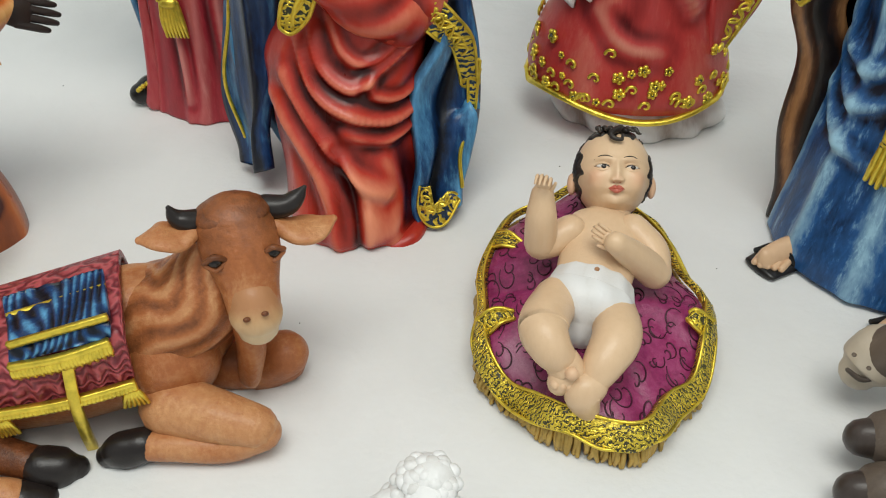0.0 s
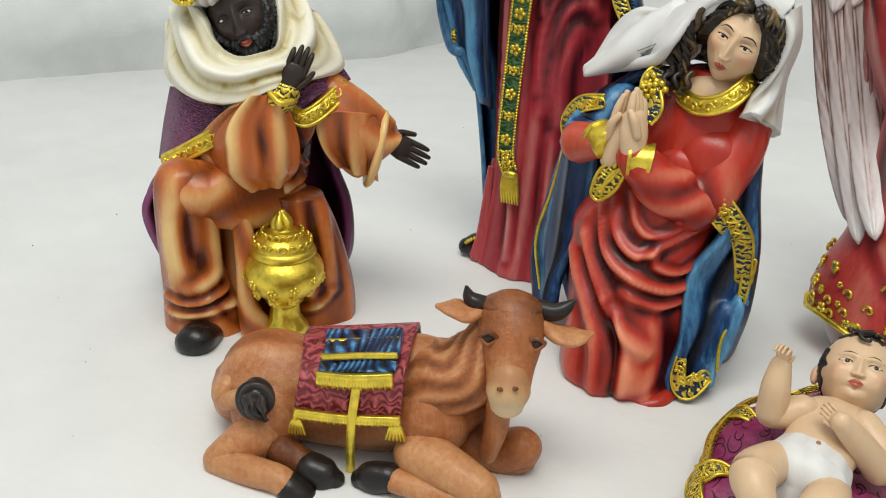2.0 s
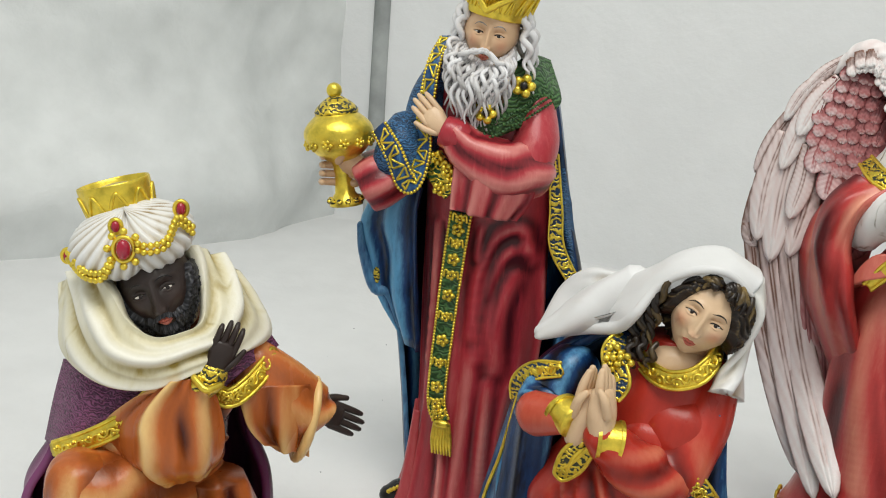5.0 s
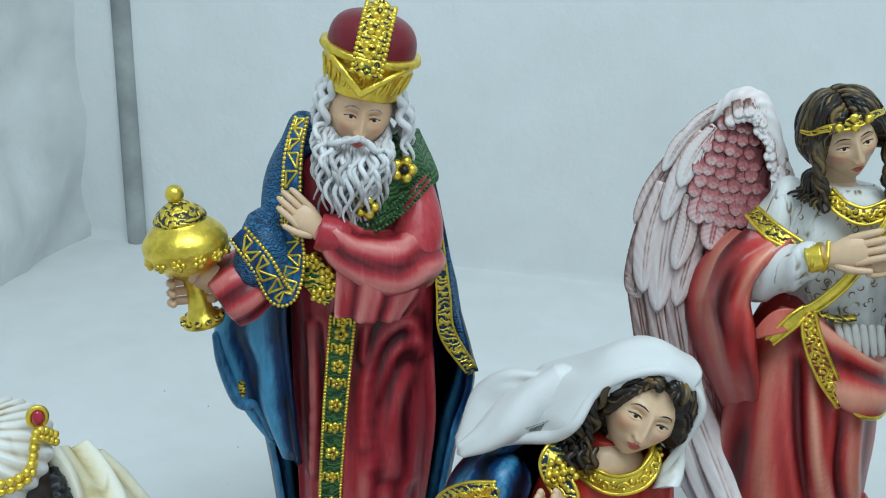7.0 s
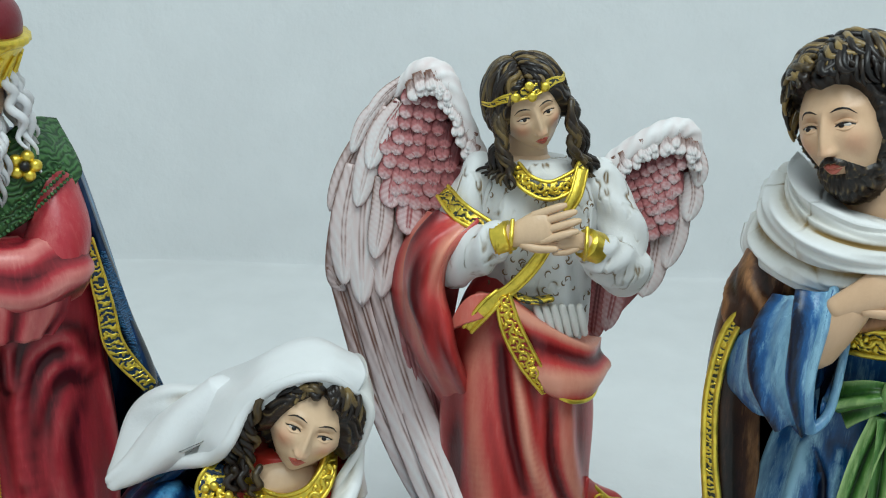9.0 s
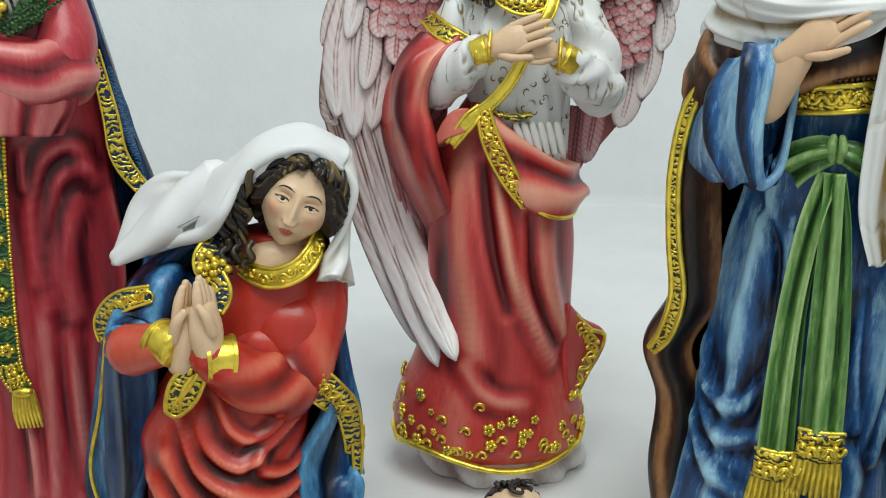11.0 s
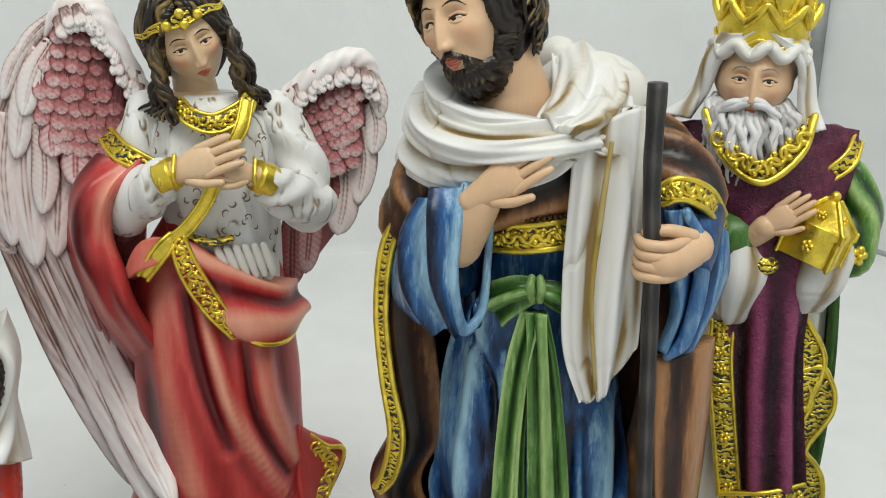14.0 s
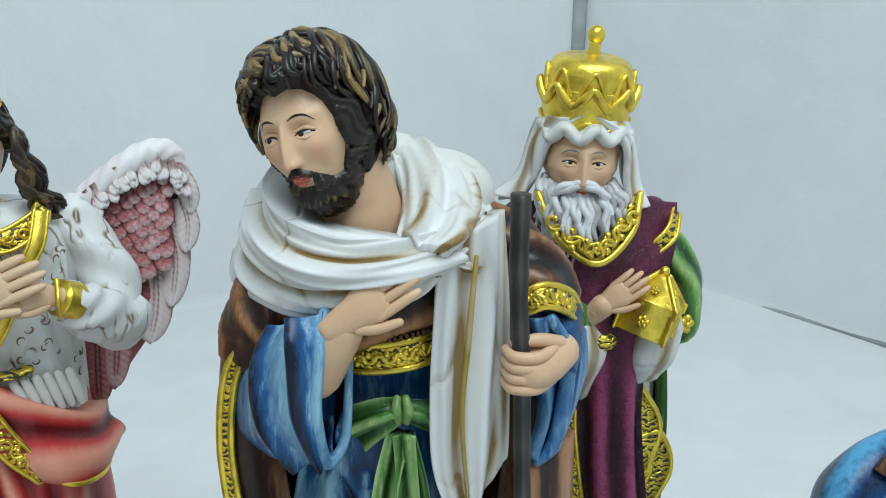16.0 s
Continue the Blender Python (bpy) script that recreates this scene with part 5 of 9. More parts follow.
# ---- kneeling king ----
def kneeling_king():
    s = Sculpt()
    # orange robe: torso, raised knee with its looped fold, lap, lowered knee
    s.body([(0, 0, 140, 12, 11), (0, 0, 128, 24, 17), (0, 2, 112, 29, 20), (0, 4, 92, 29, 22), (-2, 4, 70, 28, 23), (-2, 2, 45, 27, 24), (0, 2, 20, 30, 26), (2, 2, 0, 32, 27)], "orange", n=180, m=150, fold=drape(21, 9, 1.6, 20, 200, (7, 12), 24, 0.1), tone=0.36, gain=0.4,
           ridges=[([(1.8, 24, 118.4), (13.2, 26, 103.7), (22.0, 27, 88.3), (33.1, 26, 77.7)], 3.4, 4.5), ([(-16.6, 28, 73.6), (2.5, 30, 67.8), (23.3, 30, 74.0), (34.0, 26, 83.4)], 2.8, 5), ([(-7.9, 30, 63.9), (10.7, 30, 61.4), (31.3, 28, 66.9)], 2.8, 5), ([(25.5, 24, 112.5), (30.7, 26, 94.4), (35.1, 26, 66.4), (35.5, 26, 37.1)], 3.2, 5)])
    s.tube([(12.3, 8, 56.7), (-3.7, 26, 69.8), (-21.9, 38, 75.6)], [(19, 17), (18, 16), (15, 15)], "orange", n=50, m=50, tone=0.5, disp=lambda th, q: 0.9 * np.sin(np.radians(th * 3) + 9 * q), wash_shade=0.5)
    s.body([(-27.3, 38, 91.2) + (2, 2), (-27.6, 38, 89.8) + (8, 8), (-27.7, 38, 85.7) + (12.5, 12.5), (-27.8, 38, 76.4) + (14.8, 15), (-27.8, 37, 53.6) + (15.2, 16), (-27.4, 35, 32.5) + (15.5, 17), (-26.0, 31, 15.7) + (18.5, 18), (-23.2, 28, -0.9) + (22, 20), (-21.5, 26, -11.3) + (23.5, 21)], "orange", n=190, m=170, tone=0.58, fold=drape(8, 5, 0.7, 20, 170, (8, 13), 14, 0.3), gain=0.1,
           ridges=[([(-30.7, 52, 85.5), (-33.5, 52, 57.0), (-31.9, 52, 30.6)], 5.0, 2.0), ([(-13.9, 52, 83.2), (-10.2, 52, 59.2), (-13.6, 52, 35.2), (-24.7, 52, 27.0)], 4.0, 2.4), ([(-22.9, 54, 67.0), (-22.1, 54, 50.7), (-17.2, 54, 37.8)], 5.0, -3.4), ([(-9.1, 48, 90.1), (-5.4, 50, 67.0), (-3.5, 50, 39.4), (1.2, 48, 9.9)], 2.6, 4.4), ([(-3.4, 48, 82.7), (0.7, 46, 54.8), (3.3, 46, 26.5)], 2.4, 3.8), ([(-38.6, 48, 21.8), (-24.5, 52, 19.6), (-10.5, 52, 24.1), (-4.2, 50, 27.9)], 2.4, 4.4), ([(-39.0, 48, 12.5), (-24.4, 52, 13.2), (-9.0, 52, 15.3)], 2.4, 4.0), ([(-9.0, 50, 18.8), (-5.1, 50, 10.4), (1.4, 48, 3.9)], 2.6, 4.0)])
    s.body([(23.2, 20, 70.1) + (13, 12), (26.7, 18, 50.4) + (17, 15), (30.6, 14, 21.5) + (20, 17), (30.6, 12, 1.5) + (21.5, 18), (30.0, 12, -8.8) + (20, 17)], "orange", n=130, m=90, tone=0.45, fold=drape(9, 6, 1.2), gain=0.3,
           ridges=[([(36.1, 28, 67.3), (40.0, 30, 42.4), (41.9, 30, 21.7)], 2.6, 4), ([(29.2, 32, 68.3), (33.5, 32, 39.8), (36.0, 30, 15.1)], 2.6, -3.5), ([(26.7, 30, 9.6), (34.8, 30, 12.5), (41.8, 24, 20.0)], 2.2, 3)])
    s.tube([(-2.5, 36, 66.9), (0.9, 40, 40.6), (0.6, 42, 18.2), (4.9, 42, 3.7)], [(4, 4), (5, 5), (6, 6), (8, 6)], "orange", n=24, m=50, tone=0.55, disp=lambda th, q: 0.7 * np.sin(np.radians(th * 2) + 8 * q), wash_shade=0.5)
    s.tube([(-19.9, 26, -5.5), (-22.0, 44, 0.0), (-22.6, 58, 4.5)], [(8, 7), (10.5, 8.5), (10, 8)], "black", n=20)
    # violet cloak behind, embossed shoulder with gold border
    rows = []
    for z, ul, wl, ur, wr, dp in ((138, -18, 2, 22, -6, -10), (122, -34, 4, 34, -8, -22), (100, -40, 4, 34, -8, -28), (76, -47, 8, 36, -10, -32), (54, -58, 12, 44, -6, -36), (28, -52, 10, 45, -6, -37), (10, -44, 4, 38, -8, -36), (1, -42, 2, 34, -10, -36)):
        rows.append([(ul, wl, z), (ul * 0.95, (wl + dp) / 2, z), (ul * 0.5, dp, z), (ur * 0.5, dp, z), (ur * 0.95, (wr + dp) / 2, z), (ur, wr, z)])
    s.sheet(rows, "violet", 3.5, 70, 60, ripple=lambda t, q: 1.4 * np.sin(t * 24 + 2 * q), tone=0.5)
    s.sheet([[(-38.7, 6, 117.6), (-27.8, 20, 117.5), (-14.0, 26, 114.5), (-5.4, 28, 112.9)], [(-43.2, 6, 99.7), (-31.0, 24, 102.7), (-18.7, 29, 105.1), (-7.6, 30, 109.1)], [(-47.3, 6, 80.0), (-39.3, 20, 83.5), (-26.9, 29, 93.1), (-12.8, 31, 103.3)]], "violet_knit", 4, 30, 24)
    s.strip([(-0.9, 34, 114.0), (-9.1, 35, 104.8), (-23.1, 33, 95.2), (-42.2, 20, 82.7)], [6, 7, 7, 6], "gold", face=(-0.3, 1, 0.3), thick=3, edge="gold", edge_r=1)
    s.scrolls([(-0.4, 36, 114.5), (-8.7, 37, 105.4), (-22.6, 35, 95.9), (-41.5, 22, 83.4)], 6, "gold", 16, 3, 0.6)
    s.sheet([[(19.7, 26, 118.6), (33.2, 18, 126.1), (42.5, 6, 131.2)], [(24.3, 28, 112.5), (36.4, 20, 121.2), (47.0, 6, 124.4)]], "violet_knit", 5, 24, 12)
    s.strip([(21.3, 30, 114.8), (28.8, 31, 111.8), (37.4, 26, 115.9), (47.6, 12, 124.4)], [6, 7, 7, 6], "gold", face=(0.3, 1, 0.3), thick=3, edge="gold", edge_r=1)
    s.scrolls([(21.6, 32, 115.3), (29.1, 33, 112.3), (37.6, 28, 116.4), (47.8, 14, 124.9)], 6, "gold", 12, 5, 0.6)
    # arm out to the side with a wide sleeve and its turned-back cuff
    s.tube([(37.9, 10, 118.0), (48.2, 12, 106.9), (57.2, 10, 94.3), (61.5, 8, 89.7)], [(12, 12), (15, 13), (17, 13), (17, 12)], "orange", n=60, m=60, ends=(1, -1), up=(0, 1, 0), disp=lambda th, q: 1.3 * np.sin(np.radians(th * 4) + 5 * q) * (0.3 + q), tone=0.52, wash_shade=0.6)
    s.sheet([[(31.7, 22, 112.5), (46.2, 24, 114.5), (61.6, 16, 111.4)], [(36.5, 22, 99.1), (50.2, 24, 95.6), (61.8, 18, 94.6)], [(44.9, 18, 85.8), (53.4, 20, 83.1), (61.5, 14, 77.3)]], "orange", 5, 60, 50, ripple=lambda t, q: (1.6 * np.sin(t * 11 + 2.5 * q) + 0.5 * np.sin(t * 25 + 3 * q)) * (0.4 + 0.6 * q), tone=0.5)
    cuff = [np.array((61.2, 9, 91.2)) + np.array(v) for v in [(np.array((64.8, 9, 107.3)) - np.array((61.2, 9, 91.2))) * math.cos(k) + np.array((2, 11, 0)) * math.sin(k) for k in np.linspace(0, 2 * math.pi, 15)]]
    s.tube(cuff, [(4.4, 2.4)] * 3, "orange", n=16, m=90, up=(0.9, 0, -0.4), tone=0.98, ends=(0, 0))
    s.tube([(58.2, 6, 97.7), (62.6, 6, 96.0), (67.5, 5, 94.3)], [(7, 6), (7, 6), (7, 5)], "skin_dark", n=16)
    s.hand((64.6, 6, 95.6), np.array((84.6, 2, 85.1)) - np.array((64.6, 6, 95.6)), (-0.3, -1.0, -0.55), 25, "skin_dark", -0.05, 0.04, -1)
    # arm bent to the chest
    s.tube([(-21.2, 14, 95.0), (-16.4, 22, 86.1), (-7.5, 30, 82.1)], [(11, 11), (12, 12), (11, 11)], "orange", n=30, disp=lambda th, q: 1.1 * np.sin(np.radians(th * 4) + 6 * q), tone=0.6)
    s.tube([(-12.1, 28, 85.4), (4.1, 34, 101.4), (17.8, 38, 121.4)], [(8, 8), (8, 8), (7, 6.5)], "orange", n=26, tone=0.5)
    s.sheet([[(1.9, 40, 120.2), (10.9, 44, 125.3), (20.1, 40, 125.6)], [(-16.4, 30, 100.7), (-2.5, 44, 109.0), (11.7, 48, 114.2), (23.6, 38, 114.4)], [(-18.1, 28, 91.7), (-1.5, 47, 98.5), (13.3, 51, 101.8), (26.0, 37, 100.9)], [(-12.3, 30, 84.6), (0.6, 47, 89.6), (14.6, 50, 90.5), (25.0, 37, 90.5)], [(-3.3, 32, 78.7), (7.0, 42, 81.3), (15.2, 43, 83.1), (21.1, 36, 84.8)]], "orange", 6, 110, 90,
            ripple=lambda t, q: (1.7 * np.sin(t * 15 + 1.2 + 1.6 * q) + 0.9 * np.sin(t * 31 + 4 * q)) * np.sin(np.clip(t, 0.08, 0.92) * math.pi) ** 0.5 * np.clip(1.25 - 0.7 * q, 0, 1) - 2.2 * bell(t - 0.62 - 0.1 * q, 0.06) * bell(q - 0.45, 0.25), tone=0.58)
    s.tube([(17.6, 40, 121.4), (21.2, 40, 124.6), (22.7, 40, 126.3)], [(7, 6.5), (6.8, 6.4), (6.4, 6)], "gold_dark", n=20)
    s.tube([(16.5, 46, 127.0), (21.2, 50, 124.1), (25.9, 46, 124.0)], 1.6, "gold", n=8)
    s.hand((23.0, 42, 127.6), np.array((29.7, 38, 143.0)) - np.array((23.0, 42, 127.6)), (0.2, 1, 0.2), 21, "skin_dark", 0.15, 0.02, -1)
    # cream shawl: cowl round the neck, falls on both shoulders
    s.sheet([[(10.3, 16, 170.3), (20.9, 4, 163.7), (28.3, -8, 152.0)], [(14.6, 22, 164.0), (26.7, 14, 155.9), (37.0, 0, 141.9)], [(17.2, 28, 153.8), (30.7, 24, 146.5), (43.0, 8, 130.5)], [(17.1, 34, 145.5), (25.5, 34, 137.9), (32.0, 26, 129.4)], [(9.9, 39, 142.4), (14.7, 43, 135.2), (17.0, 40, 128.4)], [(0.5, 41, 141.9), (0.8, 46, 131.5), (-1.9, 41, 121.2)], [(-8.5, 40, 148.4), (-14.1, 43, 133.6), (-19.5, 36, 121.2)], [(-13.6, 36, 157.1), (-23.3, 34, 143.3), (-35.7, 18, 126.1)], [(-18.6, 28, 161.2), (-29.5, 18, 151.1), (-39.3, 2, 137.6)], [(-22.9, 18, 163.5), (-34.1, 4, 154.8), (-42.2, -12, 144.3)]],
            "cream", 5, 90, 150, ripple=lambda t, q: (1.7 * np.sin(t * 13 + 2.2 * np.sin(4 * q) + 3 * q) + 0.8 * np.sin(t * 27 + 6 * q)) * np.sin(np.clip(t, 0.05, 0.95) * math.pi) ** 0.4, tone=0.66)
    s.body([(-6, -2, 134, 15, 12), (-4, -2, 128, 24, 16), (-3, 2, 124, 34, 20), (-2, 2, 112, 32, 20)], "cream", n=90, m=40, fold=drape(4, 12, 2.0, width=(8, 14)), gain=0.4, tone=0.55)
    s.ell((-8, 4, 144), (23, 15, 26), "cream", n=30, tone=0.5)
    # head with curly beard, turban, jewels
    hc, R = np.array((-0.1, 22, 157.0)), turn(8, -22, -4)
    s.tube([hc + (0, -6, -26), hc + (0, -3, -10)], [10, 9], "skin_dark")
    s.head(hc, 39.5, R, "skin_dark", "lip", "black", 0.02, 0.38, 0.25)

    def jaw(x, y, z):
        a = np.abs(x)
        line = np.interp(a, [0, 0.2, 0.28, 0.36, 0.55, 0.75, 0.9], [-0.75, -0.74, -0.56, -0.5, -0.5, -0.2, 0.25])
        lip = np.interp(a, [0, 0.08, 0.28, 0.36], [-0.475, -0.475, -0.56, -0.62])
        return np.maximum(np.clip((line - z) / 0.05 + 0.5, 0, 1), np.clip(1.4 - np.abs(z - lip) / 0.035, 0, 1) * (a < 0.36)) * (y > -0.15)
    s.growth(jaw, "beard_black", 2.2, (46, 40, 0.9), 0.5, 90)
    tc, TT = np.array((-9.9, 19, 174.9)), turn(-12, -15, -10)

    def pleats(D):
        g = np.arctan2(D[..., 0], D[..., 1])
        return 2.2 * bell(D[..., 2], 0.55) + 0.75 * np.sin(27 * g + 9 * D[..., 2] * np.sign(g) + 1.5 * np.sin(3 * g)) * bell(D[..., 2] - 0.1, 0.7) - 2.4 * bell(g + 0.02, 0.1) * (D[..., 1] > 0)
    # Pleat grooves darker, ridges paler: shade painted into the turban's tone.
    s.ell(tc, (22.0, 20.5, 13.2), "white", TT, n=110, disp=pleats, tone=lambda D: np.clip(0.62 + 0.3 * np.sin(27 * np.arctan2(D[..., 0], D[..., 1]) + 9 * D[..., 2] * np.sign(D[..., 0]) + 1.5 * np.sin(3 * np.arctan2(D[..., 0], D[..., 1]))), 0, 1))
    for dz in (0, 2.6):
        s.beads(np.array([(-34.1, 22, 167.1), (-25.7, 35, 163.9), (-18.1, 41, 164.9), (-14.0, 42, 171.7)]) + (0, 0, dz), 1.35, "gold", 2.4)
        s.beads(np.array([(-6.0, 42, 177.4), (-0.9, 42, 176.2), (5.3, 40, 178.4), (8.5, 32, 185.0), (14.1, 26, 179.5)]) + (0, 0, dz), 1.35, "gold", 2.4)
    for q, r in (((-10.0, 42, 177.0), 3.4), ((9.3, 28, 189.9), 2.2), ((-34.1, 22, 167.6), 1.9), ((-13.7, 36, 184.1), 1.9)):
        q = np.array(q)
        s.ell(q, (r * 0.8, r * 0.7, r * 1.15), "gem", n=12)
        s.tube([q + (r * 1.1 * math.cos(a), -0.8, r * 1.4 * math.sin(a)) for a in np.linspace(0, 6.28, 12)], 0.9, "gold", n=8, m=30)
        for k in range(8 if r > 3 else 0):
            a = 0.785 * k
            s.ell(q + (r * 1.75 * math.cos(a), -1, r * 2.0 * math.sin(a)), (1.5, 1.3, 1.5), "gold", n=8)
    cr, CT = np.array((-15.0, 7, 179.0)), 0.95 * turn(4, -15, 0)
    s.lathe(cr, [(13.5, -6), (14, 2), (14.6, 9), (15.2, 16), (14.6, 17), (13.4, 12), (12.5, 3)], "gold", m=30, n=60, tilt=CT, wave=lambda th, q: 0.3 * np.sin(np.radians(th * 7)) * q)
    for k in range(9):
        g = 2 * math.pi * k / 9
        s.tube([cr + CT @ np.array((14.4 * math.cos(g - 0.35), 14.4 * math.sin(g - 0.35), 4)), cr + CT @ np.array((15.3 * math.cos(g), 15.3 * math.sin(g), 13.5)), cr + CT @ np.array((14.4 * math.cos(g + 0.35), 14.4 * math.sin(g + 0.35), 4))], 0.7, "gold", n=6, m=20)
    s.lathe(cr, [(13.6, 8), (12, 12.5), (7, 15.5), (1, 16.5)], "gold", m=20, tilt=CT)
    # golden urn before the knee
    b = np.array((18.8, 40, 3.5))
    h = (np.array((18.0, 40, 67.0))[2] - b[2]) / 65
    s.lathe(b, [(11.5 * h, 0), (12 * h, 2 * h), (10.5 * h, 4 * h), (7.5 * h, 8 * h), (6.8 * h, 14 * h), (8 * h, 17 * h)], "gold", wave=lambda th, q: 0.7 * np.abs(np.sin(np.radians(th * 9))) * (q > 0.3) * (q < 0.95))
    s.lathe(b, [(7.5 * h, 16.5 * h), (10 * h, 18 * h), (9 * h, 19.5 * h), (14 * h, 23 * h), (18.5 * h, 28 * h), (20.3 * h, 34 * h), (19.2 * h, 39 * h), (16 * h, 43 * h), (14.8 * h, 44.5 * h)], "gold", m=44)
    s.lathe(b, [(15.6 * h, 43 * h), (16.8 * h, 45 * h), (15.8 * h, 47 * h), (14.8 * h, 48 * h)], "gold")
    s.lathe(b, [(15 * h, 46.5 * h), (13.5 * h, 51 * h), (9 * h, 54.5 * h), (5.5 * h, 56 * h)], "gold", m=20)
    for k in range(18):
        g = 2 * math.pi * k / 18
        o = np.array((math.cos(g), math.sin(g), 0.8))
        for rr, zz in ((14.0, 50.0), (10.0, 54.2)):
            q = b + np.array((rr * h * math.cos(g + 0.1 * rr), rr * h * math.sin(g + 0.1 * rr), zz * h))
            t2 = np.array((-math.sin(g + 0.1 * rr), math.cos(g + 0.1 * rr), 0))
            s.tube([q + (t2 * math.cos(x) + np.array((0, 0, math.sin(x)))) * (2.3 - 0.3 * x) + o * 0.3 for x in np.linspace(0, 5, 8)], [0.75, 0.7, 0.45], "gold", n=6, m=14)
    s.lathe(b, [(6 * h, 55 * h), (6.2 * h, 57 * h), (4 * h, 58 * h)], "gold")
    for k in range(5):
        g = 2 * math.pi * k / 5
        s.tube([b + (3 * math.cos(g), 3 * math.sin(g), 56 * h), b + (3.6 * math.cos(g + 0.6), 3.6 * math.sin(g + 0.6), 60 * h), b + (0.8 * math.cos(g + 1.6), 0.8 * math.sin(g + 1.6), 66 * h)], [2.4, 2.2, 1.0], "gold", n=8)
    for k in range(11):
        g = 2 * math.pi * k / 11
        for zz, rr in ((31 + 2 * math.sin(3 * g), 19.6), (26 + 2 * math.cos(2 * g), 17.2)):
            s.flower(b + np.array((rr * h * math.cos(g), rr * h * math.sin(g), zz * h)), 2.8, "gold", (math.cos(g), math.sin(g), -0.2))
    return tagged(s.make("kneeling_king_statue", (-0.2350, 0.0300, 0), 36), "painted resin kneeling king in orange robe and turban, beside golden urn", "statue", "nativity figures")


kneeling_king()



# ---- angel ----
def plume(s, pts, width, mat, tone=0.6, out=(0, 1, 0.15), bulge=1.6, thick=1.4, m=30, blunt=0.45, pink=0.45, quill=0.4):
    """A cast feather: a curved vane with a rounded tip, a quill and slanting barbs; its root deeper in colour, its edge
    washed brown with painted-in shadow lines.
    """
    n = 17
    c = spline(pts, m)
    tan = unit(np.gradient(c, axis=0))
    side = unit(np.cross(tan, np.array(out, float)))
    o = np.cross(side, tan)
    q = np.linspace(0, 1, m)[:, None]
    w = width * (0.62 + 0.38 * np.sin(np.clip(q / 0.7, 0, 1) * math.pi / 2)) * np.sqrt(np.clip(1 - np.clip((q - 1 + blunt) / blunt, 0, 1) ** 2, 0.004, 1))
    e = np.linspace(-1, 1, n)[None]
    length = np.linalg.norm(np.diff(c, axis=0), axis=1).sum()
    barb = np.sin(q * length * 2.4 - np.abs(e) * width * 1.5)
    lift = bulge * (1 - e**2) + 0.1 * barb * (1 - np.abs(e)) ** 0.3 - 0.5 * bell(np.abs(e) - 0.12, 0.09) + 0.5 * bell(e, 0.08)
    front = c[:, None] + side[:, None] * (e * w)[..., None] + o[:, None] * lift[..., None]
    back = c[:, None] + side[:, None] * (e * w * 0.97)[..., None] + o[:, None] * (lift * 0.5 - thick)[..., None]
    # Vane edges and quill grooves carry painted shadow lines; backs one flat dark tone.
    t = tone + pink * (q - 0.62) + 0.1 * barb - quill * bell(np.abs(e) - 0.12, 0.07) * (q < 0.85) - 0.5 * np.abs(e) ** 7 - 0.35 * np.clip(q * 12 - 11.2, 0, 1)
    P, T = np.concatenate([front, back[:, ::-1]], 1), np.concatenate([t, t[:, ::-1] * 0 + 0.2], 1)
    s.grid(P, mat, tone=np.clip(T, 0.02, 1))


def covert(s, p, w, h, lean, mat, tone, rnd):
    """A small rounded feather standing a little off the wing."""
    p = np.array(p, float)
    d = np.array((math.sin(radians(lean)), 0, -math.cos(radians(lean))))
    plume(s, [p - d * h * 1.2, p + (0, 0.6, 0), p + d * h * 0.8 + (0, 1.8, 0), p + d * h * 1.25 + (0, 1.5, 0)], w * 1.08, mat, tone, (0.1, 1, 0.3), 1.0, 1.2, 14, 0.7, 1.25 + rnd.uniform(-0.15, 0.15), 0.0)


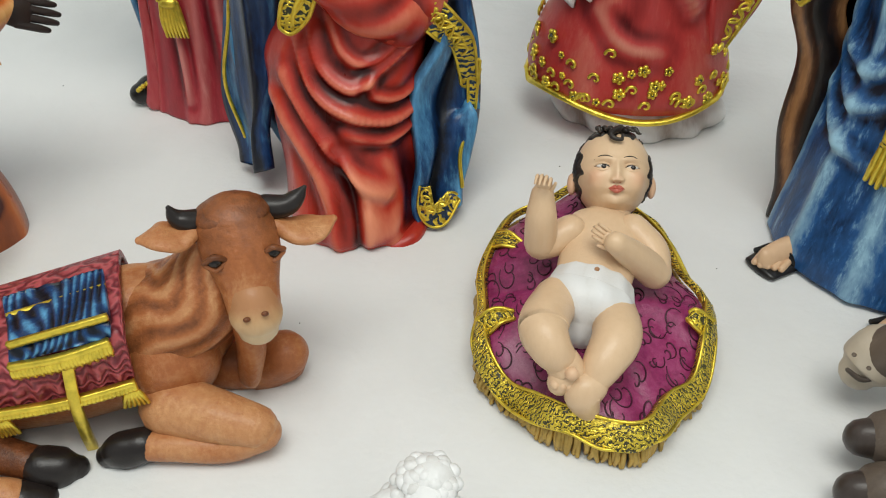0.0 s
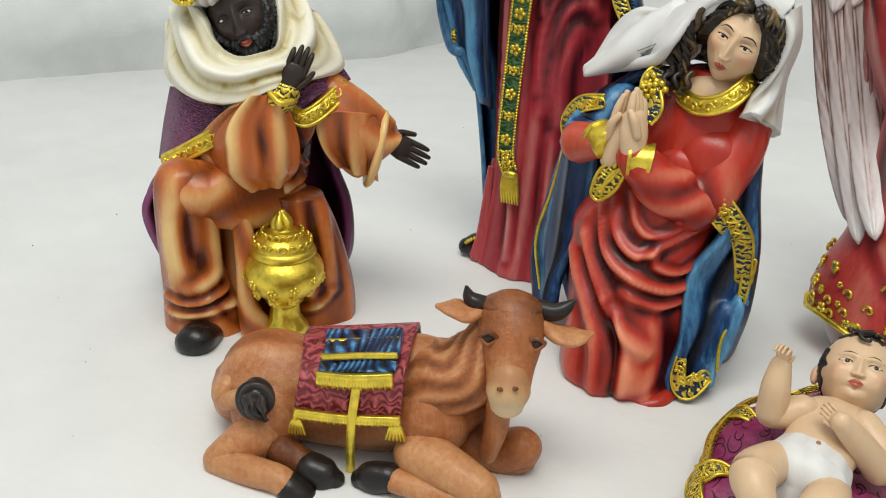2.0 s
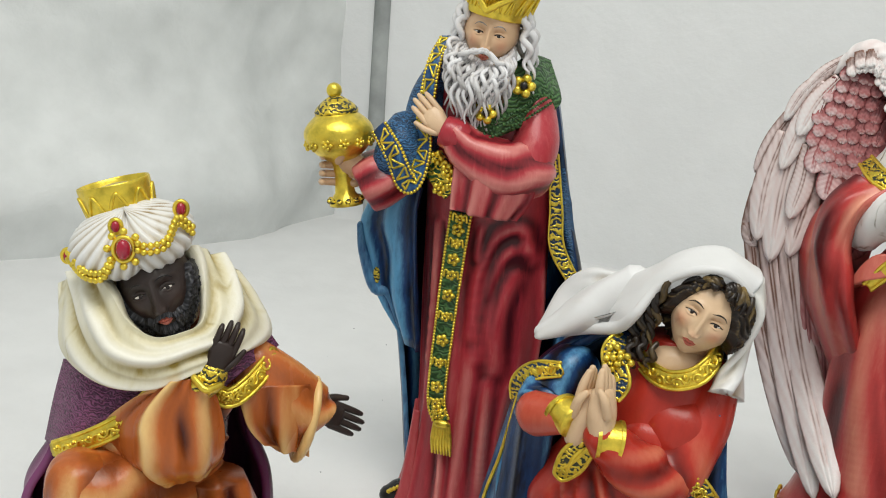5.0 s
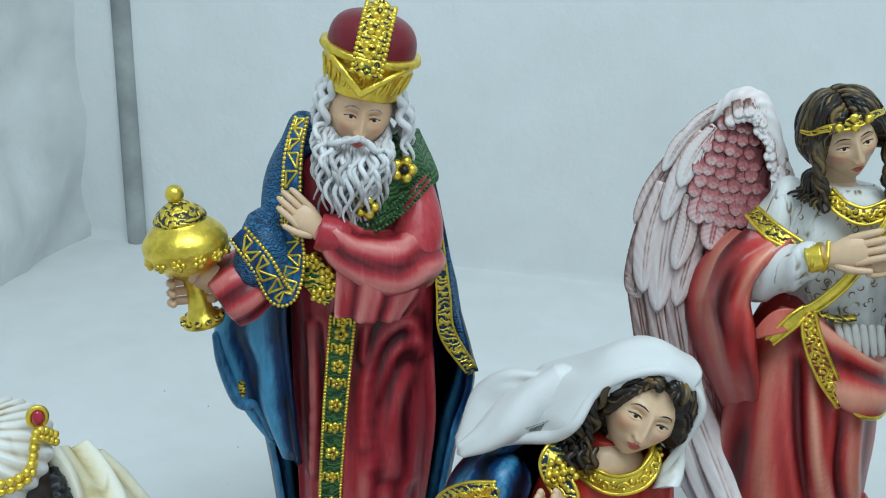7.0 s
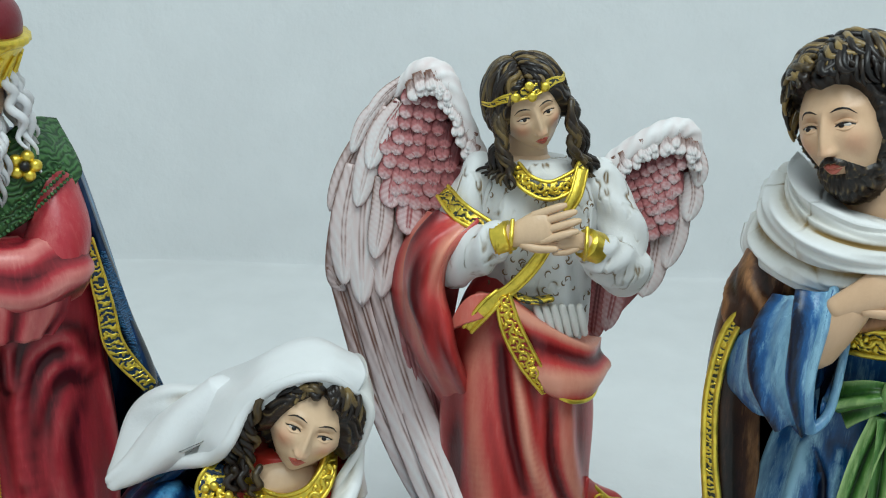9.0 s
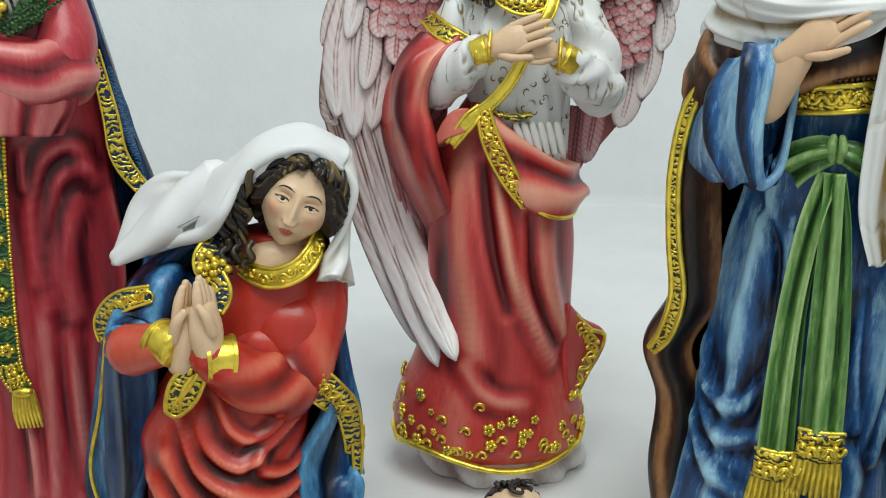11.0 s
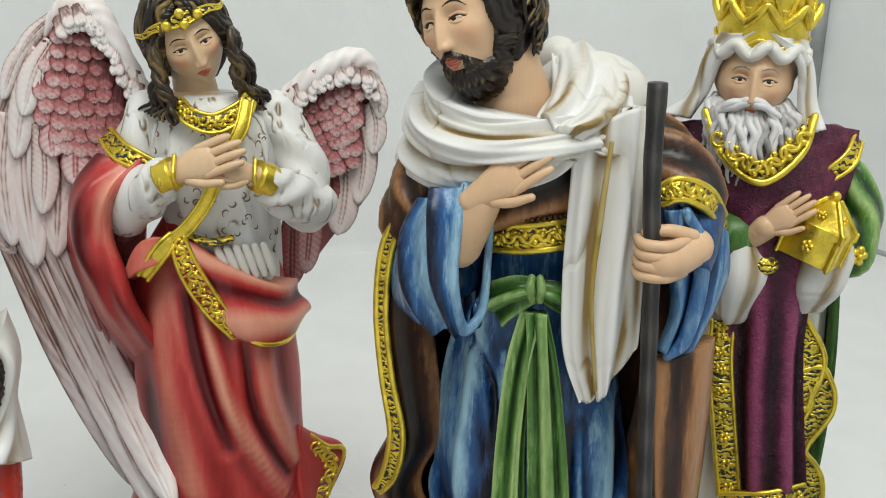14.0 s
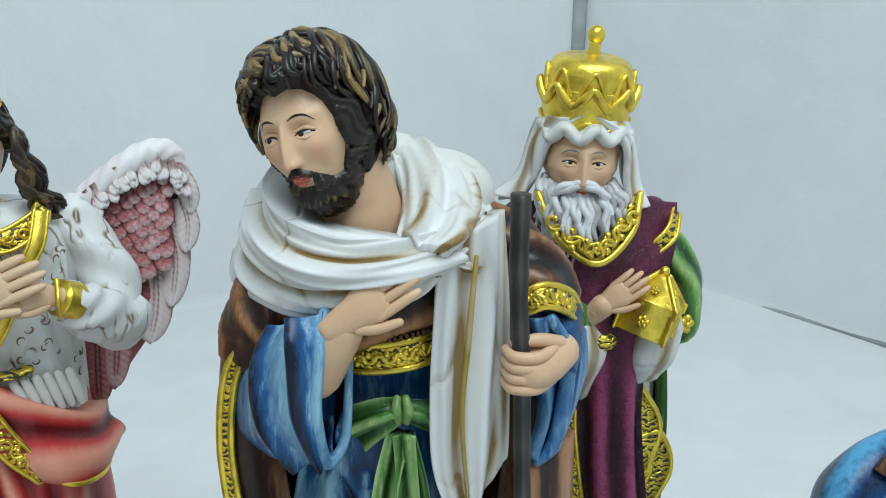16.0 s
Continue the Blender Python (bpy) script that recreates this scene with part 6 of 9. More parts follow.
def angel():
    s = Sculpt()
    # rocky cloud base
    s.body([(0, -2, 24, 30, 24), (2, -2, 18, 38, 29), (2, 0, 8, 42, 33), (2, 0, 0, 40, 32)], "stone", n=110, m=34, fold=lambda th, q: 2.6 * np.sin(np.radians(th * 5)) * np.sin(q * 3) + 1.6 * np.sin(np.radians(th * 11 + 40) + 5 * q))
    # coral gown and its flared, flowered hem
    hem = drape(31, 8, 2.0, 0, 360, (12, 20), 10, 0.62)
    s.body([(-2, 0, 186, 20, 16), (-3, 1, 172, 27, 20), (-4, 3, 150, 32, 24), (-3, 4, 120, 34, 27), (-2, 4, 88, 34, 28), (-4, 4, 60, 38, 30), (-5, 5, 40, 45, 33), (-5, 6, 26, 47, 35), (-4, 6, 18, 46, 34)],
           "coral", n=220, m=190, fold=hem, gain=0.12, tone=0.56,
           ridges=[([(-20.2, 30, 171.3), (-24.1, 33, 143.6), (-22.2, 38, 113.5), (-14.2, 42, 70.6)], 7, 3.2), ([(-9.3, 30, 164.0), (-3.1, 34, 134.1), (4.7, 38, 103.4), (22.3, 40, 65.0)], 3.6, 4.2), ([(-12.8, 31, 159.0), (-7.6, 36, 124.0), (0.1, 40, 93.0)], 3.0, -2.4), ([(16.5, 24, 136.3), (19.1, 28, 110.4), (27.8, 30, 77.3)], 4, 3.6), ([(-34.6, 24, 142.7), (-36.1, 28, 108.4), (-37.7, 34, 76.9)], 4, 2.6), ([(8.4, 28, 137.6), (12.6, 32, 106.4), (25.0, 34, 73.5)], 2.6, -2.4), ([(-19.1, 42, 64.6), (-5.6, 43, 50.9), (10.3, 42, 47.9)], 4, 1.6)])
    s.sheet([[(30.1, 10, 90.1), (35.4, 4, 82.0), (38.3, -2, 76.6)], [(28.7, 16, 66.3), (40.7, 4, 70.0), (51.8, -4, 66.5)], [(31.7, 20, 44.1), (38.2, 8, 44.3), (42.1, -2, 42.6)]], "coral", 3, 14, 18, tone=0.45)
    s.tube([(35.2, 6, 82.2), (43.5, 3, 73.8), (51.5, -2, 68.0), (45.9, 0, 52.9), (38.9, 8, 41.2)], 1.2, "gold", n=8)
    s.scrolls([(36.8, 8, 77.6), (44.9, 5, 65.8), (37.2, 12, 49.3)], 10, "gold", 10, 5, 0.7)
    rim = [(-5 + 47.5 * math.cos(radians(a)), 6 + 36 * math.sin(radians(a)), 19 + 3.2 * math.sin(radians(3 * a + 50)) + (4 if a < 20 or a > 160 else 0)) for a in range(-20, 201, 10)]
    s.tube(rim, [(1.5, 2.0)] * 3, "gold", n=10, m=110)
    rnd = random.Random(9)
    for k in range(64):
        a = radians(-15 + 210 * (k + rnd.random()) / 64)
        z = 24 + rnd.random() ** 1.7 * 26
        k2 = 1.0 - max(0, z - 26) * 0.0042
        q = np.array((-5 + 47.4 * k2 * math.cos(a), 6 + 35.6 * k2 * math.sin(a), z))
        if rnd.random() < 0.55:
            s.flower(q, rnd.uniform(1.8, 3.4), "gold", (math.cos(a), math.sin(a), 0.1), "gold_dark")
        else:
            o = np.array((math.cos(a), math.sin(a), 0))
            t2 = np.array((-math.sin(a), math.cos(a), 0))
            g = np.linspace(0, 5, 9)
            s.tube([q + o * 0.6 + (t2 * math.cos(x) + np.array((0, 0, math.sin(x)))) * (2.8 - 0.38 * x) for x in g], [0.85, 0.8, 0.5], "gold", n=6, m=16)
    # white embossed blouse, belt
    s.body([(1, 2, 236, 12, 11), (1, 2, 228, 22, 15), (1, 3, 214, 25, 18), (1, 3, 200, 24, 18), (3, 3, 186, 22, 17), (5, 4, 176, 20, 16), (8, 5, 160, 17, 16)], "white_lace", n=120, m=90, fold=drape(41, 14, 1.8, 0, 360, (6, 11), 16, 0.05), tone=0.8, gain=0.35)
    for k in range(6):
        s.tube([np.array((0.3, 24, 178.2)) + (3.6 * k, -0.5 * k, 0), np.array((4.6, 24, 167.0)) + (3.4 * k, -0.7 * k, -1)], [1.6, 1.9, 1.4], "white", n=8, tone=0.6)
    s.tube([(-10.3, 23, 183.7), (-2.3, 25, 181.8), (5.8, 24, 182.7)], [(1.4, 3)] * 2, "gold_dark", n=10)
    s.tube([(-24.5, 0, 229.5), (-31.9, 6, 208.9), (-33.7, 14, 191.8)], [(7.5, 9), (9, 10), (8.5, 9.5)], "white_lace", n=40, m=40, disp=lambda th, q: 0.7 * np.sin(np.radians(th * 3) + 12 * q), wash_shade=0.3, tone=0.82)
    s.tube([(-34.9, 14, 193.0), (-24.0, 24, 203.1), (-16.8, 29, 209.4)], [(11, 10), (10, 9), (7.5, 7)], "white_lace", n=40, m=40, disp=lambda th, q: 0.6 * np.sin(np.radians(th * 3) + 14 * q), wash_shade=0.3, tone=0.82)
    s.tube([(24.6, 2, 229.4), (34.9, 8, 209.6), (36.6, 14, 193.1)], [(7.5, 9), (9.5, 10), (9, 9.5)], "white_lace", n=40, m=40, disp=lambda th, q: 0.7 * np.sin(np.radians(th * 3) + 12 * q), wash_shade=0.3, tone=0.82)
    s.tube([(37.9, 14, 191.9), (27.2, 24, 200.2), (20.6, 29, 206.5)], [(11, 10), (9.5, 9), (7.5, 7)], "white_lace", n=40, m=40, disp=lambda th, q: 0.6 * np.sin(np.radians(th * 3) + 14 * q), wash_shade=0.3, tone=0.82)
    rnd = random.Random(52)
    for k in range(90):
        g = rnd.uniform(25, 155)
        z = rnd.uniform(166, 226)
        r = np.interp(z, [166, 182, 200, 214, 228], [18, 22, 24.5, 25.6, 22.6])
        o = np.array((math.cos(radians(g)), math.sin(radians(g)), 0))
        q = np.array((np.interp(z, [166, 182], [7, 2]), 3, z)) + o * (r + 1.7, r - 4.6, 0)
        t2 = np.array((-o[1], o[0], 0))
        big, sg, ph = rnd.uniform(1.0, 2.2), rnd.choice((-1, 1)), rnd.uniform(0, 6.3)
        s.tube([q + (t2 * math.cos(ph + sg * x) + np.array((0, 0, math.sin(ph + sg * x)))) * big * (1 - 0.17 * x) for x in np.linspace(0, 3.8, 9)], [0.1, 0.34, 0.1], "wash_line", n=6, m=16)
    for a, b in (((-17.9, 30, 209.2), (-12.7, 32, 211.9)), ((21.5, 29, 206.6), (16.3, 32, 209.8))):
        s.tube([a, b], [(6.6, 7), (6, 6.4)], "gold", n=22, ends=(0, 0))
        for c in (a, b):
            c = np.array(c)
            s.tube([c + (0, 1.5, 6.4), c + (-0.5, 6.6, 0), c + (0, 1.5, -6.4)], 0.9, "gold", n=8)
    s.hand((-12.7, 33, 211.8), np.array((9.9, 38, 221.8)) - np.array((-12.7, 33, 211.8)), (0, 1, 0.4), 26, "skin", 0.12, 0.06, -1)
    s.hand((15.7, 33, 210.5), np.array((-1.2, 36, 215.1)) - np.array((15.7, 33, 210.5)), (0, 1, 0.4), 19, "skin", 0.2, 0.06, 1)
    # coral shawl over one arm, gathered at the hip, gold-edged drape across
    s.sheet([[(-24.7, 24, 214.2), (-36.8, 16, 212.4), (-45.8, 0, 210.6)], [(-36.3, 30, 204.2), (-47.3, 22, 201.0), (-53.5, -6, 195.0)], [(-39.5, 28, 187.7), (-51.2, 20, 182.8), (-56.7, -8, 175.6)], [(-35.4, 30, 173.3), (-47.4, 20, 166.2), (-53.8, -8, 157.7)], [(-31.3, 29, 157.7), (-41.2, 20, 149.1), (-46.3, -6, 140.1)], [(-21.0, 12, 124.8), (-28.7, 4, 118.5), (-32.4, -6, 112.8)]],
            "coral", 5, 70, 100, ripple=lambda t, q: (2.2 * np.sin(t * 8 + 5 * q) + 0.9 * np.sin(t * 19 - 4 * q)) * np.clip(1.3 - q, 0, 1), tone=0.5)
    s.strip([(-39.4, 6, 220.9), (-32.5, 19, 216.6), (-21.9, 25, 212.6)], [6, 7, 5], "gold_dark", face=(-0.3, 1, 0.5), edge="gold", edge_r=0.9)
    s.sheet([[(-17.3, 24, 183.8), (-25.5, 26, 184.4), (-33.0, 24, 173.2)], [(-18.2, 26, 177.2), (-26.2, 29, 173.2), (-33.9, 24, 166.8)]], "coral", 6, 14, 12, tone=0.7)
    s.strip([(-15.4, 28, 185.5), (-20.8, 30, 180.0), (-27.6, 29, 170.1)], [4, 5.5, 4], "gold", edge="gold", edge_r=0.9)
    c, sd, out, wd = s.strip([(-14.1, 28, 184.4), (-10.1, 30, 171.7), (-2.3, 31, 157.3), (7.4, 30, 144.1)], [5.5, 7.5, 7.5, 6], "gold_red", edge="gold", edge_r=0.9, thick=2.5, m=50)
    s.scrolls(c[::4] + out[::4], 6.5, "gold", 12, 3, 0.6)
    s.sheet([[(-11.6, 25, 183.2), (3.3, 24, 169.5), (21.8, 16, 157.3), (28.6, 4, 155.9)], [(-6.3, 28, 168.4), (6.9, 29, 160.5), (24.3, 20, 150.1), (33.5, 4, 146.5)], [(5.9, 29, 143.5), (15.7, 29, 139.1), (26.7, 20, 136.7), (33.1, 4, 139.6)]], "coral", 5, 30, 26, ripple=lambda t, q: 1.6 * np.sin(q * 9 + 2 * t), tone=0.55)
    s.tube([(7.2, 31, 144.1), (16.6, 31, 139.4), (26.6, 22, 137.0), (32.8, 6, 139.2)], 1.0, "gold", n=8)
    s.strip([(1.6, 31, 207.7), (-3.7, 29, 197.3), (-11.0, 28, 188.2), (-16.4, 28, 184.3)], [4, 4.5, 4.5, 4], "gold", thick=2, edge="gold", edge_r=0.6)
    s.strip([(14.4, 20, 236.1), (11.9, 25, 227.0), (8.1, 27, 220.6)], [4.2, 4.5, 4], "gold", thick=2, edge="gold", edge_r=0.6)
    c, sd, out, wd = s.strip([(-11.3, 15, 234.3), (-6.4, 22, 230.1), (2.4, 24, 228.0), (12.5, 20, 232.6), (15.2, 15, 236.0)], [5, 6, 7, 6, 5], "gold_dark", face=[(-0.5, 1, 0.4), (-0.2, 1, 0.4), (0, 1, 0.4), (0.3, 1, 0.4), (0.6, 1, 0.4)], edge="gold", edge_r=0.8, m=50)
    s.scrolls(c[::5] + out[::5], 5, "gold", 11, 7, 0.55)
    # head with long waved hair and tiara
    hc, R = np.array((-7.0, 2, 257.3)), turn(-6, -21, -8)
    s.tube([hc + (2, -4, -24), hc + (0, -2, -8)], [(9, 8), (7.5, 7.5)], "skin", n=18)
    s.ell(hc + (2, -2, -25), (11, 9, 7), "skin", n=14)
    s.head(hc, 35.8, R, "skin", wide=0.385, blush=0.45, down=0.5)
    s.growth(lambda x, y, z: np.maximum((z - np.interp(np.abs(x), [0, 0.3, 0.55, 0.72, 0.86, 1], [0.66, 0.6, 0.4, 0.05, -0.5, -0.9])) / 0.05 + 0.5, (-0.12 - y) / 0.06), "hair", lambda x, y, z: 1.6 + 2.2 * np.clip(np.abs(x) * 1.3 - 0.2, 0, 1) + 1.5 * np.clip(-y, 0, 1), (38, 30, 0.55), 0.36, 100, lambda x, y, z: 32 * (y * 0.9 + 0.3 * np.sin(3.6 * z + 2.2 * np.abs(x)) + 0.08 * np.sin(11 * z + 6 * y) + 0.25 * np.abs(x)), 1.0)
    s.comb("hair", 0.0, [(0.36, 0.8, 0.54), (0.7, 0.6, 0.32), (0.92, 0.3, 0.0), (0.95, 0.0, -0.35), (0.85, -0.4, -0.5)], 22, 1.5, 1.2, 9, 0.05)
    for a, b, n2 in ((((-19.1, 12, 265.2), (-19.2, 14, 254.8), (-17.4, 14, 244.6), (-21.2, 12, 237.1), (-25.1, 9, 230.5)), ((-17.1, 13, 259.2), (-18.1, 16, 249.5), (-16.4, 18, 240.8), (-12.5, 20, 233.3), (-13.2, 21, 227.0)), 9), (((9.6, 8, 261.1), (11.7, 12, 256.6), (15.6, 11, 246.2), (19.4, 9, 237.8), (25.4, 7, 231.2)), ((9.2, 12, 261.0), (10.1, 15, 250.2), (11.4, 16, 242.4), (13.6, 14, 236.3), (17.7, 12, 231.3)), 9)):
        for k in range(n2):
            g = k / (n2 - 1)
            for j in range(2):
                s.lock([np.array(p) * (1 - g) + np.array(q) * g - (0, 3.5 * j, 0) for p, q in zip(a, b)], 1.6, "hair", 1.5, 2.8, k * 2 + j + 40 * n2, tone=0.42)
    band = [hc + 1.1 * R @ np.array((15.6 * math.sin(a), 15.2 * math.cos(a) - 1, 7.5 + 2.2 * math.cos(a) * (abs(a) < 0.8))) for a in np.linspace(-1.35, 1.35, 9)]
    s.strip(band, [0.8, 1.4, 2.2, 3.2, 4.4, 3.2, 2.2, 1.4, 0.8], "gold_dark", face=[R @ np.array((math.sin(a), math.cos(a), 0.2)) for a in np.linspace(-1.35, 1.35, 9)], thick=1.6, edge="gold", edge_r=0.45)
    for a, z in ((-0.35, 9.5), (0, 12), (0.35, 9.5), (0, 8)):
        s.ell(hc + 1.1 * R @ np.array((16 * math.sin(a), 15.6 * math.cos(a), z)), (1.9, 1.2, 1.9), "gold", n=8)
    # wings: a solid vane behind, long quills, broad secondaries, rows of coverts, a downy leading edge
    rnd = random.Random(3)
    s.sheet([[(-48.7, -12, 265.3), (-53.9, -12, 262.7), (-59.1, -12, 256.2)], [(-32.9, -13, 242.8), (-53.7, -14, 239.5), (-74.6, -14, 232.6)], [(-28.2, -13, 210.2), (-55.9, -15, 203.6), (-84.8, -15, 200.0)], [(-29.7, -13, 178.4), (-55.5, -15, 171.4), (-81.4, -14, 170.9)], [(-34.7, -12, 129.7), (-51.3, -13, 128.8), (-67.9, -12, 128.6)], [(-30.5, -10, 85.2), (-39.0, -10, 84.9), (-49.0, -10, 84.6)]], "feather_red", 4, 24, 50, tone=0.42)
    for pts, w, mat, tn in (
        (((-43.7, -10, 164.4), (-37.6, -9, 139.4), (-34.2, -8, 116.5)), 7, "feather_red", 0.5), (((-53.4, -10, 180.7), (-42.9, -9, 130.5), (-35.0, -7, 95.7)), 7, "feather_red", 0.55), (((-61.4, -10, 180.4), (-46.8, -8, 121.9), (-33.1, -5, 81.3)), 7, "feather_red", 0.72),
        (((-86.4, -12, 180.5), (-71.2, -11, 128.8), (-55.2, -2, 94.2), (-40.2, 10, 65.4)), 6.5, "feather", 0.6), (((-78.6, -9, 181.5), (-62.1, -8, 127.3), (-45.7, 6, 92.2), (-30.6, 26, 62.0)), 7.5, "feather", 0.72), (((-69.2, -8, 182.0), (-52.3, -7, 125.1), (-35.9, 14, 93.3), (-22.3, 34, 69.3)), 8, "feather", 0.74),
        (((-70.2, -12, 246.7), (-80.6, -12, 226.6), (-88.4, -12, 205.4)), 4.5, "feather", 0.45), (((-82.1, -13, 216.2), (-85.4, -13, 195.3), (-85.8, -12, 175.5), (-81.1, -11, 168.6)), 4.5, "feather", 0.45),
        (((-53.0, -10, 202.5), (-52.2, -9, 184.3), (-57.1, -8, 167.8)), 6.5, "feather_red", 0.55), (((-41.7, -10, 200.2), (-44.6, -9, 184.6), (-48.7, -8, 170.0)), 7, "feather_red", 0.45), (((-35.5, -11, 202.8), (-36.3, -10, 184.5), (-39.8, -9, 171.3)), 7, "feather_red", 0.35),
        (((-59.4, -9, 222.9), (-61.6, -8, 197.5), (-65.2, -6, 167.7)), 6.5, "feather", 0.58), (((-70.4, -9, 231.3), (-73.9, -8, 202.3), (-73.4, -6, 163.6)), 7.5, "feather", 0.74), (((-77.3, -9, 227.3), (-81.6, -8, 202.1), (-81.3, -7, 172.8)), 6.5, "feather", 0.72),
        (((-63.1, -8, 252.3), (-70.2, -7, 232.9), (-75.9, -6, 209.2)), 5.5, "feather", 0.74), (((-57.8, -7, 255.0), (-65.3, -6, 243.0), (-71.0, -5, 226.4)), 5.5, "feather", 0.78), (((-63.2, -9, 257.4), (-72.3, -9, 247.1), (-78.7, -9, 232.2)), 3.6, "feather", 0.7), (((-57.3, -9, 264.2), (-65.6, -9, 256.4), (-73.3, -9, 245.1)), 3.2, "feather", 0.7), (((-65.3, -6, 223.4), (-65.2, -5, 206.0), (-68.0, -4, 186.8)), 5.5, "feather", 0.66),
        (((-52.5, -5, 220.3), (-53.3, -4, 209.2), (-54.1, -3, 198.7)), 6.0, "feather_red", 0.86), (((-60.3, -5, 226.3), (-61.4, -4, 217.8), (-61.1, -3, 210.5)), 5.2, "feather_red", 0.84), (((-44.4, -6, 219.1), (-45.0, -5, 210.5), (-47.3, -5, 202.0)), 5, "feather_red", 0.5), (((-38.3, -7, 217.8), (-37.5, -6, 209.2), (-39.1, -6, 201.4)), 5, "feather_red", 0.35),
    ):
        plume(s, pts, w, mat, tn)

    a0, a1 = np.array((-40.5, -8, 259.0)), np.array((-29.8, -8, 222.9))
    far, low = np.array((-63.1, -8, 247.5)), np.array((-60.5, -8, 221.9))
    for i in range(9):
        g = i / 8
        lo, hi = far * (1 - g) + low * g, a0 * (1 - g) + a1 * g
        lo[0] = np.interp(g, [0, 0.25, 0.6, 1], [a0[0] - 14, far[0] + 3, far[0] - 1, low[0]])
        z = a0[2] * (1 - g) + (a1[2] - 4) * g
        count = max(2, int((hi[0] - lo[0]) / (4.6 + 1.2 * g)) + 1)
        for j in range(count):
            k = (j + (0.5 if i % 2 else 0)) / count
            p = np.array((lo[0] + (hi[0] - lo[0]) * k + rnd.uniform(-0.6, 0.6), -7 + 2.4 * g + rnd.uniform(-0.3, 0.3), z - 1.5 * k + rnd.uniform(-0.9, 0.9)))
            pale = 0.72 - 0.38 * k + rnd.uniform(-0.08, 0.08)
            covert(s, p, 2.9 + 1.1 * g + rnd.uniform(-0.2, 0.3), 4.0 + 2.2 * g + rnd.uniform(-0.3, 0.4), -8 + rnd.uniform(-12, 8), "feather_red", pale, rnd)
    s.tube([(-24.5, -5, 231.9), (-29.7, -6, 242.9), (-36.4, -6, 258.2), (-41.4, -7, 266.3), (-48.5, -8, 267.8), (-54.7, -9, 263.8), (-59.9, -10, 257.4)], [4.0, 4.2, 4.6, 5.2, 5.4, 4.0, 2.0], "feather", n=26, m=110, tone=0.82, disp=lambda th, q: 0.5 * np.sin(np.radians(th * 3) + 31 * q) * np.sin(23 * q + np.radians(th)), wash_shade=0.3)
    for k in range(46):
        g = k / 45
        c = spline([(-27.0, -3, 233.9), (-33.7, -3, 246.9), (-39.7, -3, 259.7), (-45.9, -3, 264.8), (-53.4, -4, 262.1)], 46)[k]
        covert(s, c + (rnd.uniform(-2, 2), rnd.uniform(-0.6, 0.6), rnd.uniform(-2, 1.5)), 2.0, 3.2, -20 + 50 * g + rnd.uniform(-16, 16), "feather", 0.86, rnd)
    # the other wing
    s.sheet([[(33.0, -12, 229.0), (48.7, -12, 245.6), (64.5, -12, 246.1)], [(34.5, -13, 212.3), (53.5, -14, 225.4), (69.9, -14, 231.0)], [(33.7, -13, 191.2), (50.8, -14, 202.1), (67.6, -14, 210.5)], [(32.3, -12, 175.3), (47.7, -14, 180.6), (57.7, -14, 183.6)], [(29.3, -12, 147.2), (34.2, -13, 152.7), (40.3, -13, 158.5)]], "feather_red", 4, 24, 40, tone=0.4)
    for pts, w, mat, tn in (
        (((31.7, -11, 181.1), (30.8, -10, 165.0), (30.1, -9, 148.5)), 6.5, "feather_red", 0.6), (((40.0, -11, 189.4), (38.6, -10, 173.5), (36.2, -9, 154.4)), 6, "feather_red", 0.75),
        (((64.5, -11, 221.4), (63.0, -11, 200.7), (55.4, -11, 180.5)), 5.5, "feather", 0.55), (((54.5, -9, 206.2), (53.6, -8, 188.1), (50.3, -7, 172.2)), 7, "feather", 0.72), (((60.6, -9, 219.2), (62.0, -8, 204.2), (59.2, -7, 186.0)), 6, "feather", 0.72),
        (((65.0, -9, 229.4), (67.3, -8, 219.7), (65.9, -7, 207.7)), 5, "feather", 0.74), (((52.5, -7, 222.0), (55.3, -6, 212.2), (55.8, -5, 200.7)), 5.5, "feather", 0.55), (((65.7, -9, 240.6), (68.3, -8, 232.2), (68.9, -8, 222.8)), 4.2, "feather", 0.76), (((47.0, -9, 206.0), (47.8, -8, 195.9), (47.2, -7, 186.9)), 6, "feather_red", 0.4),
    ):
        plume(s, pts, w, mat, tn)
    for i in range(7):
        g = i / 6
        lo, hi = np.array((37.8, -8, 229.3)) * (1 - g) + np.array((40.9, -8, 204.8)) * g, np.array((62.3, -8, 242.4)) * (1 - g) + np.array((59.0, -8, 209.2)) * g
        count = 7 if i < 5 else 5
        for j in range(count):
            k = (j + (0.5 if i % 2 else 0)) / count
            p = lo + (hi - lo) * k + (rnd.uniform(-0.7, 0.7), 1 + 2.0 * g, rnd.uniform(-0.9, 0.9))
            covert(s, p, 3.0 + 0.7 * g, 4.2 + 1.2 * g, 6 + rnd.uniform(-10, 10), "feather_red", 0.42 + 0.34 * k + rnd.uniform(-0.08, 0.08), rnd)
    s.tube([(26.7, -5, 227.8), (32.9, -6, 234.5), (43.1, -6, 242.1), (53.7, -7, 247.1), (61.9, -8, 246.2), (67.4, -9, 238.2)], [3.5, 4.2, 4.8, 5.2, 4.8, 2.5], "feather", n=26, m=90, tone=0.82, disp=lambda th, q: 0.5 * np.sin(np.radians(th * 3) + 31 * q) * np.sin(23 * q + np.radians(th)), wash_shade=0.3)
